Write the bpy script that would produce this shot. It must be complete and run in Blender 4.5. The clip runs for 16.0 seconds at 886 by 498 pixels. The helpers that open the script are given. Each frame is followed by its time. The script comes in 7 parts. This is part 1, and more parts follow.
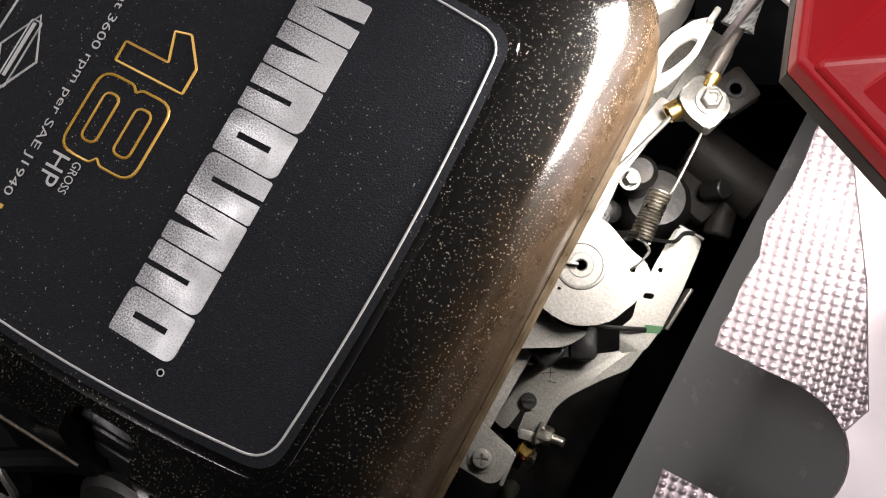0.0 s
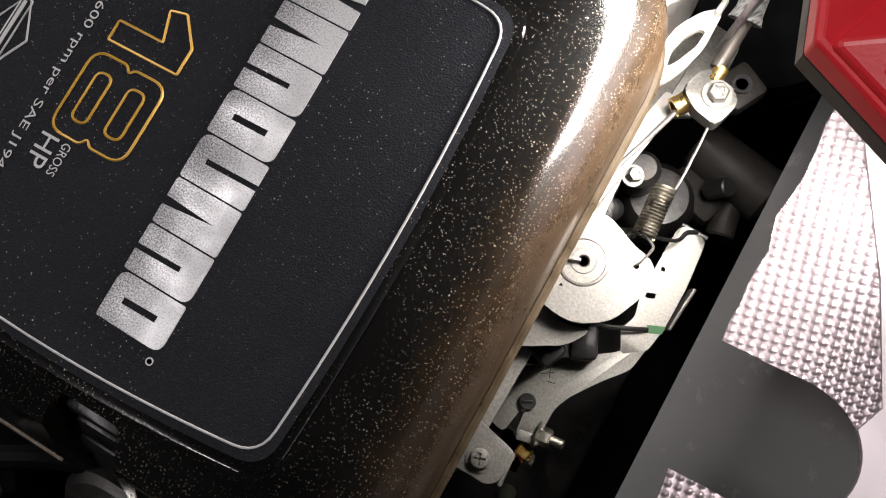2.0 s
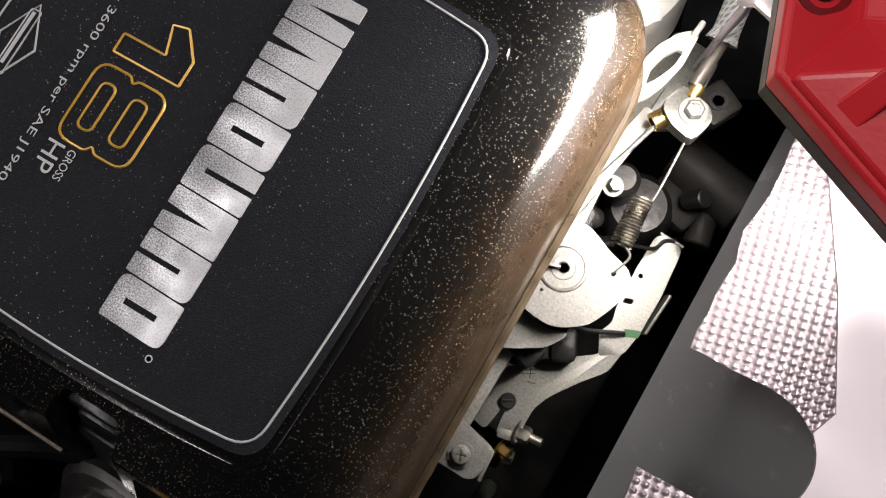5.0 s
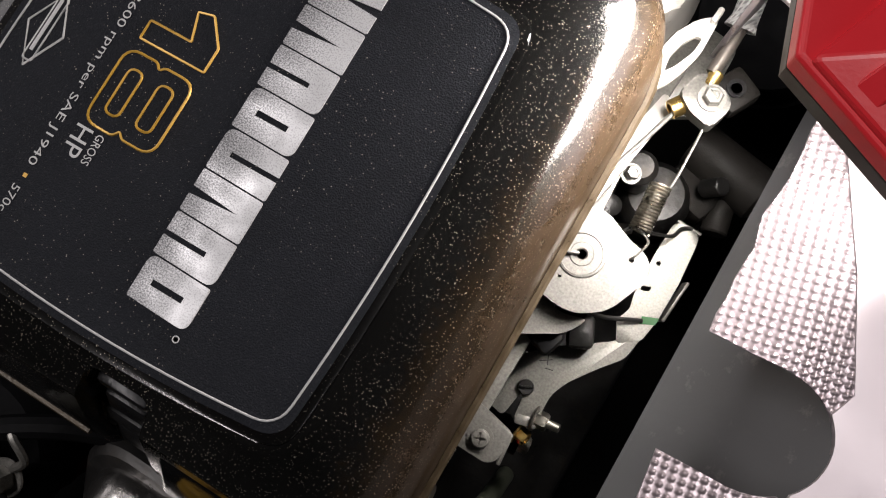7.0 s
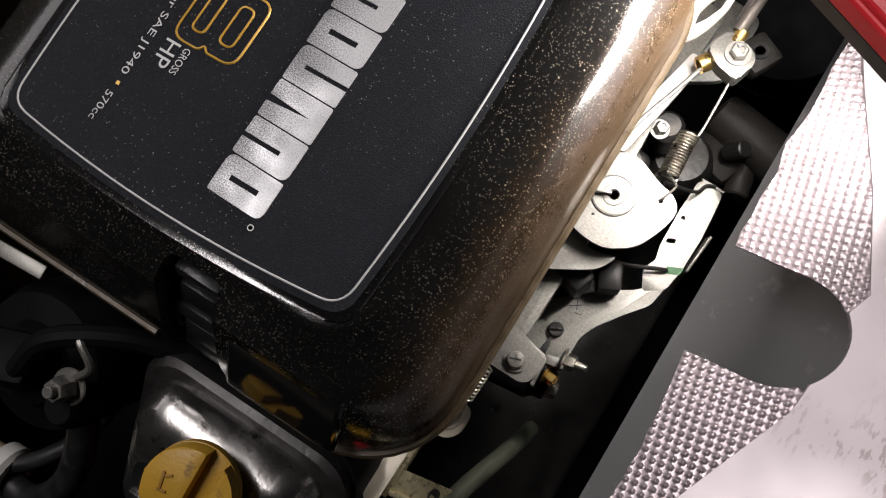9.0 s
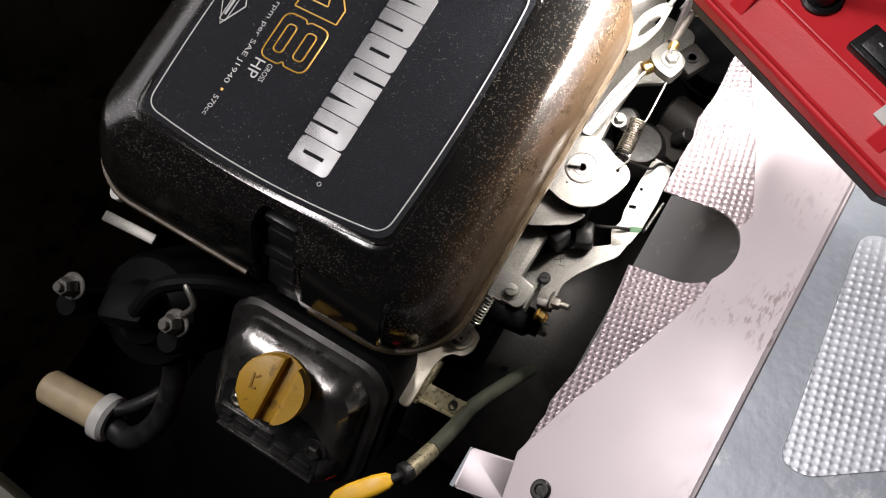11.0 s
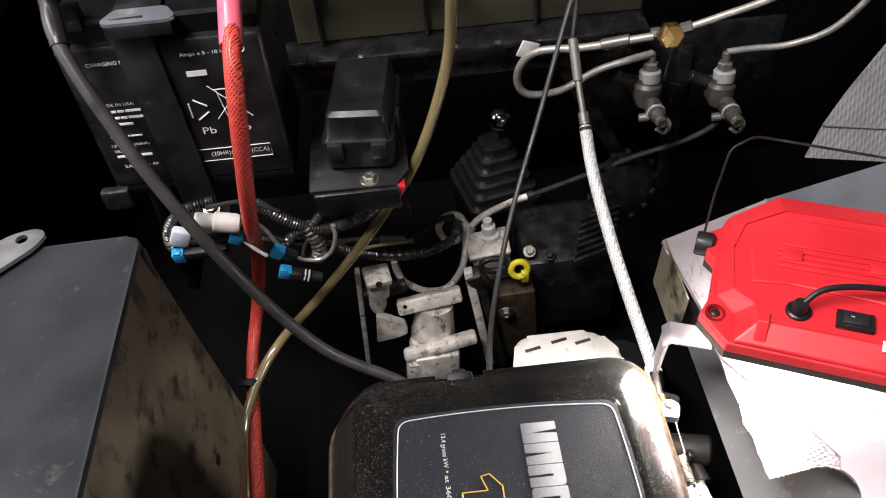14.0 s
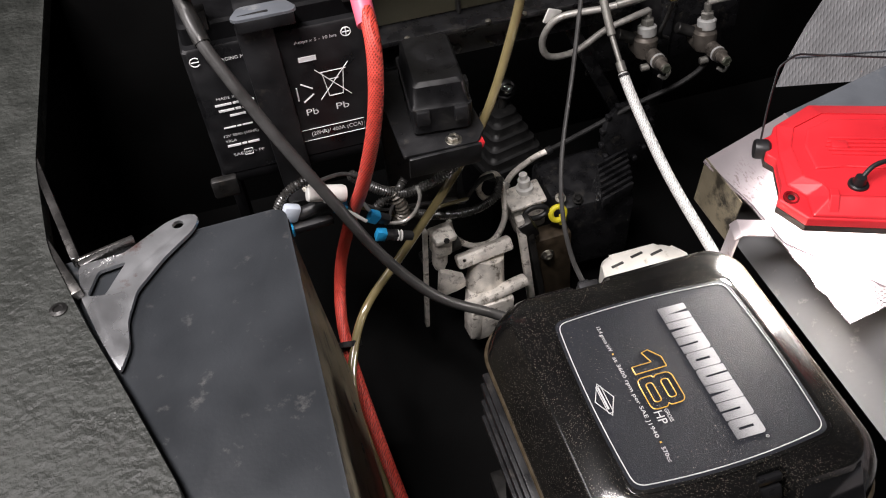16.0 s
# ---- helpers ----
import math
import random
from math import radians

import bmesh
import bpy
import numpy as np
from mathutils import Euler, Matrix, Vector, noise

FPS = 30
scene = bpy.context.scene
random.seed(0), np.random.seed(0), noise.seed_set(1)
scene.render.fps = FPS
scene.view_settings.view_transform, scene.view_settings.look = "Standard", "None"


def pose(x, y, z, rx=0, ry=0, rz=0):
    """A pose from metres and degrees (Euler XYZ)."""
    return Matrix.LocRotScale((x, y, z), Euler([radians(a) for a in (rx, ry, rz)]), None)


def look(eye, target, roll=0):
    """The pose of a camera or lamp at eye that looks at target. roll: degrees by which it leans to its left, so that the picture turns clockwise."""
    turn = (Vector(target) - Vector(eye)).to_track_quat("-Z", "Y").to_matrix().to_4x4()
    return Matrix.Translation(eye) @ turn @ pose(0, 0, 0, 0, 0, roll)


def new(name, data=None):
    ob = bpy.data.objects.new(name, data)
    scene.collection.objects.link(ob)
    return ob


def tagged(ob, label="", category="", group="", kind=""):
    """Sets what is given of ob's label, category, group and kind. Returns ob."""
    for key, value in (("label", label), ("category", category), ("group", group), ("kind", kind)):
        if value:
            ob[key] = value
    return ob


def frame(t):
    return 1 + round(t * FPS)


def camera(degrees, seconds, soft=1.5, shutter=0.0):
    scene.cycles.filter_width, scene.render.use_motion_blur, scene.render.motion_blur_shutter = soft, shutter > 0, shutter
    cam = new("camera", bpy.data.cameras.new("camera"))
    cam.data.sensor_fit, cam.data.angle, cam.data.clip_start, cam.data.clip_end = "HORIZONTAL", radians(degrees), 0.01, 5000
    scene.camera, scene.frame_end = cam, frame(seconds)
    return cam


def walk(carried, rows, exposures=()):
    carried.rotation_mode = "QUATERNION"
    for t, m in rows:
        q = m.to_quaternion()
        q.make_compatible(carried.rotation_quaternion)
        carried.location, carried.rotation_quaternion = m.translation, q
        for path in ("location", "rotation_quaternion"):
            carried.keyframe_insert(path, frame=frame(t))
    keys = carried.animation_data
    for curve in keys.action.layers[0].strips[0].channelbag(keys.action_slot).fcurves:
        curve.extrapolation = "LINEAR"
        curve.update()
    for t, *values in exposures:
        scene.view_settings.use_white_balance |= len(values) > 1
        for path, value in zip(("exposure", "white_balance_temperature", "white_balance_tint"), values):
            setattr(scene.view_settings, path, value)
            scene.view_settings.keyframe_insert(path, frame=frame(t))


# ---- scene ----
cam = camera(57.2, 16.0, 1.1)
METRES, EYE, TILT, LEAN, TURN = 8.0, 1.5, 0.0, 0.0, 0.0
PATH = [
    (0, (0.138, -0.023, 1.018), (-0.211, 0.153, -0.944), -35.2),
    (0.5, (0.138, -0.021, 1.021), (-0.209, 0.167, -0.94), -33.4),
    (1, (0.138, -0.021, 1.021), (-0.21, 0.169, -0.939), -33.2),
    (1.5, (0.139, -0.022, 1.022), (-0.215, 0.172, -0.937), -32.9),
    (2, (0.138, -0.03, 1.008), (-0.211, 0.176, -0.95), -30.8),
    (2.5, (0.138, -0.03, 1.004), (-0.201, 0.18, -0.956), -29.1),
    (3, (0.138, -0.029, 1.007), (-0.185, 0.199, -0.954), -25.2),
    (5.5, (0.14, -0.027, 1.026), (-0.181, 0.175, -0.938), -28.2),
    (6, (0.139, -0.029, 1.026), (-0.185, 0.167, -0.937), -29.4),
    (6.5, (0.139, -0.033, 1.027), (-0.192, 0.158, -0.936), -30.4),
    (7, (0.14, -0.033, 1.028), (-0.203, 0.152, -0.934), -31.9),
    (7.5, (0.141, -0.039, 1.03), (-0.217, 0.144, -0.929), -33.0),
    (8, (0.143, -0.045, 1.036), (-0.23, 0.151, -0.919), -31.9),
    (8.5, (0.146, -0.067, 1.057), (-0.273, 0.194, -0.881), -27.2),
    (9, (0.157, -0.089, 1.048), (-0.252, 0.165, -0.893), -26.7),
    (9.5, (0.173, -0.102, 1.059), (-0.236, 0.145, -0.883), -26.7),
    (11.8, (0.2188, -0.2596, 1.218), (-0.05, 0.01, 0.293), -21.1),
    (12, (0.194, -0.313, 1.23), (-0.318, 0.365, -0.58), -17.5),
    (12.2, (0.1376, -0.3369, 1.2488), (-0.046, 0.022, 0.334), -14.5),
    (12.5, (0.111, -0.419, 1.242), (-0.143, 0.637, -0.438), -9.2),
    (13, (0.068, -0.375, 1.291), (-0.002, 0.876, -0.267), -3.2),
    (13.5, (0.0, -0.281, 1.302), (-0.061, 1.05, -0.189), -4.1),
    (14, (-0.057, -0.261, 1.306), (-0.02, 1.107, -0.153), -5.0),
    (14.5, (-0.132, -0.254, 1.32), (0.093, 1.102, -0.133), -7.6),
    (15, (-0.177, -0.266, 1.332), (0.092, 1.075, -0.127), -8.5),
    (15.5, (-0.256, -0.293, 1.338), (0.039, 1.037, -0.127), -6.6),
    (16, (-0.298, -0.34, 1.357), (0.017, 0.983, -0.11), -4.5),
]
walk(cam, [(t, look(eye, target, roll)) for t, eye, target, roll in PATH],
     [(0, -0.93), (8.0, -0.92), (9.5, -0.68), (12.0, -0.36), (12.5, -0.16), (13.2, 0.72), (16, 0.75)])


# ---- world and light ----
world = bpy.data.worlds.new("World")
scene.world = world
world.use_nodes = True
world.node_tree.nodes["Background"].inputs[0].default_value = (0.55, 0.6, 0.7, 1)
world.node_tree.nodes["Background"].inputs[1].default_value = 0.002


def area_lamp(name, eye, target, sx, sy, watts, color):
    data = bpy.data.lights.new(name, "AREA")
    data.shape, data.size, data.size_y, data.energy, data.color = "RECTANGLE", sx, sy, watts, color
    ob = new(name, data)
    ob.matrix_world = look(eye, target)
    return ob


# light added at the work lamp's edge, aimed sideways to brighten the engine
glow = area_lamp("work_lamp_light", (0.167, 0.114, 0.7660), (0.118, 0.062, 0.7000), 0.10, 0.045, 1.60, (1.0, 0.93, 0.88))
glow.data.spread = radians(128)
# the work lamp panel's beam, straight down onto the shield
beam = area_lamp("work_lamp_beam", (0.258, 0.142, 0.7730), (0.254, 0.142, 0.70), 0.13, 0.13, 1.12, (1.0, 0.95, 0.92))
beam.data.spread = radians(72)
# unseen wide soft light, added on the far side of the box
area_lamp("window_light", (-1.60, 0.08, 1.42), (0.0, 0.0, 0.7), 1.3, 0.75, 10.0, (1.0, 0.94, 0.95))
# unseen overhead strip light, added to brighten the bay and the tops
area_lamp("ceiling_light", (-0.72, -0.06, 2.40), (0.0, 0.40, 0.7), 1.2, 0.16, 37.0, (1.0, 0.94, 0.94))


# ---- materials ----
def mat(name, color, rough=0.5, metal=0.0, var=0.25, scale=30.0, bump=0.0, bump_scale=200.0, wear=None, wear_amt=0.0,
        wear_scale=40.0, coat=0.0, rough_var=0.15, spec=0.5, bump_dist=0.001):
    m = bpy.data.materials.new(name)
    m.use_nodes = True
    nt = m.node_tree
    b = nt.nodes["Principled BSDF"]
    N, L = nt.nodes.new, nt.links.new
    tc = N("ShaderNodeTexCoord")
    n1 = N("ShaderNodeTexNoise")
    n1.inputs["Scale"].default_value, n1.inputs["Detail"].default_value = scale, 6
    L(tc.outputs["Object"], n1.inputs["Vector"])
    ramp = N("ShaderNodeMapRange")
    ramp.inputs["From Min"].default_value, ramp.inputs["From Max"].default_value = 0.3, 0.7
    ramp.inputs["To Min"].default_value, ramp.inputs["To Max"].default_value = 1 - var, 1 + var
    L(n1.outputs[0], ramp.inputs["Value"])
    mul = N("ShaderNodeVectorMath")
    mul.operation = "SCALE"
    mul.inputs[0].default_value = color
    L(ramp.outputs[0], mul.inputs["Scale"])
    out = mul.outputs[0]
    if wear is not None:
        n2 = N("ShaderNodeTexNoise")
        n2.inputs["Scale"].default_value, n2.inputs["Detail"].default_value = wear_scale, 8
        n2.inputs["Roughness"].default_value = 0.7
        L(tc.outputs["Object"], n2.inputs["Vector"])
        r2 = N("ShaderNodeMapRange")
        r2.inputs["From Min"].default_value, r2.inputs["From Max"].default_value = 0.62 - 0.25 * wear_amt, 0.72 - 0.2 * wear_amt
        L(n2.outputs[0], r2.inputs["Value"])
        mix = N("ShaderNodeMix")
        mix.data_type = "RGBA"
        L(r2.outputs[0], mix.inputs[0])
        L(out, mix.inputs[6])
        mix.inputs[7].default_value = (*wear, 1)
        out = mix.outputs[2]
    L(out, b.inputs["Base Color"])
    b.inputs["Metallic"].default_value = metal
    rr = N("ShaderNodeMapRange")
    rr.inputs["From Min"].default_value, rr.inputs["From Max"].default_value = 0.3, 0.7
    rr.inputs["To Min"].default_value, rr.inputs["To Max"].default_value = max(0.03, rough - rough_var), min(1, rough + rough_var)
    L(n1.outputs[0], rr.inputs["Value"])
    L(rr.outputs[0], b.inputs["Roughness"])
    b.inputs["Coat Weight"].default_value = coat
    b.inputs["Specular IOR Level"].default_value = spec
    if bump:
        n3 = N("ShaderNodeTexNoise")
        n3.inputs["Scale"].default_value, n3.inputs["Detail"].default_value = bump_scale, 4
        L(tc.outputs["Object"], n3.inputs["Vector"])
        bp = N("ShaderNodeBump")
        bp.inputs["Strength"].default_value, bp.inputs["Distance"].default_value = bump, bump_dist
        L(n3.outputs[0], bp.inputs["Height"])
        L(bp.outputs[0], b.inputs["Normal"])
    return m


def dusty(m, color, *layers, patchy=14):
    """Scatter pale specks over a material: layers of (scale, share left out, outer, inner radius)."""
    nt = m.node_tree
    b = nt.nodes["Principled BSDF"]
    N, L = nt.nodes.new, nt.links.new
    tc = N("ShaderNodeTexCoord")
    total = None
    for scale, some, r0, r1 in layers:
        v = N("ShaderNodeTexVoronoi")
        v.inputs["Scale"].default_value = scale
        L(tc.outputs["Object"], v.inputs["Vector"])
        less = N("ShaderNodeMapRange")
        less.inputs["From Min"].default_value, less.inputs["From Max"].default_value = r0, r1
        L(v.outputs["Distance"], less.inputs["Value"])
        sep = N("ShaderNodeSeparateColor")
        L(v.outputs["Color"], sep.inputs[0])
        pick = N("ShaderNodeMapRange")
        pick.inputs["From Min"].default_value, pick.inputs["From Max"].default_value = some, some + 0.05
        L(sep.outputs[0], pick.inputs["Value"])
        both = N("ShaderNodeMath")
        both.operation = "MULTIPLY"
        L(less.outputs[0], both.inputs[0])
        L(pick.outputs[0], both.inputs[1])
        if total is None:
            total = both
        else:
            most = N("ShaderNodeMath")
            most.operation = "MAXIMUM"
            L(total.outputs[0], most.inputs[0])
            L(both.outputs[0], most.inputs[1])
            total = most
    patch = N("ShaderNodeTexNoise")
    patch.inputs["Scale"].default_value = patchy
    L(tc.outputs["Object"], patch.inputs["Vector"])
    pr = N("ShaderNodeMapRange")
    pr.inputs["From Min"].default_value, pr.inputs["From Max"].default_value = 0.32, 0.60
    L(patch.outputs[0], pr.inputs["Value"])
    m2 = N("ShaderNodeMath")
    m2.operation = "MULTIPLY"
    L(total.outputs[0], m2.inputs[0])
    L(pr.outputs[0], m2.inputs[1])
    mix = N("ShaderNodeMix")
    mix.data_type = "RGBA"
    L(m2.outputs[0], mix.inputs[0])
    L(b.inputs["Base Color"].links[0].from_socket, mix.inputs[6])
    mix.inputs[7].default_value = (*color, 1)
    L(mix.outputs[2], b.inputs["Base Color"])
    return m


def cover_paint():
    """Black moulded plastic, glossy, with fine brown dust and pale specks; browner on the exhaust side for the lamp's
    light.
    """
    m = mat("black_cover", (0.0055, 0.0053, 0.0052), 0.22, 0, 0.3, 18, 0.06, 700, rough_var=0.05)
    nt = m.node_tree
    b = nt.nodes["Principled BSDF"]
    b.inputs["Specular IOR Level"].default_value = 0.6
    N, L = nt.nodes.new, nt.links.new
    tc = N("ShaderNodeTexCoord")
    sep = N("ShaderNodeSeparateXYZ")
    L(tc.outputs["Object"], sep.inputs[0])
    # the brown ramps up towards the work lamp, its light put into the colour
    g = N("ShaderNodeMapRange")
    g.inputs["From Min"].default_value, g.inputs["From Max"].default_value = 0.088, 0.126
    g.inputs["To Min"].default_value, g.inputs["To Max"].default_value = -0.40, 0.80
    L(sep.outputs[0], g.inputs["Value"])
    n = N("ShaderNodeTexNoise")
    n.inputs["Scale"].default_value, n.inputs["Detail"].default_value, n.inputs["Roughness"].default_value = 30, 12, 0.85
    L(tc.outputs["Object"], n.inputs["Vector"])
    s = N("ShaderNodeMapRange")
    s.inputs["From Min"].default_value, s.inputs["From Max"].default_value = 0.30, 0.70
    s.inputs["To Min"].default_value, s.inputs["To Max"].default_value = -0.30, 0.45
    L(n.outputs[0], s.inputs["Value"])
    add = N("ShaderNodeMath")
    add.use_clamp = True
    L(g.outputs[0], add.inputs[0])
    L(s.outputs[0], add.inputs[1])
    mix = N("ShaderNodeMix")
    mix.data_type = "RGBA"
    L(add.outputs[0], mix.inputs[0])
    L(b.inputs["Base Color"].links[0].from_socket, mix.inputs[6])
    mix.inputs[7].default_value = (0.040, 0.0235, 0.0105, 1)
    L(mix.outputs[2], b.inputs["Base Color"])
    dull = N("ShaderNodeMapRange")
    dull.inputs["To Min"].default_value, dull.inputs["To Max"].default_value = 0.15, 0.36
    L(add.outputs[0], dull.inputs["Value"])
    L(dull.outputs[0], b.inputs["Roughness"])
    return dusty(m, (0.62, 0.55, 0.45), (1900, 0.87, 0.36, 0.18), (1000, 0.90, 0.24, 0.12), (420, 0.91, 0.14, 0.06), (230, 0.94, 0.10, 0.05))


def foil_metal(name, color, pitch, rough, depth=0.0006):
    """Aluminium foil embossed with staggered dimples."""
    m = mat(name, color, rough, 0.6, 0.10, 25, rough_var=0.06)
    nt = m.node_tree
    b = nt.nodes["Principled BSDF"]
    N, L = nt.nodes.new, nt.links.new
    tc = N("ShaderNodeTexCoord")
    mp = N("ShaderNodeMapping")
    mp.inputs["Rotation"].default_value = (0, 0, 0.6)
    L(tc.outputs["Object"], mp.inputs["Vector"])
    sep = N("ShaderNodeSeparateXYZ")
    L(mp.outputs[0], sep.inputs[0])
    waves = []
    for axis, k in (("X", 1.0), ("Y", 1.0)):
        a = N("ShaderNodeMath")
        a.operation = "MULTIPLY"
        a.inputs[1].default_value = 2 * math.pi / pitch * k
        L(sep.outputs[axis], a.inputs[0])
        s = N("ShaderNodeMath")
        s.operation = "SINE"
        L(a.outputs[0], s.inputs[0])
        waves.append(s)
    p = N("ShaderNodeMath")
    p.operation = "MULTIPLY"
    L(waves[0].outputs[0], p.inputs[0])
    L(waves[1].outputs[0], p.inputs[1])
    q = N("ShaderNodeMath")
    q.operation = "POWER"
    q.inputs[1].default_value = 2.5
    half = N("ShaderNodeMath")
    half.operation = "MULTIPLY_ADD"
    half.inputs[1].default_value = half.inputs[2].default_value = 0.5
    L(p.outputs[0], half.inputs[0])
    L(half.outputs[0], q.inputs[0])
    n = N("ShaderNodeTexNoise")
    n.inputs["Scale"].default_value = 60
    L(tc.outputs["Object"], n.inputs["Vector"])
    add = N("ShaderNodeMath")
    L(q.outputs[0], add.inputs[0])
    L(n.outputs[0], add.inputs[1])
    bp = N("ShaderNodeBump")
    bp.inputs["Strength"].default_value, bp.inputs["Distance"].default_value = 1.0, depth
    L(add.outputs[0], bp.inputs["Height"])
    L(bp.outputs[0], b.inputs["Normal"])
    return m


def silver_print():
    """Silver print that fades towards the foot of the letters, in fine grain."""
    m = mat("silver_print", (0.42, 0.42, 0.43), 0.42, 0.25, 0.12, 60)
    nt = m.node_tree
    b = nt.nodes["Principled BSDF"]
    N, L = nt.nodes.new, nt.links.new
    tc = N("ShaderNodeTexCoord")
    sep = N("ShaderNodeSeparateXYZ")
    L(tc.outputs["Object"], sep.inputs[0])
    g = N("ShaderNodeMapRange")
    g.inputs["From Min"].default_value, g.inputs["From Max"].default_value = -0.004, 0.020
    L(sep.outputs[0], g.inputs["Value"])
    n = N("ShaderNodeTexNoise")
    n.inputs["Scale"].default_value = 1600
    L(tc.outputs["Object"], n.inputs["Vector"])
    lo = N("ShaderNodeMapRange")
    lo.inputs["From Min"].default_value, lo.inputs["From Max"].default_value = 0.38, 0.62
    lo.inputs["To Min"].default_value, lo.inputs["To Max"].default_value = -0.35, 0.35
    L(n.outputs[0], lo.inputs["Value"])
    add = N("ShaderNodeMath")
    add.use_clamp = True
    L(g.outputs[0], add.inputs[0])
    L(lo.outputs[0], add.inputs[1])
    mix = N("ShaderNodeMix")
    mix.data_type = "RGBA"
    L(add.outputs[0], mix.inputs[0])
    mix.inputs[6].default_value = (0.085, 0.085, 0.09, 1)
    mix.inputs[7].default_value = (0.45, 0.45, 0.46, 1)
    L(mix.outputs[2], b.inputs["Base Color"])
    return m


def woven(m, pitch, dark):
    """Over-and-under weave of a braided sleeve, as relief and as darker gaps."""
    nt = m.node_tree
    b = nt.nodes["Principled BSDF"]
    N, L = nt.nodes.new, nt.links.new
    tc = N("ShaderNodeTexCoord")
    waves = []
    for turn in (0.75, -0.75):
        mp = N("ShaderNodeMapping")
        mp.inputs["Rotation"].default_value = (turn, turn, 0)
        L(tc.outputs["Object"], mp.inputs["Vector"])
        w = N("ShaderNodeTexWave")
        w.bands_direction = "Z"
        w.inputs["Scale"].default_value, w.inputs["Distortion"].default_value = 0.314 / pitch, 0.6
        L(mp.outputs[0], w.inputs["Vector"])
        waves.append(w)
    p = N("ShaderNodeMath")
    p.operation = "MAXIMUM"
    L(waves[0].outputs["Fac"], p.inputs[0])
    L(waves[1].outputs["Fac"], p.inputs[1])
    r = N("ShaderNodeMapRange")
    r.inputs["From Min"].default_value, r.inputs["From Max"].default_value = 0.25, 0.75
    r.inputs["To Min"].default_value = dark
    L(p.outputs[0], r.inputs["Value"])
    mul = N("ShaderNodeVectorMath")
    mul.operation = "SCALE"
    L(b.inputs["Base Color"].links[0].from_socket, mul.inputs[0])
    L(r.outputs[0], mul.inputs["Scale"])
    L(mul.outputs[0], b.inputs["Base Color"])
    bp = N("ShaderNodeBump")
    bp.inputs["Strength"].default_value, bp.inputs["Distance"].default_value = 0.8, 0.0006
    L(p.outputs[0], bp.inputs["Height"])
    L(bp.outputs[0], b.inputs["Normal"])
    return m


COVER = cover_paint()
CLEAN_COVER = mat("clean_black_cover", (0.0055, 0.0055, 0.006), 0.10, 0, 0.3, 18, rough_var=0.03, spec=0.7)
GLOSS_BLACK = mat("oily_black", (0.010, 0.010, 0.011), 0.28, 0, 0.4, 40, 0.5, 160, (0.030, 0.028, 0.025), 0.25, 50, spec=0.8)
LABEL = dusty(mat("label_film", (0.0148, 0.0162, 0.0206), 0.58, 0, 0.12, 40, 0.7, 1500, (0.032, 0.033, 0.038), 0.34, 1300, rough_var=0.05, spec=0.10), (0.55, 0.50, 0.43), (420, 0.92, 0.15, 0.08), (1300, 0.92, 0.30, 0.2), (240, 0.96, 0.09, 0.05))
SILVER = silver_print()
WHITE_INK = mat("white_ink", (0.50, 0.50, 0.50), 0.45, 0, 0.05)
GOLD_INK = mat("gold_ink", (0.62, 0.36, 0.06), 0.4, 0.2, 0.08)
BLACK = mat("black_plastic", (0.013, 0.013, 0.014), 0.42, 0, 0.3, 40, 0.2, 500, (0.040, 0.036, 0.032), 0.2, 60, spec=0.35)
LATCH = mat("latch_black", (0.012, 0.012, 0.013), 0.40, 0, 0.3, 40, 0.2, 500, spec=0.25)
RUBBER = mat("black_rubber", (0.012, 0.012, 0.012), 0.5, 0, 0.3, 60, 0.15, 800, (0.035, 0.033, 0.03), 0.2, 90, spec=0.35)
DARK_IRON = mat("dark_iron", (0.035, 0.034, 0.033), 0.42, 0.6, 0.35, 50, 0.3, 300, (0.050, 0.044, 0.038), 0.25, 60)
ENGINE_BLACK = mat("engine_black", (0.0040, 0.0040, 0.0045), 0.62, 0, 0.3, 40, 0.2, 300, spec=0.10)
ZINC = mat("zinc_steel", (0.20, 0.194, 0.178), 0.40, 0.6, 0.22, 900, 0.10, 2200, (0.20, 0.19, 0.17), 0.10, 500, rough_var=0.08)
ZINC_DULL = mat("dull_zinc", (0.24, 0.233, 0.212), 0.44, 0.6, 0.22, 800, 0.10, 1900, rough_var=0.08)
BOLT = mat("bolt_steel", (0.45, 0.43, 0.38), 0.4, 1.0, 0.2, 200, 0.2, 600, (0.2, 0.15, 0.1), 0.2, 200)
VALVE_BODY = mat("valve_body", (0.13, 0.115, 0.10), 0.32, 0.5, 0.25, 60, 0.1, 300)
YELLOW_ZINC = mat("yellow_zinc", (0.36, 0.32, 0.21), 0.34, 0.7, 0.2, 300, 0.1, 700)
PIPE_DARK = mat("dull_pipe", (0.050, 0.054, 0.040), 0.5, 0.3, 0.3, 60, 0.1, 300)
BRASS = mat("brass", (0.65, 0.45, 0.16), 0.32, 1.0, 0.15, 100)
CAST = mat("cast_aluminium", (0.70, 0.66, 0.60), 0.52, 0.25, 0.28, 60, 0.8, 420, (0.16, 0.14, 0.11), 0.34, 70)
VALVE = mat("polished_cast", (0.30, 0.29, 0.28), 0.27, 0.95, 0.30, 35, 0.12, 300, (0.05, 0.045, 0.04), 0.26, 70, rough_var=0.10)
CREAM_PLATE = mat("cream_plate", (0.58, 0.53, 0.44), 0.40, 0.35, 0.2, 60, 0.2, 400, (0.25, 0.19, 0.12), 0.15, 40)
PALE = mat("pale_grey_plastic", (0.36, 0.36, 0.35), 0.45, 0, 0.15, 80)
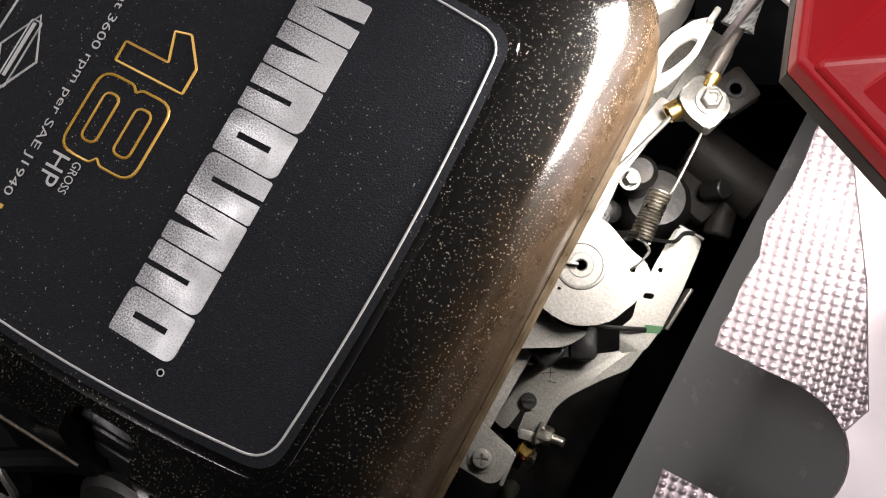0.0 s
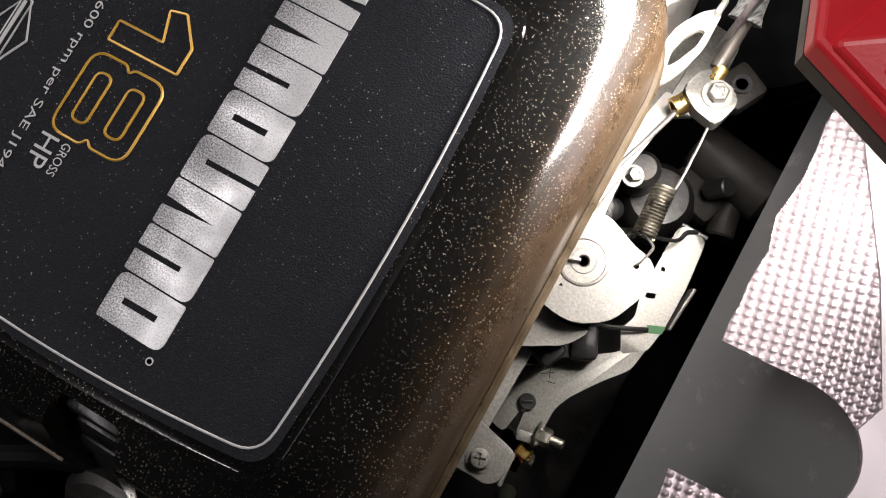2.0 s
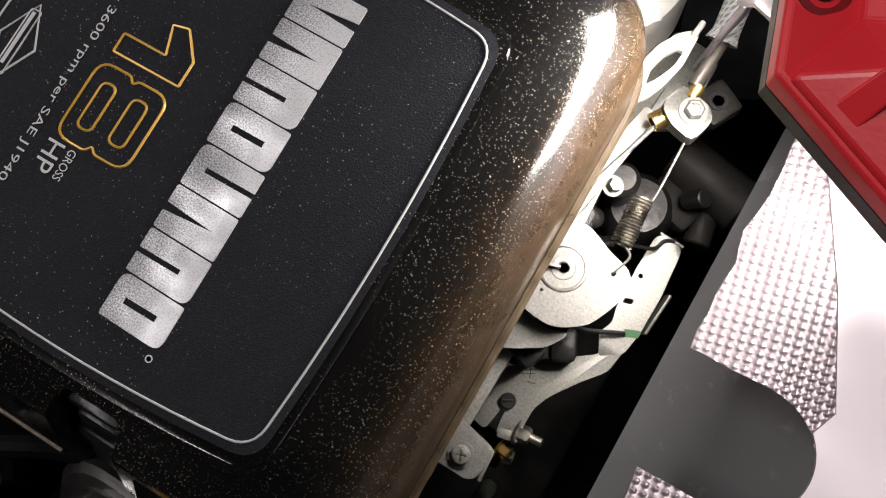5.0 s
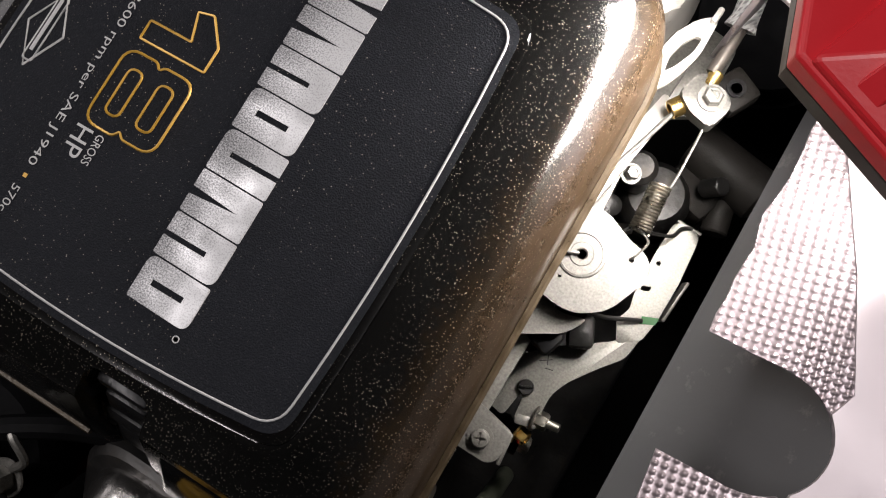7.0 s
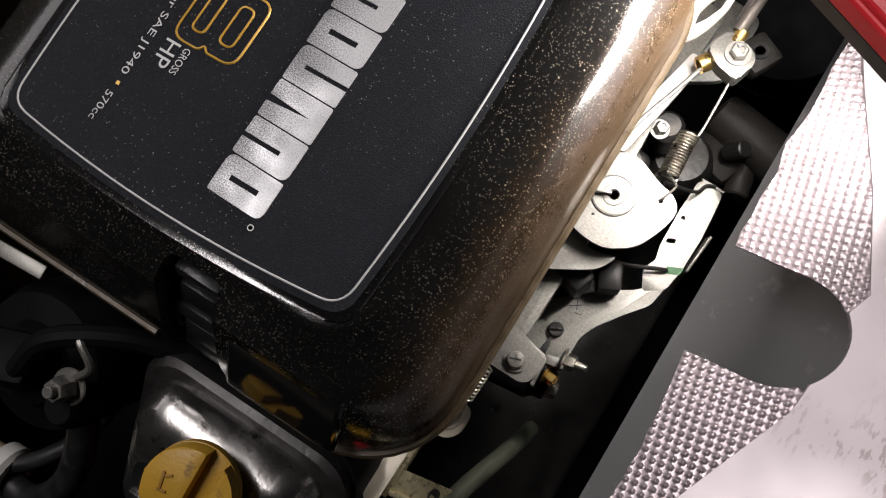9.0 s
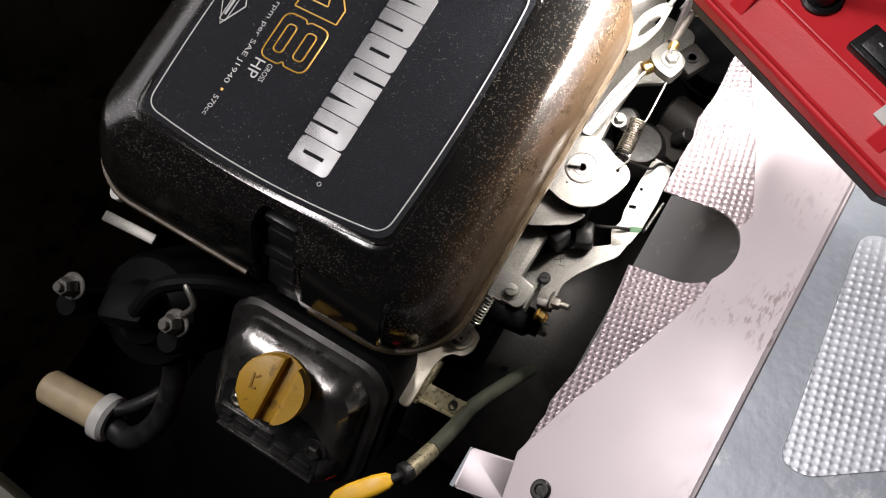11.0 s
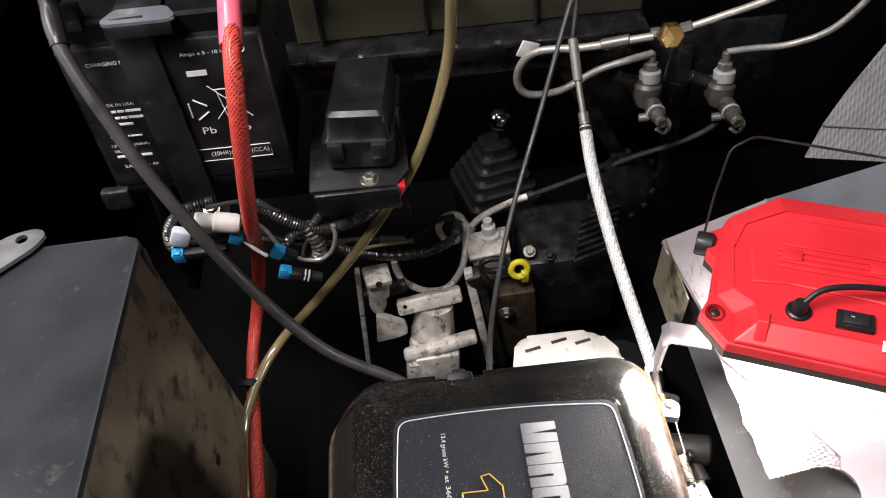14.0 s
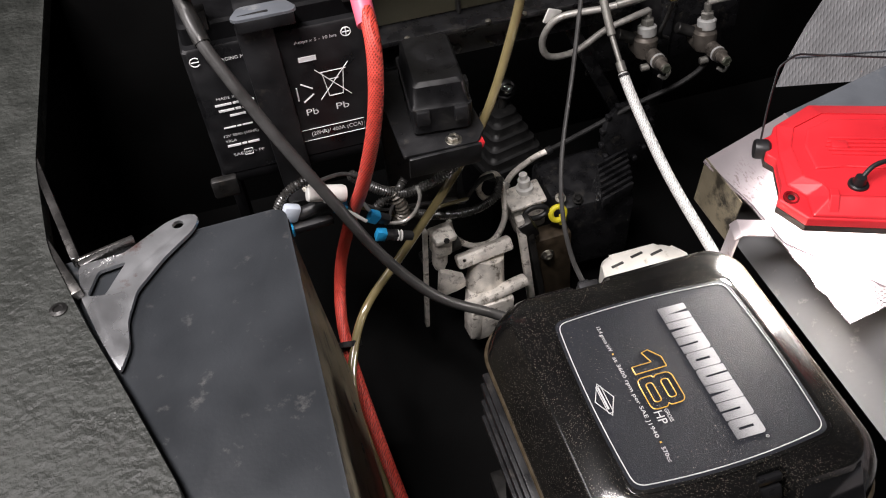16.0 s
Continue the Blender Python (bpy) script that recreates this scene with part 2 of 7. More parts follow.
PALE_ZINC = mat("pale_zinc", (0.62, 0.60, 0.56), 0.42, 0.35, 0.10, 60, 0.05, 900)
SHROUD = mat("pale_shroud", (0.60, 0.58, 0.54), 0.42, 0.35, 0.12, 25, 0.10, 300, (0.30, 0.26, 0.20), 0.12, 40)
CARB = mat("carburettor_grey", (0.020, 0.018, 0.016), 0.6, 0.1, 0.3, 60, 0.2, 500, (0.012, 0.010, 0.008), 0.3, 60, spec=0.25)
CAP = mat("yellow_cap", (0.42, 0.24, 0.025), 0.42, 0, 0.12, 40, 0.2, 600, (0.18, 0.10, 0.02), 0.2, 80)
YELLOW = mat("yellow_plastic", (0.75, 0.42, 0.02), 0.4, 0, 0.12, 60)
YELLOW_RING = mat("yellow_ring", (0.72, 0.62, 0.03), 0.4, 0, 0.1, 60)
RED = mat("red_plastic", (0.66, 0.024, 0.034), 0.40, 0, 0.12, 12, 0.06, 700)
# darker copy of the red, carries the shade inside the screw pockets
RED_SHADE = mat("red_recess_shade", (0.20, 0.005, 0.008), 0.5, 0, 0.15, 30)
BEZEL = mat("lamp_bezel", (0.03, 0.022, 0.018), 0.5, 0, 0.2, 40)
SHEET = mat("aluminium_sheet", (0.40, 0.36, 0.375), 0.44, 0.65, 0.06, 8, 0.04, 260)


def scuffed(m, color):
    """Small ragged scuffs and thin scratches on bare sheet."""
    nt = m.node_tree
    b = nt.nodes["Principled BSDF"]
    N, L = nt.nodes.new, nt.links.new
    tc = N("ShaderNodeTexCoord")
    big = N("ShaderNodeTexNoise")
    big.inputs["Scale"].default_value = 16
    L(tc.outputs["Object"], big.inputs["Vector"])
    mp = N("ShaderNodeMapping")
    mp.inputs["Scale"].default_value = (1, 0.35, 1)
    mp.inputs["Rotation"].default_value = (0, 0, 0.5)
    L(tc.outputs["Object"], mp.inputs["Vector"])
    fine = N("ShaderNodeTexNoise")
    fine.inputs["Scale"].default_value, fine.inputs["Detail"].default_value, fine.inputs["Roughness"].default_value = 420, 5, 0.6
    L(mp.outputs[0], fine.inputs["Vector"])
    a = N("ShaderNodeMapRange")
    a.inputs["From Min"].default_value, a.inputs["From Max"].default_value = 0.52, 0.66
    L(big.outputs[0], a.inputs["Value"])
    c = N("ShaderNodeMapRange")
    c.inputs["From Min"].default_value, c.inputs["From Max"].default_value = 0.54, 0.60
    L(fine.outputs[0], c.inputs["Value"])
    p = N("ShaderNodeMath")
    p.operation = "MULTIPLY"
    L(a.outputs[0], p.inputs[0])
    L(c.outputs[0], p.inputs[1])
    mix = N("ShaderNodeMix")
    mix.data_type = "RGBA"
    L(p.outputs[0], mix.inputs[0])
    L(b.inputs["Base Color"].links[0].from_socket, mix.inputs[6])
    mix.inputs[7].default_value = (*color, 1)
    L(mix.outputs[2], b.inputs["Base Color"])
    return m


SHEET = scuffed(SHEET, (0.26, 0.22, 0.22))
# greyer copy of the sheet, toned for faces turned from the lamp
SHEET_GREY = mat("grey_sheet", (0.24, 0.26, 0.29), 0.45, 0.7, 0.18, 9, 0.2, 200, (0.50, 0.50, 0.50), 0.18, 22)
PLATE_GREY = mat("grey_plate", (0.10, 0.10, 0.103), 0.5, 0.3, 0.12, 10, 0.1, 200, (0.18, 0.17, 0.17), 0.1, 60)
# darker than the other foil copies, to offset the lamp's glare close by
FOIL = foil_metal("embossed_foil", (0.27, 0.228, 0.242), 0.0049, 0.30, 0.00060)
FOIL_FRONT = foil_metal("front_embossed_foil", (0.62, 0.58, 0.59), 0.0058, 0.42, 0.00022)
# shaded copy of the apron foil, for the side beyond the ridge
FOIL_SHADED = foil_metal("shaded_embossed_foil", (0.45, 0.47, 0.51), 0.0055, 0.45, 0.00020)
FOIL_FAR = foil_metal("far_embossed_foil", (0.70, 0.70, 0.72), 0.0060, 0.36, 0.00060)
TANK = mat("tank_black", (0.028, 0.031, 0.035), 0.5, 0, 0.2, 12, 0.15, 300, (0.08, 0.08, 0.08), 0.10, 40, spec=0.25)
TAN = mat("tan_panel", (0.135, 0.115, 0.078), 0.55, 0, 0.4, 14, 0.3, 120, (0.02, 0.017, 0.012), 0.45, 26)
OLIVE = mat("olive_panel", (0.062, 0.058, 0.036), 0.55, 0, 0.2, 8, 0.2, 200, (0.05, 0.045, 0.03), 0.25, 20)
LINER = mat("bed_liner", (0.032, 0.034, 0.031), 0.48, 0, 0.25, 30, 1.0, 130, (0.030, 0.030, 0.028), 0.2, 60, spec=0.3, bump_dist=0.004)
# near-black, so that the deep bay's shade sits in the colour
DARK = mat("bay_shade_black", (0.003, 0.003, 0.003), 0.8, 0, 0.4, 6, 0.3, 60, spec=0.06)
LOOM = mat("loom_plastic", (0.030, 0.029, 0.027), 0.28, 0, 0.2, 60, spec=0.8)
RED_CABLE = woven(mat("red_cable", (0.62, 0.065, 0.045), 0.42, 0, 0.2, 120), 0.0024, 0.35)
PINK = mat("pink_shrink", (0.75, 0.13, 0.20), 0.4, 0, 0.1, 60)
BLACK_CABLE = mat("grey_cable", (0.035, 0.034, 0.033), 0.45, 0, 0.2, 60, 0.1, 400)
CLEAR_TUBE = mat("yellowed_tube", (0.22, 0.18, 0.085), 0.16, 0, 0.15, 25, coat=0.9, rough_var=0.04, spec=0.8)
WHITE_HOSE = woven(mat("white_braid", (0.66, 0.66, 0.64), 0.45, 0.2, 0.15, 200), 0.0022, 0.5)
GREY_PIPE = mat("grey_pipe", (0.36, 0.35, 0.325), 0.42, 0.5, 0.2, 120, 0.2, 400, (0.2, 0.18, 0.15), 0.2, 120)
BLUE = mat("blue_plastic", (0.02, 0.28, 0.55), 0.4, 0, 0.1, 60)
WHITE_PLASTIC = mat("white_plastic", (0.62, 0.61, 0.58), 0.45, 0, 0.12, 60)
CREAM = mat("cream_plastic", (0.48, 0.38, 0.24), 0.45, 0, 0.12, 60)
GREEN = mat("green_paint", (0.02, 0.12, 0.03), 0.5)
BAT_INK = mat("battery_ink", (0.86, 0.86, 0.86), 0.5, 0, 0.05)
BATTERY = mat("battery_case", (0.007, 0.007, 0.0078), 0.38, 0, 0.3, 40, 0.15, 500)
LENS = bpy.data.materials.new("lamp_lens")
LENS.use_nodes = True
LENS.node_tree.nodes["Principled BSDF"].inputs["Emission Color"].default_value = (1, 0.97, 0.92, 1)
LENS.node_tree.nodes["Principled BSDF"].inputs["Emission Strength"].default_value = 2.5
ROOM = mat("room_wall", (0.10, 0.10, 0.10), 0.8, 0, 0.3, 2)


# ---- building blocks ----
def finish(name, bm, material, smooth=True, angle=35):
    bmesh.ops.recalc_face_normals(bm, faces=bm.faces[:])
    me = bpy.data.meshes.new(name)
    if smooth:
        for fc in bm.faces:
            fc.smooth = True
        for e in bm.edges:
            if len(e.link_faces) == 2 and e.calc_face_angle(0) > radians(angle):
                e.smooth = False
    bm.to_mesh(me)
    bm.free()
    me.materials.append(material)
    return me


def part(name, bm, material, parent, label="", smooth=True):
    ob = new(name, finish(name, bm, material, smooth))
    ob.parent = parent
    if parent is not None:
        ob.matrix_parent_inverse = parent.matrix_world.inverted()
    if label:
        ob["label"] = label
    return ob


def thing(name, label, category, at=(0, 0, 0), group="", kind=""):
    ob = new(name)
    ob.empty_display_size = 0.02
    ob.matrix_world = Matrix.Translation(at)
    bpy.context.view_layer.update()
    return tagged(ob, label, category, group, kind)


def solo(name, bm, material, label, category, group="", kind="", smooth=True):
    return tagged(part(name, bm, material, None, smooth=smooth), label, category, group, kind)


def join(*bms):
    out = bms[0]
    for b in bms[1:]:
        me = bpy.data.meshes.new("tmp")
        b.to_mesh(me)
        b.free()
        out.from_mesh(me)
        bpy.data.meshes.remove(me)
    return out


def moved(bm, m):
    bmesh.ops.transform(bm, matrix=m, verts=bm.verts[:])
    return bm


def box(center, size, bevel=0.0, turn=(0, 0, 0), seg=2):
    bm = bmesh.new()
    bmesh.ops.create_cube(bm, size=1)
    bmesh.ops.scale(bm, vec=size, verts=bm.verts[:])
    if bevel:
        bmesh.ops.bevel(bm, geom=bm.edges[:], offset=bevel, segments=seg, affect="EDGES", profile=0.5)
    return moved(bm, pose(*center, *turn))


def frame_of(axis):
    return Vector(axis).to_track_quat("Z", "Y").to_matrix().to_4x4()


def lathe(base, axis, profile, seg=24):
    """Turned solid: profile of (radius, height) along axis from base."""
    bm = bmesh.new()
    rings = []
    for r, h in profile:
        if r <= 1e-6:
            rings.append([bm.verts.new((0, 0, h))])
        else:
            rings.append([bm.verts.new((r * math.cos(2 * math.pi * i / seg), r * math.sin(2 * math.pi * i / seg), h)) for i in range(seg)])
    for a, b in zip(rings, rings[1:]):
        for i in range(seg):
            j = (i + 1) % seg
            if len(a) == 1 and len(b) > 1:
                bm.faces.new((a[0], b[i], b[j]))
            elif len(b) == 1 and len(a) > 1:
                bm.faces.new((a[i], a[j], b[0]))
            elif len(a) > 1:
                bm.faces.new((a[i], a[j], b[j], b[i]))
    if len(rings[0]) > 1:
        bm.faces.new(rings[0][::-1])
    if len(rings[-1]) > 1:
        bm.faces.new(rings[-1])
    return moved(bm, Matrix.Translation(base) @ frame_of(axis))


def rod(a, b, r, seg=16, bevel=0.15):
    a, b = Vector(a), Vector(b)
    h = (b - a).length
    c = r * bevel
    return lathe(a, b - a, [(0, 0), (r - c, 0), (r, c), (r, h - c), (r - c, h), (0, h)], seg)


def spline(points, steps=10):
    pts = [Vector(p) for p in points]
    pts = [2 * pts[0] - pts[1]] + pts + [2 * pts[-1] - pts[-2]]
    out = []
    for i in range(1, len(pts) - 2):
        p0, p1, p2, p3 = pts[i - 1:i + 3]
        for s in range(steps):
            t = s / steps
            out.append(0.5 * (2 * p1 + (p2 - p0) * t + (2 * p0 - 5 * p1 + 4 * p2 - p3) * t * t + (3 * p1 - p0 - 3 * p2 + p3) * t ** 3))
    out.append(pts[-2])
    return out


def sweep(path, radius, seg=12, ribs=0.0, pitch=0.004):
    """Tube along a list of points; ribs: depth of corrugation."""
    bm = bmesh.new()
    if ribs:
        fine, acc = [], 0.0
        for a, b in zip(path, path[1:]):
            n = max(1, int((b - a).length / (pitch / 4)))
            fine += [a.lerp(b, i / n) for i in range(n)]
        path = fine + [path[-1]]
    normal = None
    prev = []
    length = 0.0
    for i, p in enumerate(path):
        d = (path[min(i + 1, len(path) - 1)] - path[max(i - 1, 0)]).normalized()
        if normal is None:
            normal = d.orthogonal().normalized()
        normal = (normal - d * normal.dot(d)).normalized()
        side = d.cross(normal)
        if i:
            length += (p - path[i - 1]).length
        r = radius
        if ribs:
            r -= ribs * (0.5 + 0.5 * math.cos(2 * math.pi * length / pitch))
        ring = [bm.verts.new(p + r * (normal * math.cos(2 * math.pi * k / seg) + side * math.sin(2 * math.pi * k / seg))) for k in range(seg)]
        if prev:
            for k in range(seg):
                bm.faces.new((prev[k], prev[(k + 1) % seg], ring[(k + 1) % seg], ring[k]))
        else:
            bm.faces.new(ring[::-1])
        prev = ring
    bm.faces.new(prev)
    return bm


def tube(points, radius, seg=12, steps=10, ribs=0.0, pitch=0.004):
    return sweep(spline(points, steps), radius, seg, ribs, pitch)


def helix(a, b, radius, wire, turns):
    a, b = Vector(a), Vector(b)
    m = frame_of(b - a).to_3x3()
    n = int(turns * 14)
    pts = [a.lerp(b, i / n) + m @ Vector((radius * math.cos(2 * math.pi * i / 14), radius * math.sin(2 * math.pi * i / 14), 0)) for i in range(n + 1)]
    return sweep(pts, wire, 6)


def rounded(points, r, seg=5):
    """A polygon in the plane with its corners rounded by r (one radius or one for each)."""
    out, n = [], len(points)
    for i in range(n):
        p0, p, p1 = (Vector(points[(i + k) % n]).to_2d() for k in (-1, 0, 1))
        rad = r[i] if isinstance(r, (list, tuple)) else r
        a, b = p0 - p, p1 - p
        d = min(rad, a.length * 0.45, b.length * 0.45)
        if d < 1e-6:
            out.append(p)
            continue
        s, e = p + a.normalized() * d, p + b.normalized() * d
        for k in range(seg + 1):
            t = k / seg
            out.append(s * (1 - t) ** 2 + p * 2 * t * (1 - t) + e * t * t)
    return out


def slab(outline, low, high, bevel=0.0, holes=()):
    """A plate of that outline between the heights low and high (numbers, or functions of x and y)."""
    lo = low if callable(low) else (lambda x, y: low)
    hi = high if callable(high) else (lambda x, y: high)
    bm = bmesh.new()
    bot = [bm.verts.new((p[0], p[1], lo(p[0], p[1]))) for p in outline]
    top = [bm.verts.new((p[0], p[1], hi(p[0], p[1]))) for p in outline]
    bm.faces.new(bot[::-1])
    cap = bm.faces.new(top)
    n = len(outline)
    for i in range(n):
        bm.faces.new((bot[i], bot[(i + 1) % n], top[(i + 1) % n], top[i]))
    if bevel:
        bmesh.ops.bevel(bm, geom=list(cap.edges), offset=bevel, segments=2, affect="EDGES", profile=0.5)
    return bm


def rect(x0, y0, x1, y1):
    return [(x0, y0), (x1, y0), (x1, y1), (x0, y1)]


def rounded_ring(x0, y0, x1, y1, r, seg=8):
    pts = []
    for cx, cy, a0 in ((x1 - r, y1 - r, 0), (x0 + r, y1 - r, 90), (x0 + r, y0 + r, 180), (x1 - r, y0 + r, 270)):
        for k in range(seg + 1):
            a = radians(a0 + 90 * k / seg)
            pts.append((cx + r * math.cos(a), cy + r * math.sin(a)))
    return pts


def loft(levels, seg=8, cap_bottom=True):
    """A solid through rounded rectangles: rows of (z, x0, y0, x1, y1, corner radius)."""
    bm = bmesh.new()
    prev = None
    for z, x0, y0, x1, y1, r in levels:
        ring = [bm.verts.new((x, y, z)) for x, y in rounded_ring(x0, y0, x1, y1, r, seg)]
        n = len(ring)
        if prev:
            for i in range(n):
                bm.faces.new((prev[i], prev[(i + 1) % n], ring[(i + 1) % n], ring[i]))
        elif cap_bottom:
            bm.faces.new(ring[::-1])
        prev = ring
    bm.faces.new(prev)
    return bm


def cut(ob, *cutters):
    """Take the cutters (bmeshes) out of the mesh of ob."""
    for c in cutters:
        me = bpy.data.meshes.new("cutter")
        bmesh.ops.recalc_face_normals(c, faces=c.faces[:])
        c.to_mesh(me)
        c.free()
        tool = new("cutter", me)
        mod = ob.modifiers.new("cut", "BOOLEAN")
        mod.operation, mod.object, mod.solver = "DIFFERENCE", tool, "EXACT"
        bpy.context.view_layer.update()
        done = bpy.data.meshes.new_from_object(ob.evaluated_get(bpy.context.evaluated_depsgraph_get()))
        ob.modifiers.clear()
        ob.data = done
        bpy.data.objects.remove(tool)
    return ob


def letters(text, place, right, up, size, width, material, parent, name="lettering", spacing=1.0, lift=0.0003):
    """Words in the built-in font, laid on a surface: lower left corner, reading way, letters' up, height of capitals and length."""
    cu = bpy.data.curves.new(name, "FONT")
    cu.body, cu.size, cu.extrude, cu.resolution_u, cu.space_character = text, 1.0, 0.0, 3, spacing
    tmp = new(name, cu)
    bpy.context.view_layer.update()
    me = bpy.data.meshes.new_from_object(tmp.evaluated_get(bpy.context.evaluated_depsgraph_get()))
    bpy.data.objects.remove(tmp)
    co = np.array([v.co[:] for v in me.vertices])
    lo, hi = co.min(0), co.max(0)
    right, up = Vector(right).normalized(), Vector(up).normalized()
    nrm = right.cross(up)
    sx, sy = width / (hi[0] - lo[0]), size / 0.72
    for v in me.vertices:
        x, y = (v.co.x - lo[0]) * sx, v.co.y * sy
        v.co = Vector(place) + right * x + up * y + nrm * lift
    me.materials.append(material)
    ob = new(name, me)
    ob.parent = parent
    if parent is not None:
        ob.matrix_parent_inverse = parent.matrix_world.inverted()
    return ob


def hex_bolt(base, axis, across, head, washer=True, shank=0.0):
    r = across / 2
    bm = lathe(base, axis, [(r * 1.02, 0), (r * 1.15, head * 0.15), (r * 1.15, head * 0.8), (r * 0.95, head), (r * 0.6, head), (r * 0.55, head * 0.85), (0, head * 0.85)], 6)
    if washer:
        bm = join(bm, lathe(base, axis, [(r * 1.6, -across * 0.1), (r * 1.7, 0), (r * 1.6, across * 0.06), (0, across * 0.06)], 20))
    if shank:
        bm = join(bm, rod(base, Vector(base) + Vector(axis).normalized() * (head + shank), r * 0.55, 12))
    return bm


def cross_screw(base, axis, r, h):
    """Pan-head screw with a cross slot."""
    bm = lathe(base, axis, [(r, 0), (r, h * 0.5), (r * 0.85, h * 0.85), (r * 0.5, h), (0, h)], 20)
    return bm


STEEL_PLATE = mat("bare_steel_plate", (0.64, 0.65, 0.67), 0.32, 0.9, 0.15, 14, 0.1, 300, (0.34, 0.2, 0.18), 0.10, 18)


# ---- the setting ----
solo("floor", box((0, 0, 0.10), (5, 5, 0.04)), DARK, "workshop floor, near-black like the shaded bay", "floor", kind="structure")
for nm, c, s in (("wall_north", (0, 2.5, 1.3), (5, 0.1, 2.5)), ("wall_south", (0, -2.5, 1.3), (5, 0.1, 2.5)),
                 ("wall_east", (2.5, 0, 1.3), (0.1, 5, 2.5)), ("wall_west", (-2.5, 0, 1.3), (0.1, 5, 2.5))):
    solo(nm, box(c, s), ROOM, "dim painted workshop wall", "wall", kind="structure")
solo("ceiling", box((0, 0, 2.55), (5, 5, 0.06)), ROOM, "dim workshop ceiling", "ceiling", kind="structure")


def bay():
    """The dark engine compartment: pan and sides."""
    solo("bay_pan", box((0.0, 0.1, 0.30), (1.9, 1.5, 0.02), 0.004), DARK, "pan under the engine, near-black for the bay's shade", "pan", kind="structure")
    solo("wall_back", box((0.1, 0.86, 0.60), (1.7, 0.03, 0.62), 0.004), DARK, "back wall of the engine bay, near-black for its shade", "wall", kind="structure")
    solo("wall_side", box((0.86, 0.30, 0.50), (0.03, 1.1, 0.42), 0.004), DARK, "side wall of the engine bay, near-black for its shade", "wall", kind="structure")
    t = thing("rear_panel", "olive sheet metal panel behind the battery, creases drawn as dark strips", "panel", (0, 0.6, 0.76), kind="structure")
    part("skin", box((0.0225, 0.600, 0.91), (0.415, 0.010, 0.27), 0.002), OLIVE, t)
    part("flange", box((0.0125, 0.580, 0.770), (0.435, 0.050, 0.008), 0.002), GLOSS_BLACK, t)
    part("rail", box((0.0125, 0.588, 0.737), (0.435, 0.012, 0.045), 0.003), GLOSS_BLACK, t)
    # pressed creases as thin dark strips, their shade put into the colour
    for x in (-0.155, -0.030, 0.10):
        part("rib", box((x, 0.592, 0.90), (0.005, 0.014, 0.25), 0.002), DARK_IRON, t)
    for x in (-0.11, 0.0, 0.05):
        part("screw", lathe((x, 0.5555, 0.770), (0, 0, 1), [(0.004, 0.003), (0.004, 0.006), (0, 0.0075)], 12), BOLT, t)


bay()


# ---- the engine ----
def bowed(grow):
    """The label's outline: four bowed sides and rounded corners, wider by grow all round."""
    corners = [(-0.0945 - grow, 0.0800 + grow), (0.0735 + grow, 0.0760 + grow), (0.0725 + grow, -0.0890 - grow), (-0.0970 - grow, -0.0890 - grow)]
    bows = [(0, 0.0042), (0.0036, 0), (0, -0.0058), (-0.0036, 0)]
    pts = []
    for k in range(4):
        a, b = Vector(corners[k]), Vector(corners[(k + 1) % 4])
        for j in range(14):
            u = 0.055 + 0.89 * j / 13
            pts.append(a.lerp(b, u) + Vector(bows[k]) * 4 * u * (1 - u))
    out = []
    for k in range(4):
        out += pts[14 * k:14 * k + 14]
        p, q = pts[14 * k + 13], pts[(14 * k + 14) % 56]
        c = Vector(corners[(k + 1) % 4])
        out += [p * (1 - u) ** 2 + c * 2 * u * (1 - u) + q * u * u for u in (0.17, 0.33, 0.5, 0.67, 0.83)]
    return out[::-1]


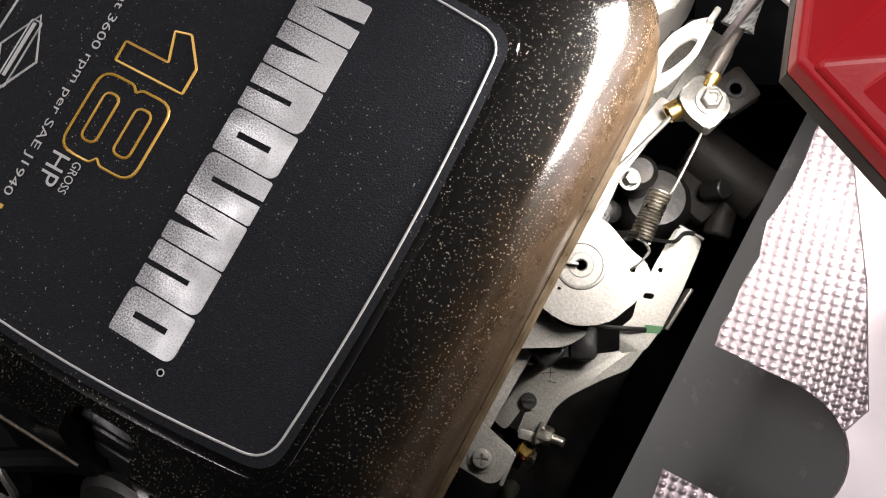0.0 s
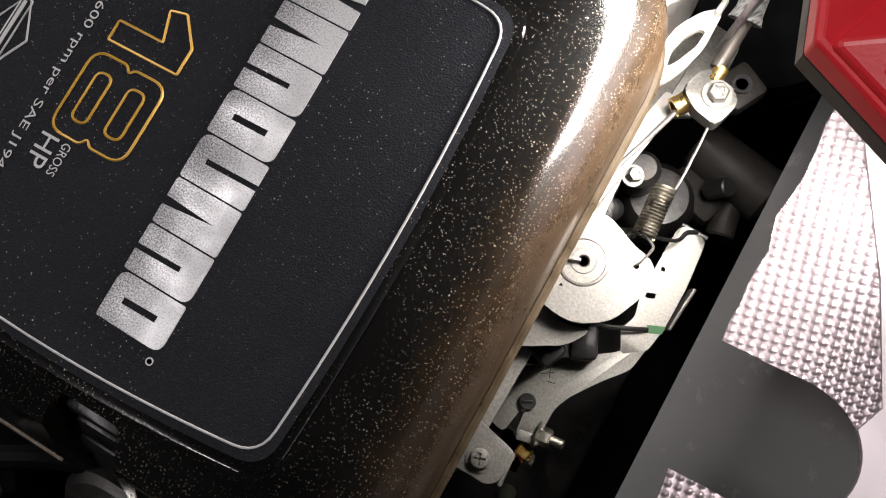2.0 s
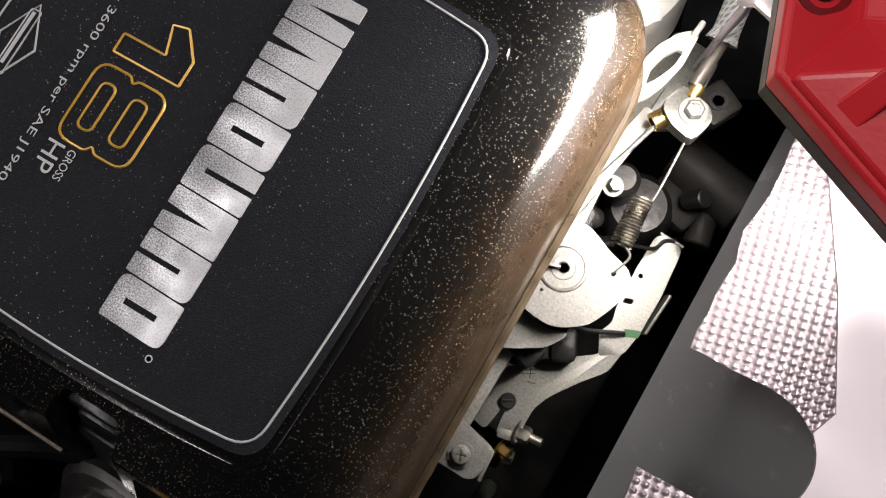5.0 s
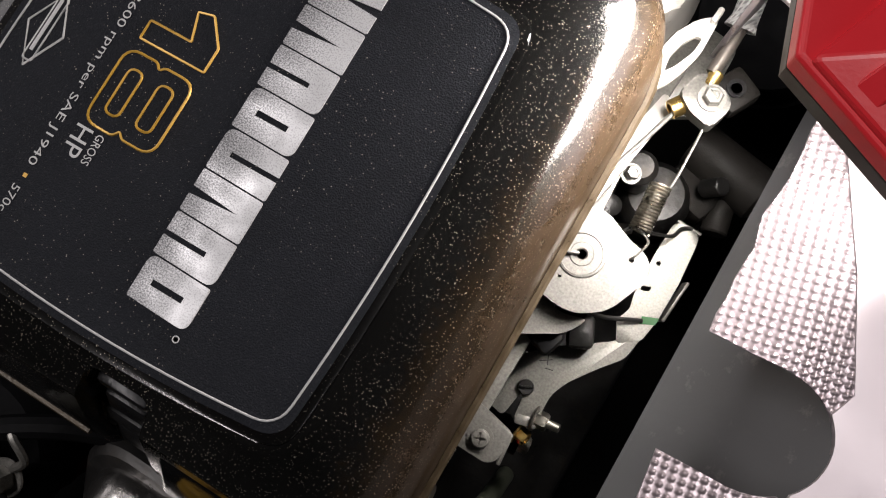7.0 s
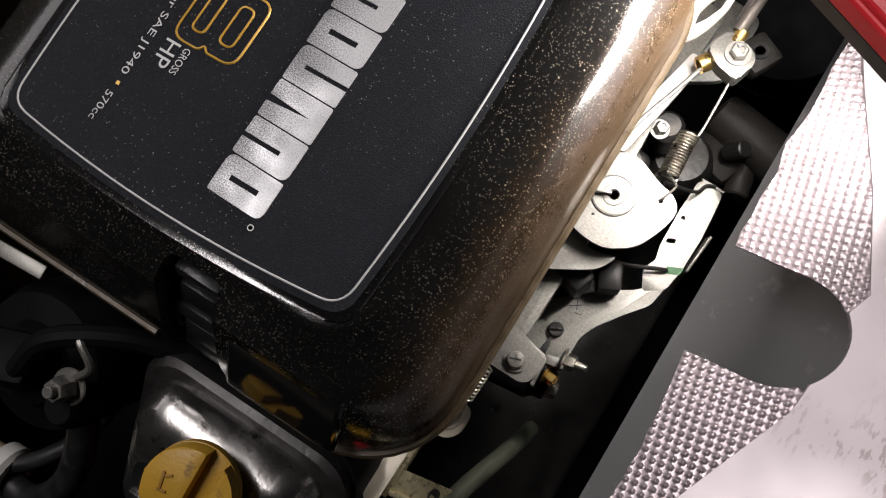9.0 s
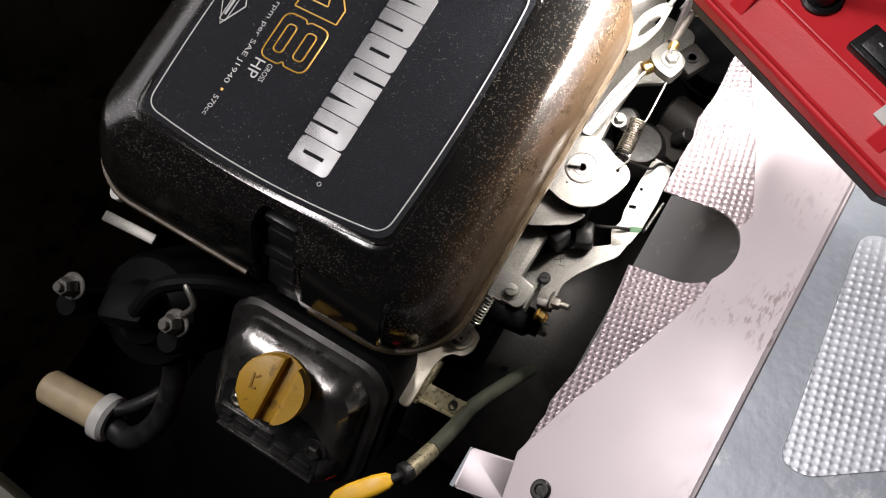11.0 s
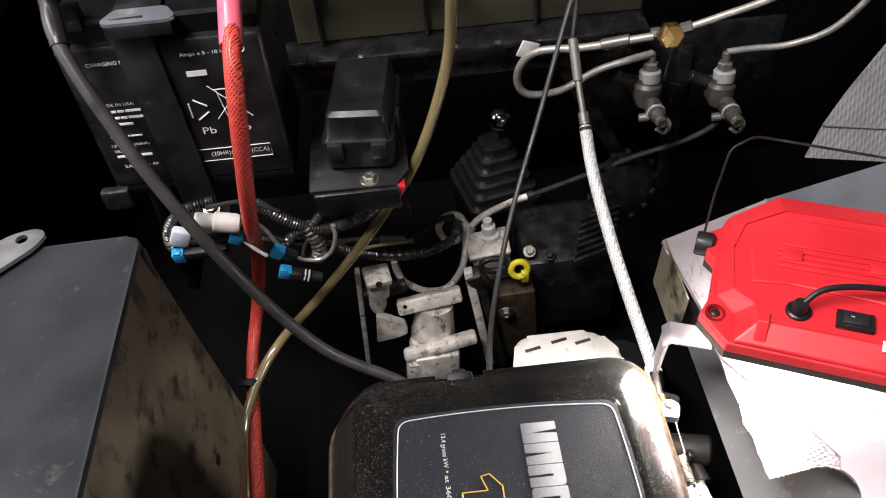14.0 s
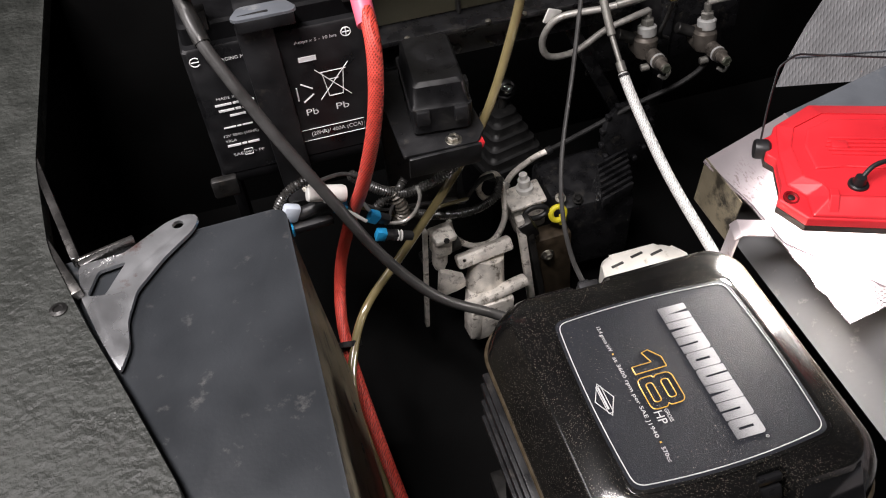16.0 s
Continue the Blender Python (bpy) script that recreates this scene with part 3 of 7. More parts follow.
def cover():
    t = thing("engine_cover", "glossy black dusty engine cover with a silver-lettered label", "engine cover", (-0.015, 0, 0.66))
    shell = part("shell", loft([
        (0.664, -0.150, -0.136, 0.118, 0.136, 0.045), (0.667, -0.156, -0.142, 0.1240, 0.142, 0.048), (0.686, -0.158, -0.144, 0.1255, 0.144, 0.048),
        (0.689, -0.1565, -0.1425, 0.1235, 0.1425, 0.047), (0.702, -0.1525, -0.1390, 0.1232, 0.1415, 0.044), (0.711, -0.1480, -0.1350, 0.1226, 0.1405, 0.040),
        (0.715, -0.1458, -0.1330, 0.1216, 0.1395, 0.038), (0.728, -0.1385, -0.1260, 0.1168, 0.1345, 0.034), (0.7370, -0.1332, -0.1210, 0.1090, 0.1285, 0.031),
        (0.7392, -0.1318, -0.1195, 0.1058, 0.1268, 0.030), (0.7405, -0.1296, -0.1170, 0.1030, 0.1245, 0.029), (0.7440, -0.1190, -0.1065, 0.0935, 0.1180, 0.027), (0.7466, -0.1130, -0.1035, 0.0870, 0.1050, 0.024), (0.7482, -0.1050, -0.0990, 0.0825, 0.0900, 0.020)], 10), COVER, t)
    cut(shell,
        slab(rounded([(-0.005, -0.20), (0.030, -0.20), (0.027, -0.106), (-0.002, -0.106)], 0.006), 0.66, 0.80),
        slab(rounded([(-0.062, 0.118), (-0.022, 0.118), (-0.018, 0.20), (-0.066, 0.20)], 0.006), 0.715, 0.80))
    for p in shell.data.polygons:
        p.use_smooth = True
    shell.data.set_sharp_from_angle(angle=radians(32))
    lip = rounded_ring(-0.1575, -0.1435, 0.1250, 0.1435, 0.048, 10)
    lip = [(0.036, -0.1435)] + lip[33:] + lip[:33] + [(-0.012, -0.1435)]
    part("seal_lip", sweep([Vector((x, y, 0.6885)) for x, y in lip], 0.0019, 6),
         mat("lip_edge", (0.060, 0.044, 0.026), 0.42, 0.2, 0.3, 120, 0.3, 600), t, "worn brown lip edge")
    part("front_pad", box((0.0625, -0.1275, 0.7180), (0.058, 0.042, 0.010), 0.0030, (55, 0, 0), 3), CLEAN_COVER, t, "smooth raised front panel")
    latch = part("latch", box((0.012, -0.1075, 0.733), (0.024, 0.010, 0.008), 0.002, (-20, 0, 0)), LATCH, t, "stepped black plastic latch")
    for y, z, w, h in ((-0.1145, 0.722, 0.020, 0.013), (-0.1225, 0.709, 0.026, 0.010), (-0.1290, 0.697, 0.020, 0.014), (-0.1345, 0.684, 0.026, 0.010), (-0.1360, 0.672, 0.018, 0.014)):
        part("latch_step", box((0.012, y, z), (w, 0.010, h), 0.002, (-32, 0, 0)), LATCH, latch)
    for x in (-0.002, 0.026):
        part("latch_hook", box((x, -0.1265, 0.703), (0.004, 0.006, 0.020), 0.001, (-32, 0, 0)), LATCH, latch)
    part("notch_edge", tube([(0.0275, -0.1065, 0.7425), (0.0290, -0.1120, 0.7375), (0.0300, -0.1200, 0.7270)], 0.0018, 8), LATCH, t)
    part("notch_edge", tube([(-0.0025, -0.1065, 0.7425), (-0.0040, -0.1120, 0.7375), (-0.0050, -0.1200, 0.7270)], 0.0018, 8), LATCH, t)
    part("rear_clip", join(box((-0.042, 0.124, 0.730), (0.022, 0.016, 0.014), 0.003, (20, 0, 0)), box((-0.042, 0.134, 0.718), (0.012, 0.012, 0.020), 0.002)), BLACK, t, "black rear clip")
    # the label
    part("label_pad", slab(bowed(0.0065), 0.7440, 0.7492, 0.0012), COVER, t)
    film = part("label_film", slab(bowed(0.0032), 0.7491, 0.7495), LABEL, t, "dark grey printed label")
    ring = [Vector((x, y, 0.7496)) for x, y in bowed(0.0)]
    part("label_border", sweep(ring + ring[:2], 0.00045, 6), WHITE_INK, film, "thin white line")
    # eight silver blocks in place of the lettering
    gap, w = 0.0012, 0.0180
    for i in range(8):
        y1 = 0.0660 - i * (w + 0.00005)
        y0 = y1 - w + gap
        x0, x1 = -0.0005, 0.0262
        bm = slab(rounded([(x0, y0), (x1, y0 - 0.0006), (x1, y1), (x0, y1 + 0.0006)], [0.001, 0.004 if i in (2, 3, 6, 7) else 0.001, 0.001, 0.004 if i in (3, 4, 7) else 0.001]), 0.7495, 0.7500)
        ob = part("silver_block", bm, SILVER, film, smooth=False)
        ym = (y0 + y1) / 2
        if i in (0, 1, 5):
            slit = slab([(x0 + 0.006, ym), (x1 + 0.002, ym - 0.0018), (x1 + 0.002, ym + 0.0018)] if i == 0 else [(x1 - 0.006, ym), (x0 - 0.002, ym + 0.0018), (x0 - 0.002, ym - 0.0018)], 0.74, 0.76)
        elif i in (2, 6):
            slit = slab(rect(x0 - 0.002, ym - 0.0010, x0 + 0.018, ym + 0.0010), 0.74, 0.76)
        elif i == 4:
            slit = slab(rect(x0 + 0.006, ym - 0.0010, x1 + 0.002, ym + 0.0010), 0.74, 0.76)
        else:
            slit = slab(rect(x0 + 0.006, ym - 0.0012, x1 - 0.007, ym + 0.0012), 0.74, 0.76)
        cut(ob, slit)
    part("mark", lathe((0.0245, -0.0815, 0.7495), (0, 0, 1), [(0.0014, 0), (0.0014, 0.0002), (0.0010, 0.0002), (0.0010, 0)], 16), WHITE_INK, film)
    R, U = (0, -1, 0), (1, 0, 0)
    Z = 0.7496

    def line(pts, closed=True, r=0.00055, dx=0.0005, dy=-0.0015):
        path = [Vector((p[0] + dx, p[1] + dy, Z)) for p in pts]
        return sweep(path + ([path[0], path[1]] if closed else []), r, 5)

    part("numeral_one", line(rounded([(-0.0515, 0.0085), (-0.0515, 0.0165), (-0.0325, 0.0165), (-0.0365, 0.0280), (-0.0300, 0.0295), (-0.0215, 0.0190), (-0.0215, 0.0085)], 0.0006, 2)), GOLD_INK, film, "gold outlined numeral")
    eight = rounded([(-0.0535, -0.0290), (-0.0535, 0.0035), (-0.0395, 0.0035), (-0.0375, 0.0010), (-0.0355, 0.0030), (-0.0215, 0.0030), (-0.0215, -0.0285), (-0.0355, -0.0285), (-0.0375, -0.0262), (-0.0395, -0.0290)],
                    [0.008, 0.008, 0.002, 0.001, 0.002, 0.007, 0.007, 0.002, 0.001, 0.002], 5)
    part("numeral_eight", join(line(eight), line(rounded(rect(-0.0480, -0.0225, -0.0415, -0.0030), 0.003, 4)), line(rounded(rect(-0.0340, -0.0220, -0.0270, -0.0030), 0.003, 4))), GOLD_INK, film, "gold outlined numeral")
    letters("HP", (-0.0535, -0.0325, Z), R, U, 0.0080, 0.0125, WHITE_INK, film)
    letters("GROSS", (-0.0440, -0.0325, Z), R, U, 0.0036, 0.0125, WHITE_INK, film)
    letters("13.4 gross kW", (-0.0625, 0.0655, Z), R, U, 0.0036, 0.0290, WHITE_INK, film)
    letters("at 3600 rpm per SAE J1940", (-0.0625, 0.0300, Z), R, U, 0.0036, 0.0850, WHITE_INK, film)
    letters("570cc", (-0.0625, -0.0640, Z), R, U, 0.0036, 0.0140, WHITE_INK, film)
    for y in (0.0333, -0.0595):
        part("dot", slab(rect(-0.0612, y - 0.0008, -0.0596, y + 0.0008), 0.7495, 0.7498), GOLD_INK, film)
    # the maker's lozenge, plain
    cx, cy = -0.0875, -0.0060
    part("lozenge", line([(cx, cy - 0.0165), (cx + 0.0085, cy), (cx, cy + 0.0165), (cx - 0.0085, cy)], r=0.0005), WHITE_INK, film)
    part("lozenge_bar", join(line(rounded(rect(cx - 0.0022, cy - 0.0140, cx + 0.0022, cy + 0.0140), 0.001, 2), r=0.0004), slab(rect(cx - 0.0008, cy - 0.0115, cx + 0.0008, cy + 0.0115), 0.7495, 0.7498)), WHITE_INK, film)


cover()


def engine_block():
    t = thing("engine_block", "black finned engine block and blower housing", "engine", (-0.01, 0, 0.32))
    part("housing", loft([(0.32, -0.13, -0.12, 0.10, 0.14, 0.03), (0.55, -0.135, -0.125, 0.105, 0.145, 0.03), (0.668, -0.140, -0.130, 0.112, 0.146, 0.04)], 6), ENGINE_BLACK, t)
    for i in range(6):
        part("fin", box((-0.150 - 0.002 * (i % 2), 0.0, 0.652 - i * 0.016), (0.020, 0.225, 0.006), 0.002), BLACK, t)
    part("base_plate", box((0.03, -0.02, 0.33), (0.34, 0.36, 0.03), 0.005), DARK_IRON, t)
    part("rear_shroud", slab(rounded([(0.005, 0.150), (0.112, 0.150), (0.122, 0.190), (0.100, 0.222), (0.020, 0.222)], 0.012), 0.600, 0.652, 0.006), SHROUD, t, "pale metal shroud behind the cover")
    for x, y in ((0.035, 0.205), (0.085, 0.208), (0.062, 0.212)):
        part("torn_slot", box((x, y, 0.6521), (0.016, 0.0035, 0.0012), 0.0004, (0, 0, 12)), DARK_IRON, t)
    part("side_rail", slab(rounded([(0.108, -0.07), (0.128, -0.07), (0.131, 0.02), (0.128, 0.10), (0.132, 0.165), (0.115, 0.17)], 0.004), 0.600, 0.612, 0.001), ZINC_DULL, t)


engine_block()


def rocker_cover():
    t = thing("rocker_cover", "scuffed cast aluminium rocker cover with raised lettering bars", "rocker cover", (0.035, -0.20, 0.58))
    # tilted towards the front: local x across, local y down the slope, local z out of the face
    tilt = Matrix.Translation((0.035, -0.205, 0.640)) @ Matrix.Rotation(radians(40), 4, "X")
    bm = loft([(-0.075, -0.064, -0.064, 0.064, 0.050, 0.022), (-0.030, -0.064, -0.064, 0.064, 0.050, 0.022)], 6)
    part("head", moved(bm, tilt), ENGINE_BLACK, t)
    part("gasket_rim", moved(loft([(-0.030, -0.062, -0.062, 0.062, 0.048, 0.022), (-0.022, -0.063, -0.063, 0.063, 0.049, 0.022), (-0.019, -0.060, -0.060, 0.060, 0.046, 0.022)], 6), tilt), DARK_IRON, t)
    part("shell", moved(loft([(-0.020, -0.054, -0.055, 0.054, 0.040, 0.020), (-0.012, -0.053, -0.054, 0.053, 0.039, 0.020), (-0.002, -0.049, -0.051, 0.049, 0.034, 0.018), (0.002, -0.043, -0.048, 0.043, 0.027, 0.016), (0.003, -0.039, -0.046, 0.039, 0.023, 0.015)], 8), tilt), VALVE, t, "polished scuffed cast shell")
    # dark slab laid on the shell so that its lower field looks recessed
    part("recess", moved(slab(rounded([(-0.040, -0.047), (0.040, -0.047), (0.041, -0.008), (0.026, 0.001), (-0.030, 0.003), (-0.041, -0.004)], 0.007), 0.0012, 0.0034, 0.0004), tilt), GLOSS_BLACK, t, "black lower field, coloured to look recessed")
    # raised bars near the foot
    for k, (y, x0, x1) in enumerate(((-0.044, -0.040, 0.040), (-0.026, -0.040, 0.004))):
        part("raised_bar", moved(box(((x0 + x1) / 2, y, 0.0040), (x1 - x0, 0.0018, 0.0024), 0.0006), tilt), VALVE, t)
    for x0, x1 in ((-0.039, -0.030), (-0.027, -0.012), (-0.009, 0.003), (0.006, 0.020), (0.023, 0.037)):
        for y in (-0.0325, -0.0385):
            part("raised_mark", moved(box(((x0 + x1) / 2, y, 0.0038), (x1 - x0, 0.0024, 0.0022), 0.0006), tilt), DARK_IRON, t)
    for x, y in ((-0.026, -0.012), (0.036, -0.016)):
        part("bolt", moved(hex_bolt((x, y, 0.003), (0, 0, 1), 0.010, 0.006), tilt), BOLT if x < 0 else DARK_IRON, t)
    part("neck", lathe((0.036, -0.1915, 0.636), (0, -0.18, 1), [(0.021, 0), (0.019, 0.014), (0.018, 0.028), (0, 0.028)], 28), VALVE, t)
    c = thing("oil_cap", "yellow plastic oil filler cap with a finger grip", "oil cap", (0.037, -0.194, 0.665))
    up = Matrix.Translation((0.037, -0.1945, 0.664)) @ pose(0, 0, 0, 14, 6, 0)
    part("disc", moved(lathe((0, 0, 0), (0, 0, 1), [(0.0215, 0), (0.0225, 0.002), (0.0225, 0.006), (0.0205, 0.0070), (0, 0.0070)], 36), up), CAP, c)
    ang = [radians(a) for a in range(0, 360, 10)]
    left = [(0.0222 * math.cos(a), 0.0222 * math.sin(a)) for a in ang if 0.0222 * math.cos(a) < 0.0030]
    right = [(0.0222 * math.cos(a), 0.0222 * math.sin(a)) for a in [radians(d) for d in range(-64, 65, 8)]]
    part("grip", moved(slab(left, 0.006, 0.0155, 0.0012), up), CAP, c)
    part("grip", moved(slab(right, 0.006, 0.0140, 0.0012), up), CAP, c)
    part("oil_can_mark", moved(join(box((-0.0125, 0.0, 0.0157), (0.0016, 0.010, 0.001), 0.0003, (0, 0, 12)), box((-0.0105, -0.004, 0.0157), (0.005, 0.0014, 0.001), 0.0003, (0, 0, 12)), box((-0.0105, 0.004, 0.0157), (0.004, 0.0014, 0.001), 0.0003, (0, 0, 40))), up), mat("cap_mark", (0.25, 0.13, 0.015), 0.5), c)


rocker_cover()


def ear_plate():
    """The bright plate between cover and rocker cover, with its bolt."""
    t = thing("ear_plate", "bright zinc plate with a hex bolt under the cover corner", "bracket", (0.10, -0.13, 0.61))
    part("plate", slab(rounded([(-0.020, -0.105), (-0.020, -0.134), (0.016, -0.132), (0.084, -0.128), (0.098, -0.140), (0.099, -0.166), (0.107, -0.166), (0.108, -0.132), (0.112, -0.119), (0.122, -0.117), (0.1265, -0.110), (0.1255, -0.098), (0.100, -0.092)], 0.004), 0.612, 0.616, 0.0008), CREAM_PLATE, t)
    part("bolt_seat", lathe((0.1137, -0.1043, 0.6160), (0, 0, 1), [(0.0105, 0), (0.0100, 0.0016), (0, 0.0016)], 24), CREAM_PLATE, t)
    part("bolt", hex_bolt((0.1137, -0.1043, 0.6180), (0, 0, 1), 0.010, 0.006), BOLT, t)
    part("small_spring", helix((0.1210, -0.094, 0.632), (0.1225, -0.075, 0.640), 0.0026, 0.0006, 9), BOLT, t)
    part("spring_hook", tube([(0.1210, -0.094, 0.632), (0.1205, -0.102, 0.628), (0.1155, -0.104, 0.626)], 0.0006, 6), BOLT, t)


ear_plate()


def starter():
    t = thing("starter_solenoid", "dark starter solenoid with two shiny clamp bolts", "solenoid", (-0.095, -0.19, 0.50))
    part("body", lathe((-0.095, -0.178, 0.560), (0, -0.45, 1), [(0.044, -0.10), (0.044, 0.05), (0.040, 0.062), (0.025, 0.066), (0.022, 0.072), (0, 0.072)], 28), ENGINE_BLACK, t)
    for x, y in ((-0.136, -0.213), (-0.055, -0.197)):
        part("ear", lathe((x, y, 0.600), (0, -0.3, 1), [(0.010, 0), (0.010, 0.044), (0.008, 0.047), (0, 0.047)], 16), ENGINE_BLACK, t)
    part("terminal_cap", box((-0.096, -0.205, 0.640), (0.036, 0.030, 0.020), 0.006, (-15, 0, 20)), ENGINE_BLACK, t)
    part("lead", tube([(-0.085, -0.205, 0.648), (-0.070, -0.180, 0.665), (-0.040, -0.160, 0.660), (-0.010, -0.150, 0.640)], 0.006, 10), ENGINE_BLACK, t)
    part("bolt", hex_bolt((-0.136, -0.213, 0.650), (0, -0.3, 1), 0.012, 0.012, shank=0.004), ZINC, t)
    part("bolt", hex_bolt((-0.055, -0.197, 0.648), (0, -0.3, 1), 0.012, 0.012, shank=0.004), ZINC, t)
    part("clip", tube([(-0.052, -0.190, 0.652), (-0.044, -0.180, 0.662), (-0.052, -0.172, 0.668), (-0.060, -0.168, 0.664)], 0.0022, 8), ZINC, t)
    part("strip", box((-0.123, -0.158, 0.652), (0.045, 0.008, 0.004), 0.001, (0, 0, 4)), ZINC_DULL, t)
    b = thing("hose_end", "cream plastic hose end joined to a black rubber hose", "hose", (-0.17, -0.30, 0.45))
    part("sleeve", lathe((-0.202, -0.314, 0.50), (1, 0.09, 0.0), [(0.013, 0), (0.0155, 0.003), (0.0155, 0.062), (0.012, 0.064), (0, 0.064)], 28), CREAM, b)
    part("collar", lathe((-0.142, -0.3086, 0.50), (1, 0.09, 0.0), [(0.0155, -0.002), (0.0205, 0), (0.0205, 0.010), (0.0170, 0.013), (0.0120, 0.013), (0.0115, 0.006), (0, 0.006)], 28), WHITE_PLASTIC, b, "paler plastic collar")
    part("hose", tube([(-0.142, -0.309, 0.498), (-0.110, -0.312, 0.500), (-0.088, -0.285, 0.515), (-0.082, -0.245, 0.545), (-0.092, -0.21, 0.57)], 0.010), RUBBER, b)
    part("side_hose", tube([(-0.138, -0.304, 0.506), (-0.118, -0.285, 0.505), (-0.100, -0.255, 0.505), (-0.088, -0.22, 0.52)], 0.006), RUBBER, b)
    solo("white_tab", slab(rounded([(-0.163, -0.113), (-0.137, -0.128), (-0.136, -0.146), (-0.144, -0.147)], 0.003), 0.656, 0.662, 0.001), WHITE_PLASTIC, "small pale plastic tab under the cover edge", "tab")


starter()


def dipstick():
    t = thing("dipstick", "yellow dipstick handle in a dull metal tube", "dipstick", (0.12, -0.22, 0.60))
    part("handle", loft([(0, -0.0030, -0.0022, 0.0030, 0.0022, 0.0020), (0.003, -0.0052, -0.0030, 0.0052, 0.0030, 0.0028), (0.012, -0.0064, -0.0034, 0.0064, 0.0034, 0.0032), (0.028, -0.0064, -0.0034, 0.0064, 0.0034, 0.0032), (0.037, -0.0050, -0.0028, 0.0050, 0.0028, 0.0026), (0.041, -0.0026, -0.0018, 0.0026, 0.0018, 0.0016), (0.042, -0.0008, -0.0006, 0.0008, 0.0006, 0.0005)], 4), YELLOW, t)
    t.children[0].data.transform(Matrix.Translation((0.129, -0.206, 0.656)) @ frame_of((-0.026, -0.030, -0.003)))
    part("stem", rod((0.128, -0.207, 0.656), (0.134, -0.199, 0.652), 0.0026, 10), DARK_IRON, t)
    part("collar", rod((0.1325, -0.2010, 0.6535), (0.1350, -0.1970, 0.6500), 0.0072, 18), RUBBER, t, "black rubber collar")
    part("tube", rod((0.1345, -0.1980, 0.6510), (0.1375, -0.1800, 0.6280), 0.0058, 16), YELLOW_ZINC, t)
    part("lower_tube", tube([(0.1375, -0.1800, 0.6280), (0.1390, -0.1600, 0.5980), (0.1399, -0.1405, 0.5688), (0.1513, -0.1055, 0.5189), (0.155, -0.090, 0.48)], 0.0056, 14), PIPE_DARK, t)
    b = thing("tube_bracket", "bent yellow-zinc bracket that holds the dipstick tube", "bracket", (0.125, -0.15, 0.59))
    part("arm", box((0.1085, -0.1430, 0.6060), (0.004, 0.034, 0.012), 0.001, (8, 0, -3)), YELLOW_ZINC, b)
    part("foot", box((0.1245, -0.1490, 0.5905), (0.046, 0.013, 0.0030), 0.0010, (0, 46, 4)), YELLOW_ZINC, b)
    part("foot_lip", box((0.1235, -0.1560, 0.5935), (0.044, 0.0026, 0.0080), 0.0008, (0, 46, 4)), YELLOW_ZINC, b)
    part("slot_rim", lathe((0.1290, -0.1485, 0.5880), (0.7, 0, 0.7), [(0.0040, 0), (0.0040, 0.0006), (0.0028, 0.0006), (0.0028, 0)], 18), DARK_IRON, b)
    w = thing("side_stud", "brass-coloured hex nut on a dark boss of the engine side", "stud", (0.14, -0.065, 0.54))
    part("boss", lathe((0.105, -0.068, 0.546), (1, 0.1, -0.08), [(0.0125, 0), (0.0120, 0.036), (0.0085, 0.040), (0.0085, 0.046), (0, 0.046)], 20), ENGINE_BLACK, w)
    part("nut", hex_bolt((0.1500, -0.0637, 0.5424), (1, 0.1, -0.08), 0.0095, 0.0075), BOLT, w)


dipstick()


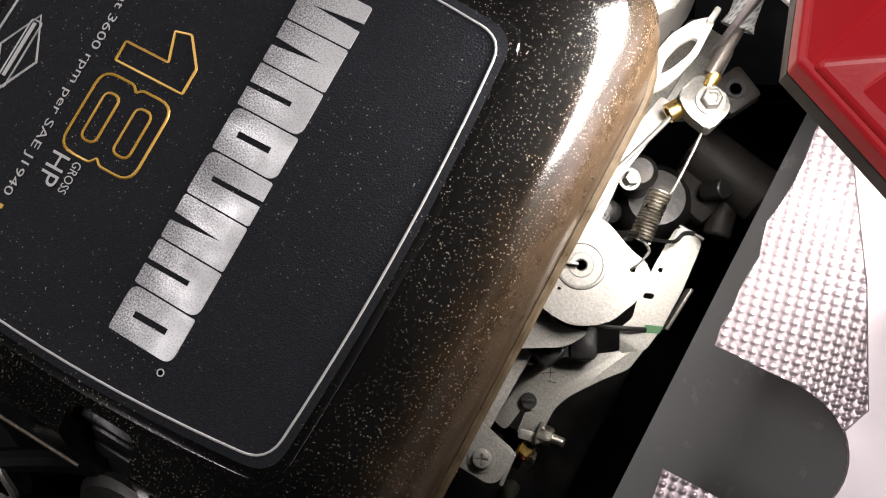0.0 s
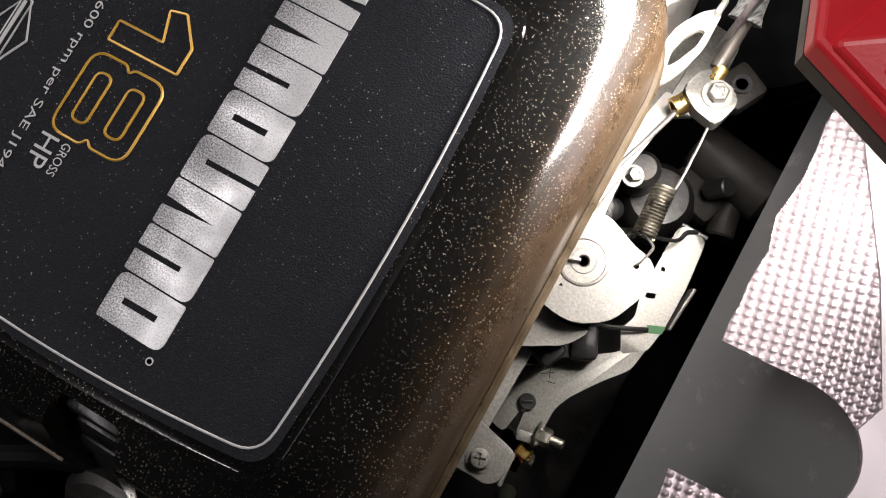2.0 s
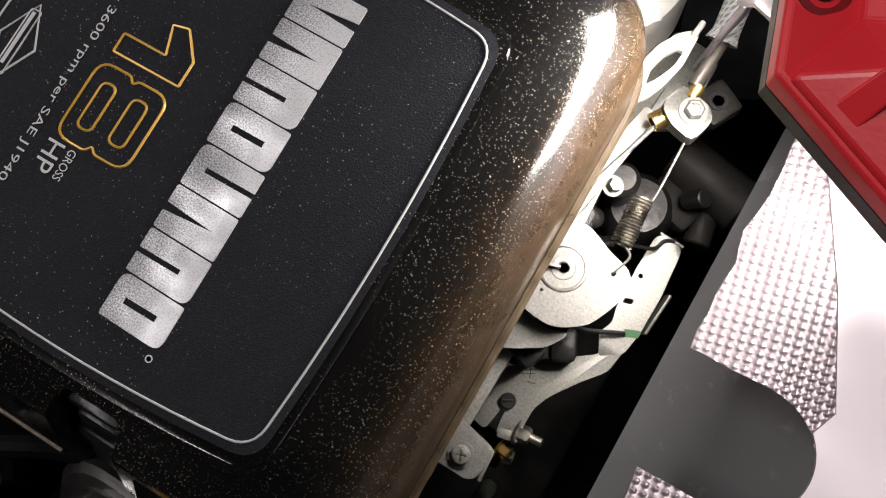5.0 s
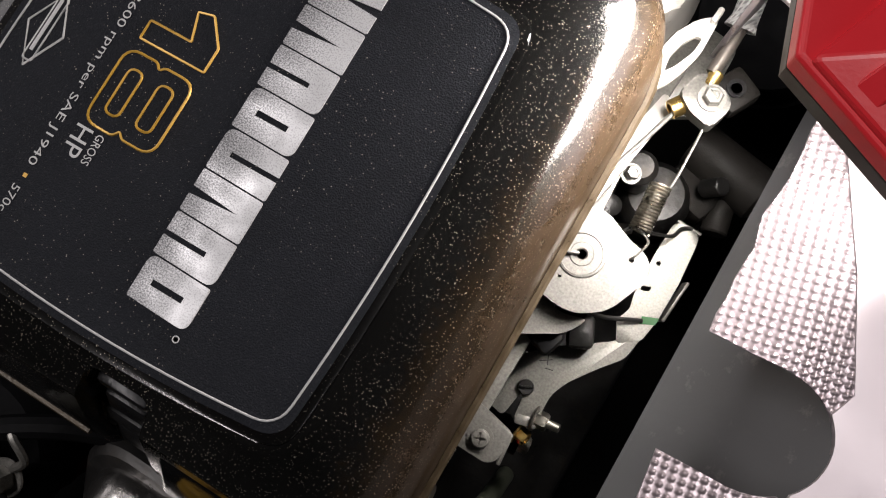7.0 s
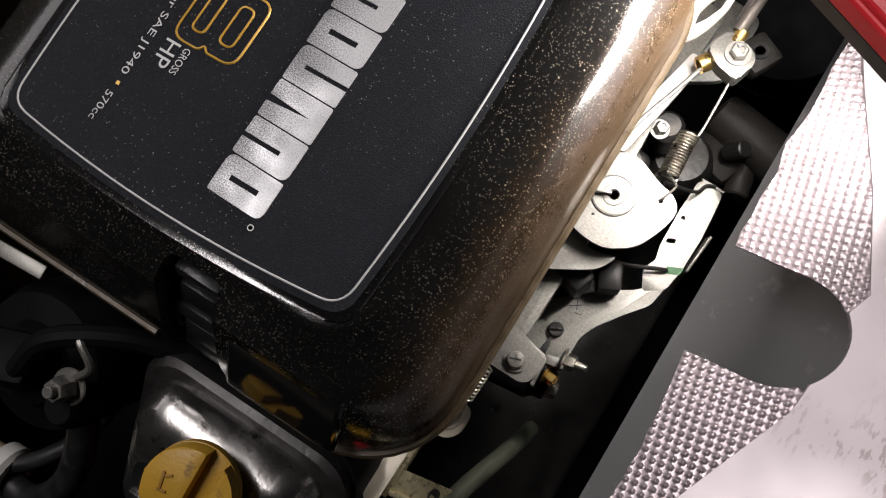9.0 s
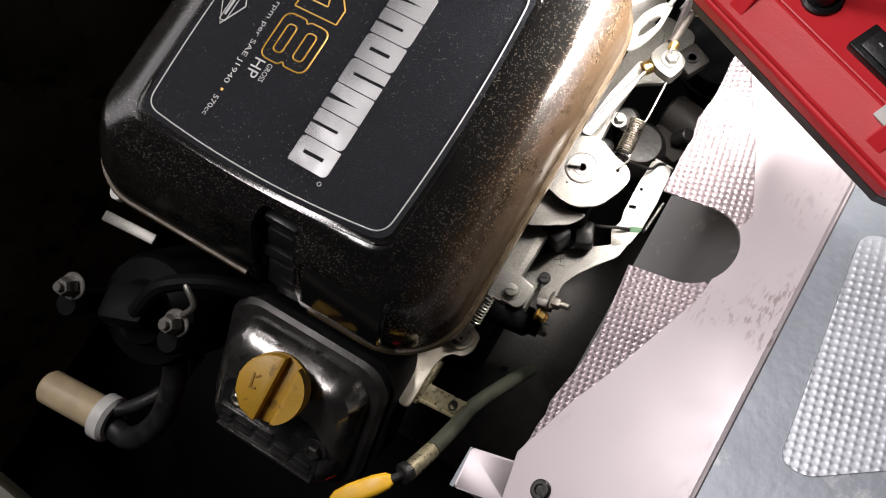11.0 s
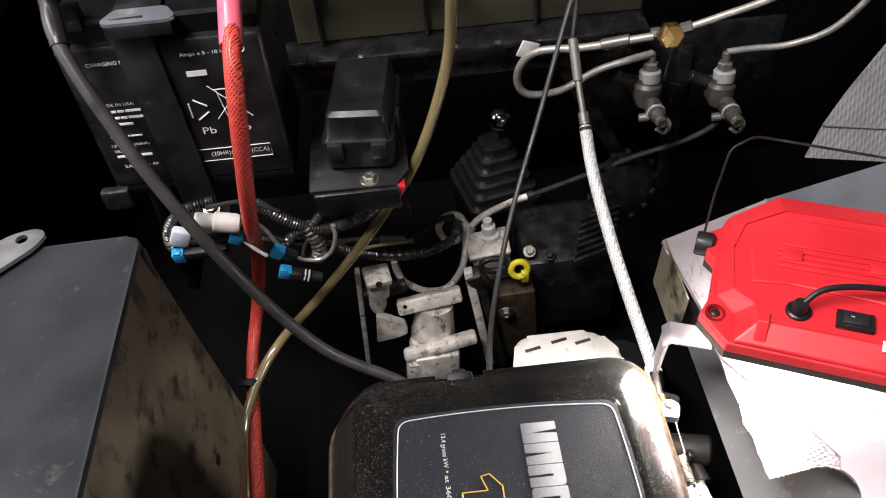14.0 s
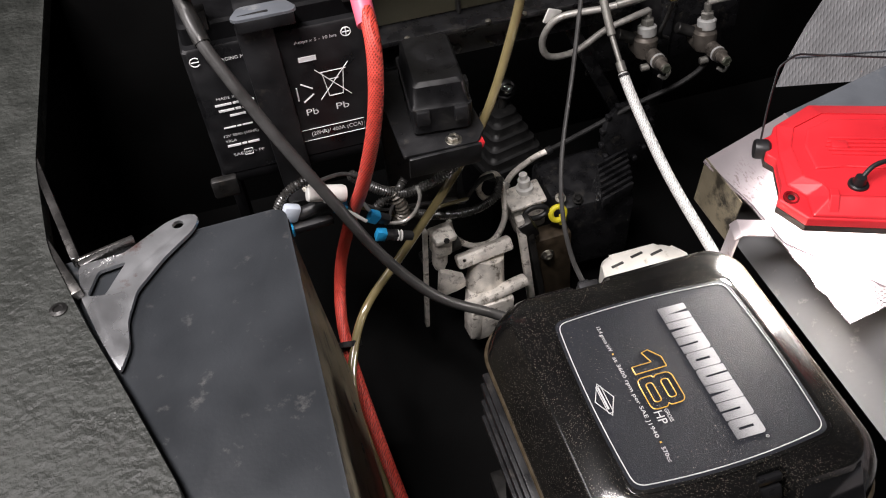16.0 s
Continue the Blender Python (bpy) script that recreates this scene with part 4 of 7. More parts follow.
def linkage():
    # upper quadrant plate
    q = thing("governor_plate", "bright zinc governor quadrant plate with holes", "plate", (0.14, 0.03, 0.60))
    pts = [(0.112, 0.050), (0.130, 0.060), (0.149, 0.0515), (0.158, 0.0495), (0.164, 0.043), (0.162, 0.032), (0.155, 0.016), (0.141, 0.007), (0.127, 0.0075), (0.108, 0.015)]
    pl = part("quadrant", slab(rounded(pts, 0.006), 0.6345, 0.637, 0.0004), ZINC, q)
    cut(pl, lathe((0.1315, 0.0345, 0.62), (0, 0, 1), [(0.0020, 0), (0.0020, 0.03)], 14), lathe((0.1535, 0.0435, 0.62), (0, 0, 1), [(0.0013, 0), (0.0013, 0.03)], 12),
        box((0.1285, 0.0330, 0.636), (0.007, 0.0016, 0.02)), lathe((0.1275, 0.020, 0.62), (0, 0, 1), [(0.0008, 0), (0.0008, 0.03)], 10))
    part("boss_ring", lathe((0.1315, 0.0345, 0.637), (0, 0, 1), [(0.0118, 0), (0.0114, 0.0009), (0.0104, 0.0011), (0.0100, 0.0004), (0.0060, 0.0004), (0.0056, 0.0009), (0.0030, 0.0009), (0.0024, 0)], 28), ZINC, q)
    part("tongue", box((0.1265, 0.0325, 0.6395), (0.008, 0.0014, 0.004), 0.0004, (0, 0, 20)), ZINC, q)
    part("lower_plate", slab(rounded([(0.108, 0.010), (0.138, 0.006), (0.150, 0.010), (0.143, -0.002), (0.126, -0.012), (0.108, -0.02)], 0.005), 0.6240, 0.6265, 0.0004), ZINC, q)
    part("spacer", lathe((0.140, 0.012, 0.565), (0, 0, 1), [(0.008, 0), (0.008, 0.059)], 16), ENGINE_BLACK, q)
    part("damper", box((0.133, -0.006, 0.600), (0.020, 0.014, 0.030), 0.003, (0, 0, -20)), BLACK, q)
    part("inner_block", box((0.150, 0.006, 0.585), (0.014, 0.018, 0.020), 0.003, (0, 0, 25)), DARK_IRON, q)
    # lever
    v = thing("governor_lever", "bent zinc governor lever with scribed marks", "lever", (0.16, 0.0, 0.55))
    up = part("upright", slab(rounded([(0.1660, 0.0850), (0.1700, 0.0875), (0.1815, 0.0850), (0.1825, 0.0780), (0.1840, 0.0560), (0.1835, 0.0340), (0.1810, 0.0190), (0.1700, 0.0110), (0.1640, 0.0230), (0.1675, 0.0315), (0.1655, 0.0400), (0.1650, 0.0640)], 0.0022), 0.5725, 0.575, 0.0004), ZINC_DULL, v)
    cut(up, lathe((0.1690, 0.0610, 0.56), (0, 0, 1), [(0.0013, 0), (0.0013, 0.03)], 12), slab(rounded([(0.1672, 0.0432), (0.1722, 0.0448), (0.1720, 0.0478), (0.1670, 0.0462)], 0.0013), 0.56, 0.59))
    part("top_fold", box((0.1745, 0.0872, 0.5700), (0.0150, 0.0018, 0.0090), 0.0006, (0, 0, -4)), ZINC_DULL, v)
    part("flange", box((0.1865, 0.0470, 0.569), (0.0018, 0.026, 0.010), 0.0006, (0, 8, -5)), ZINC_DULL, v)
    part("arm", slab(rounded([(0.1830, 0.0330), (0.1800, 0.0180), (0.1780, 0.0060), (0.1680, -0.0060), (0.1570, -0.0215), (0.1530, -0.0310), (0.1530, -0.0500), (0.1415, -0.0530), (0.1400, -0.0380), (0.1382, -0.0380), (0.1355, -0.0540), (0.1240, -0.0510), (0.1235, -0.0330), (0.1250, -0.0220), (0.1460, -0.0040), (0.1680, 0.0110)], 0.0035), 0.5722, 0.5748, 0.0004), ZINC_DULL, v)
    part("pivot_bolt", join(lathe((0.1392, -0.0340, 0.5748), (0, 0, 1), [(0.0045, 0), (0.0045, 0.003), (0.0040, 0.004), (0, 0.004)], 18), box((0.1392, -0.0340, 0.5793), (0.006, 0.0012, 0.0012), 0.0003, (0, 0, 30))), DARK_IRON, v, "rusty slotted pivot")
    part("clamp_lug", box((0.148, -0.050, 0.566), (0.012, 0.006, 0.018), 0.001, (0, 0, 12)), ZINC_DULL, v)
    part("clamp_nut", hex_bolt((0.152, -0.046, 0.572), (1, 0.1, 0.2), 0.009, 0.007, shank=0.007), BOLT, v)
    part("clamp_nut", hex_bolt((0.148, -0.058, 0.566), (1, -0.2, 0.3), 0.008, 0.006, shank=0.0), BRASS, v)
    for a, b in (((0.1375, -0.014), (0.143, -0.010)), ((0.1385, -0.018), (0.1445, -0.014)), ((0.1430, -0.020), (0.1475, -0.019)), ((0.141, -0.012), (0.1435, -0.018))):
        part("scribe_mark", sweep([Vector((*a, 0.5750)), Vector((*b, 0.5750))], 0.0003, 4), DARK_IRON, v)
    part("green_mark", slab([(0.1755, 0.0265), (0.1835, 0.0300), (0.1838, 0.0345), (0.1750, 0.0310)], 0.5750, 0.5754), GREEN, v)
    part("link_wire", tube([(0.150, 0.018, 0.578), (0.158, 0.0200, 0.580), (0.168, 0.0245, 0.580), (0.1760, 0.0285, 0.577)], 0.0013, 8), DARK_IRON, v)
    part("top_wire", tube([(0.150, 0.066, 0.600), (0.158, 0.071, 0.590), (0.168, 0.077, 0.580), (0.171, 0.084, 0.577), (0.176, 0.087, 0.576)], 0.0011, 8), DARK_IRON, v)
    # corner tab with cross-head screw
    c = thing("corner_tab", "folded zinc tab with a cross-head screw", "tab", (0.133, -0.062, 0.62))
    part("plate", slab(rounded([(0.118, -0.051), (0.126, -0.0510), (0.1450, -0.0555), (0.1440, -0.0700), (0.140, -0.0735), (0.118, -0.073)], 0.003), 0.640, 0.643, 0.0006), ZINC, c)
    part("fold", box((0.1448, -0.0640, 0.635), (0.002, 0.0150, 0.014), 0.0006, (0, 0, 4)), ZINC, c)
    part("washer", lathe((0.1325, -0.0650, 0.643), (0, 0, 1), [(0.0062, 0), (0.0062, 0.0008), (0, 0.0008)], 24), ZINC, c)
    sc = part("screw", cross_screw((0.1325, -0.0650, 0.6438), (0, 0, 1), 0.0045, 0.0024), ZINC, c)
    cut(sc, box((0.1325, -0.0650, 0.6463), (0.0056, 0.0010, 0.0024), 0, (0, 0, 20)), box((0.1325, -0.0650, 0.6463), (0.0010, 0.0056, 0.0024), 0, (0, 0, 20)))
    # tension spring and its wires
    s = thing("tension_spring", "yellow-zinc coiled tension spring with long hooks", "spring", (0.149, 0.07, 0.62))
    part("coil", helix((0.1485, 0.0835, 0.6330), (0.1500, 0.0590, 0.6310), 0.0050, 0.00070, 15), mat("spring_wire", (0.36, 0.33, 0.27), 0.35, 1.0, 0.2, 200), s)
    part("hook", tube([(0.1525, 0.1190, 0.640), (0.1530, 0.105, 0.637), (0.1530, 0.086, 0.634), (0.1500, 0.0840, 0.633)], 0.0007, 6), ZINC, s)
    part("hook", tube([(0.1495, 0.0600, 0.631), (0.1560, 0.0560, 0.634), (0.1555, 0.0500, 0.638), (0.1535, 0.0445, 0.639), (0.1520, 0.0430, 0.634)], 0.0007, 6), ZINC, s)
    part("hook", tube([(0.1460, 0.060, 0.630), (0.1420, 0.054, 0.628), (0.1380, 0.056, 0.625)], 0.0009, 6), DARK_IRON, s)
    # cable clamp
    k = thing("cable_clamp", "zinc cable clamp with a brass ferrule and cross-head screw", "clamp", (0.146, 0.125, 0.63))
    part("block", slab(rounded([(0.1340, 0.1250), (0.1390, 0.1390), (0.1570, 0.1335), (0.1590, 0.1270), (0.1550, 0.1150), (0.1430, 0.1180)], 0.003), 0.638, 0.6475, 0.0012), ZINC, k)
    part("washer", lathe((0.1490, 0.1285, 0.6475), (0.05, 0, 1), [(0.0068, 0), (0.0068, 0.001), (0, 0.001)], 24), ZINC, k)
    sk = part("screw", hex_bolt((0.1490, 0.1285, 0.6485), (0.05, 0, 1), 0.0085, 0.004, washer=False), ZINC, k)
    cut(sk, box((0.1490, 0.1285, 0.6525), (0.006, 0.0010, 0.002), 0, (0, 0, 60)), box((0.1490, 0.1285, 0.6525), (0.0010, 0.006, 0.002), 0, (0, 0, 60)))
    part("ferrule", lathe((0.1430, 0.1290, 0.6400), (-0.6, -0.85, 0), [(0.0035, 0), (0.0048, 0.006), (0.0048, 0.0145), (0.0032, 0.0145), (0.0032, 0.012), (0, 0.012)], 18), BRASS, k)
    part("ferrule", rod((0.1450, 0.1340, 0.645), (0.1455, 0.1420, 0.646), 0.0036, 14), BRASS, k)
    part("cable_wire", tube([(0.1370, 0.1180, 0.640), (0.1310, 0.0990, 0.640), (0.1240, 0.0780, 0.640), (0.1190, 0.0600, 0.638)], 0.0013, 8), ZINC, k)
    # lifting eye and plates behind
    e = thing("oval_eye", "pale zinc plate with a long oval opening", "bracket", (0.13, 0.135, 0.66))
    outer = rounded([(0.1225, 0.1110), (0.1180, 0.1180), (0.1175, 0.1290), (0.1200, 0.1415), (0.1260, 0.1515), (0.1320, 0.1560), (0.1345, 0.1545), (0.1345, 0.1375), (0.1315, 0.1260), (0.1275, 0.1165)], 0.003, 4)
    oe = part("eye", slab(outer, 0.6635, 0.6665, 0.0005), PALE_ZINC, e)
    cut(oe, slab(rounded([(0.1238, 0.1215), (0.1228, 0.1300), (0.1250, 0.1380), (0.1288, 0.1440), (0.1318, 0.1440), (0.1312, 0.1360), (0.1272, 0.1265)], 0.002, 4), 0.65, 0.68))
    part("tip", box((0.1328, 0.1560, 0.668), (0.0028, 0.0080, 0.0050), 0.001, (0, 0, -6)), PALE_ZINC, e)
    p = thing("bracket_plate", "pale metal bracket rail along the engine side", "bracket", (0.13, 0.10, 0.62))
    part("strip", slab(rounded([(0.117, 0.060), (0.124, 0.060), (0.131, 0.095), (0.136, 0.125), (0.128, 0.128), (0.121, 0.095)], 0.002), 0.626, 0.630, 0.0006), PALE_ZINC, p)
    part("bolt", hex_bolt((0.1325, 0.090, 0.606), (0.2, 0, 1), 0.007, 0.006), ZINC, p)
    part("bolt", hex_bolt((0.1280, 0.068, 0.596), (0.2, 0, 1), 0.006, 0.005), DARK_IRON, p)
    part("lug", box((0.158, 0.150, 0.615), (0.020, 0.020, 0.012), 0.003, (0, 0, -28)), CARB, p)
    part("lug_hole", lathe((0.158, 0.150, 0.621), (0, 0, 1), [(0.0050, 0), (0.0050, 0.001), (0.0030, 0.001), (0.0030, 0)], 18), BLACK, p)
    part("rear_plate", slab(rounded([(0.124, 0.125), (0.150, 0.140), (0.150, 0.185), (0.120, 0.190)], 0.006), 0.588, 0.592, 0.001), ZINC_DULL, p)
    part("boss", lathe((0.135, 0.100, 0.570), (0, 0, 1), [(0.010, 0), (0.010, 0.020), (0.007, 0.024), (0, 0.024)], 18), DARK_IRON, p)
    part("boss", lathe((0.128, 0.075, 0.575), (0.3, 0, 1), [(0.006, 0), (0.006, 0.012), (0, 0.014)], 16), DARK_IRON, p)
    part("rail", tube([(0.130, 0.058, 0.606), (0.140, 0.062, 0.600), (0.146, 0.066, 0.596)], 0.003, 10), DARK_IRON, p)
    b = thing("carburettor", "dark carburettor parts deep beside the engine", "carburettor", (0.15, 0.03, 0.5))
    part("bowl", lathe((0.150, 0.10, 0.50), (0, 0, 1), [(0.020, 0), (0.022, 0.01), (0.022, 0.05), (0.016, 0.06), (0, 0.06)], 24), DARK_IRON, b)
    part("flange", box((0.128, 0.02, 0.54), (0.02, 0.07, 0.05), 0.004), ENGINE_BLACK, b)
    part("body", join(rod((0.156, 0.140, 0.548), (0.205, 0.128, 0.552), 0.016, 20), box((0.168, 0.116, 0.540), (0.034, 0.026, 0.026), 0.005, (0, 0, -18)), rod((0.186, 0.118, 0.545), (0.190, 0.098, 0.545), 0.008, 16)), CARB, b, "dull grey cast body")
    part("stud", rod((0.172, 0.115, 0.560), (0.180, 0.118, 0.572), 0.0055, 14), DARK_IRON, b)


linkage()


# ---- the heat shield and the work lamp ----
RIDGE = 0.275


def low_side(x, y):
    return 0.704 + 0.45 * (x - 0.19)


def high_side(x, y):
    return low_side(RIDGE, y) + 0.30 * (x - RIDGE)


def over(f, d):
    return lambda x, y: f(x, y) + d


def ragged(a, b, n, amp, seed):
    """Points of a torn edge between two corners."""
    rng = random.Random(seed)
    a, b = Vector(a), Vector(b)
    side = Vector((-(b - a).y, (b - a).x)).normalized()
    return [tuple(a.lerp(b, i / n) + side * (rng.uniform(-amp, amp) if 0 < i < n else 0)) for i in range(n)]


def heat_shield():
    t = thing("heat_shield", "folded aluminium heat shield with embossed foil and a rounded cut-out", "heat shield", (0.3, 0, 0.62))
    # upper foil piece, torn along its edge
    edge = ragged((0.1785, 0.286), (0.1880, 0.195), 7, 0.0010, 1) + ragged((0.1880, 0.195), (0.1890, 0.100), 8, 0.0012, 7) + ragged((0.1890, 0.100), (0.1870, 0.072), 3, 0.001, 2) + ragged((0.1870, 0.072), (0.1900, 0.058), 2, 0.0005, 3) + ragged((0.1900, 0.058), (0.190, 0.0205), 5, 0.0012, 4)
    # the cut-out: a rounded U, open towards the engine
    arc = [(0.190, 0.0205), (0.198, 0.0202), (0.206, 0.0196)]
    for k in range(21):
        a = radians(82 - 164 * k / 20)
        arc.append((0.2130 + 0.0285 * math.cos(a) ** 0.8, -0.0045 + 0.0242 * math.sin(a)))
    arc += [(0.206, -0.0286), (0.198, -0.0289), (0.1930, -0.0290)]
    turn = min(range(len(arc)), key=lambda k: abs(arc[k][1] + 0.004) - 10 * (arc[k][0] > 0.23))
    part("foil_upper", slab(edge + arc[:turn] + [(0.2415, 0.006), (0.2405, 0.021), (0.2245, 0.062), (0.2000, 0.114), (0.1915, 0.135), (0.1915, 0.195), (0.182, 0.286)], over(low_side, -0.0016), low_side), FOIL, t, "embossed foil with a torn edge, darkened against the lamp's glare", smooth=False)
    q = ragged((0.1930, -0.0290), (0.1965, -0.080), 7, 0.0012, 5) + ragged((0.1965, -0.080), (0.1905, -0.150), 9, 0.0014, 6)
    part("foil_lower", slab(q + [(0.1905, -0.150), (0.204, -0.116), (0.2140, -0.090), (0.2360, -0.0330), (0.2370, -0.0240)] + [p for p in arc[turn:-1] if p[1] < -0.0225], over(low_side, -0.0016), low_side), FOIL, t, "embossed foil with a torn edge, darkened against the lamp's glare", smooth=False)
    # smooth folded panel, up to the ridge
    rim = [p for p in arc if p[0] > 0.2355 and p[1] < 0.012]
    part("panel", slab(([(0.1895, 0.135), (0.1890, 0.195), (0.1795, 0.286), (RIDGE, 0.286), (RIDGE, -0.165), (0.1955, -0.184), (0.1895, -0.152), (0.2030, -0.112), (0.2130, -0.090), (0.2350, -0.0330)] + rim[::-1] + [(0.2395, 0.021), (0.2235, 0.062), (0.1990, 0.113)])[::-1],
                       over(low_side, 0.0002), over(low_side, 0.0018), 0.0003), SHEET, t, "smooth aluminium panel with scratches", smooth=False)
    part("high_panel", slab([(RIDGE, 0.286), (0.62, 0.286), (0.62, 0.02), (0.40, -0.07), (RIDGE, -0.165)], over(high_side, 0.0002), over(high_side, 0.0018), 0.0003), SHEET_GREY, t, "worn sheet beyond the ridge, greyed as it faces away from the lamp", smooth=False)
    part("ridge", sweep([Vector((RIDGE, 0.286, low_side(RIDGE, 0) + 0.0008)), Vector((RIDGE, -0.165, low_side(RIDGE, 0) + 0.0008))], 0.0018, 10), SHEET, t)
    part("foil_triangle", slab(rounded([(0.288, 0.030), (0.300, -0.092), (0.312, -0.094), (0.40, -0.03), (0.42, 0.05)], 0.008), over(high_side, 0.0018), over(high_side, 0.0030)), FOIL_SHADED, t, "foil patch beyond the ridge, greyed like the sheet round it", smooth=False)
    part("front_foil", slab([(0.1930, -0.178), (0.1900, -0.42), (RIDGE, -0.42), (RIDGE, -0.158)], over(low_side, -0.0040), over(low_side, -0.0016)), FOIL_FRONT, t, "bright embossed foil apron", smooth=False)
    part("front_foil", slab([(RIDGE, -0.158), (RIDGE, -0.42), (0.62, -0.42), (0.62, 0.02), (0.40, -0.07)], over(high_side, -0.0040), over(high_side, -0.0016)), FOIL_SHADED, t, "embossed foil apron, greyed as it faces away from the lamp", smooth=False)
    # plate below, seen through the cut-out
    bm = bmesh.new()
    prof = [(0.1925, 0.628), (0.1945, 0.628), (0.2650, 0.700), (0.2635, 0.7025)]
    ends = []
    for y in (-0.40, 0.286):
        ends.append([bm.verts.new((x, y, z)) for x, z in prof])
    for i in range(4):
        bm.faces.new((ends[0][i], ends[0][(i + 1) % 4], ends[1][(i + 1) % 4], ends[1][i]))
    bm.faces.new(ends[0][::-1])
    bm.faces.new(ends[1])
    part("side_fold", box((0.1800, 0.246, 0.670), (0.0016, 0.080, 0.066), 0.0004, (0, 3, 0)), TAN, t, "plain folded edge", smooth=False)
    part("lower_plate", bm, PLATE_GREY, t, "plain grey plate under the foil", smooth=False)
    for x, y in ((0.2105, -0.163), (0.2435, -0.159)):
        z = low_side(x, y) + 0.0018
        part("rivet", lathe((x, y, z), (-0.41, 0, 0.91), [(0.0058, 0), (0.0058, 0.0012), (0.0048, 0.0022), (0.0030, 0.0022), (0.0026, 0.0008), (0, 0.0008)], 20), DARK_IRON, t, "black rivet")
    part("hole_plug", lathe((0.330, -0.108, high_side(0.33, 0) + 0.0016), (-0.28, 0, 0.96), [(0.0060, 0), (0.0060, 0.0012), (0.0036, 0.0012), (0.0030, 0.0004), (0, 0.0004)], 18), BLACK, t)
    for x, y, r in ((0.292, -0.132, 0.0080), (0.318, -0.128, 0.0035), (0.345, -0.190, 0.006)):
        rng = random.Random(int(x * 1000))
        part("worn_patch", slab([(x + r * rng.uniform(0.75, 1.1) * math.cos(a * 0.45), y + r * rng.uniform(0.75, 1.1) * math.sin(a * 0.45)) for a in range(14)], over(high_side, 0.0018 if y > -0.15 else -0.0016), over(high_side, 0.0021 if y > -0.15 else -0.0013)), SHEET, t, smooth=False)
    # side brackets
    b = thing("front_bracket", "bent aluminium bracket on the shield's edge", "bracket", (0.17, -0.165, 0.6))
    part("top", slab(rounded([(0.166, -0.163), (0.198, -0.1555), (0.200, -0.180), (0.168, -0.187)], 0.002), 0.6975, 0.7000, 0.0008), SHEET, b)
    web = slab([(-0.163, 0.6985), (-0.187, 0.6985), (-0.190, 0.604), (-0.175, 0.622)], -0.0012, 0.0012)
    # the web takes the greyer sheet, its shadow put into the colour
    part("web", moved(web, Matrix(((0, 0, 1, 0.1665), (1, 0, 0, 0), (0, 1, 0, 0), (0, 0, 0, 1)))), SHEET_GREY, b)
    part("foot", box((0.172, -0.185, 0.603), (0.022, 0.032, 0.0025), 0.001, (58, 0, 0)), SHEET, b)
    part("foot_screw", lathe((0.172, -0.1835, 0.6065), (0, -0.85, 0.53), [(0.005, 0), (0.005, 0.002), (0.003, 0.004), (0, 0.004)], 16), DARK_IRON, b)
    r = thing("rear_bracket", "bent white metal bracket beside the shield", "bracket", (0.155, 0.155, 0.6))
    part("top", box((0.1675, 0.159, 0.7110), (0.036, 0.024, 0.003), 0.001, (0, 8, -14)), SHEET, r)
    part("web", box((0.1450, 0.1645, 0.6700), (0.003, 0.024, 0.076), 0.001, (0, 4, -14)), SHEET, r)
    part("bend", box((0.1480, 0.1638, 0.7100), (0.010, 0.024, 0.003), 0.001, (0, -48, -14)), SHEET, r)


heat_shield()


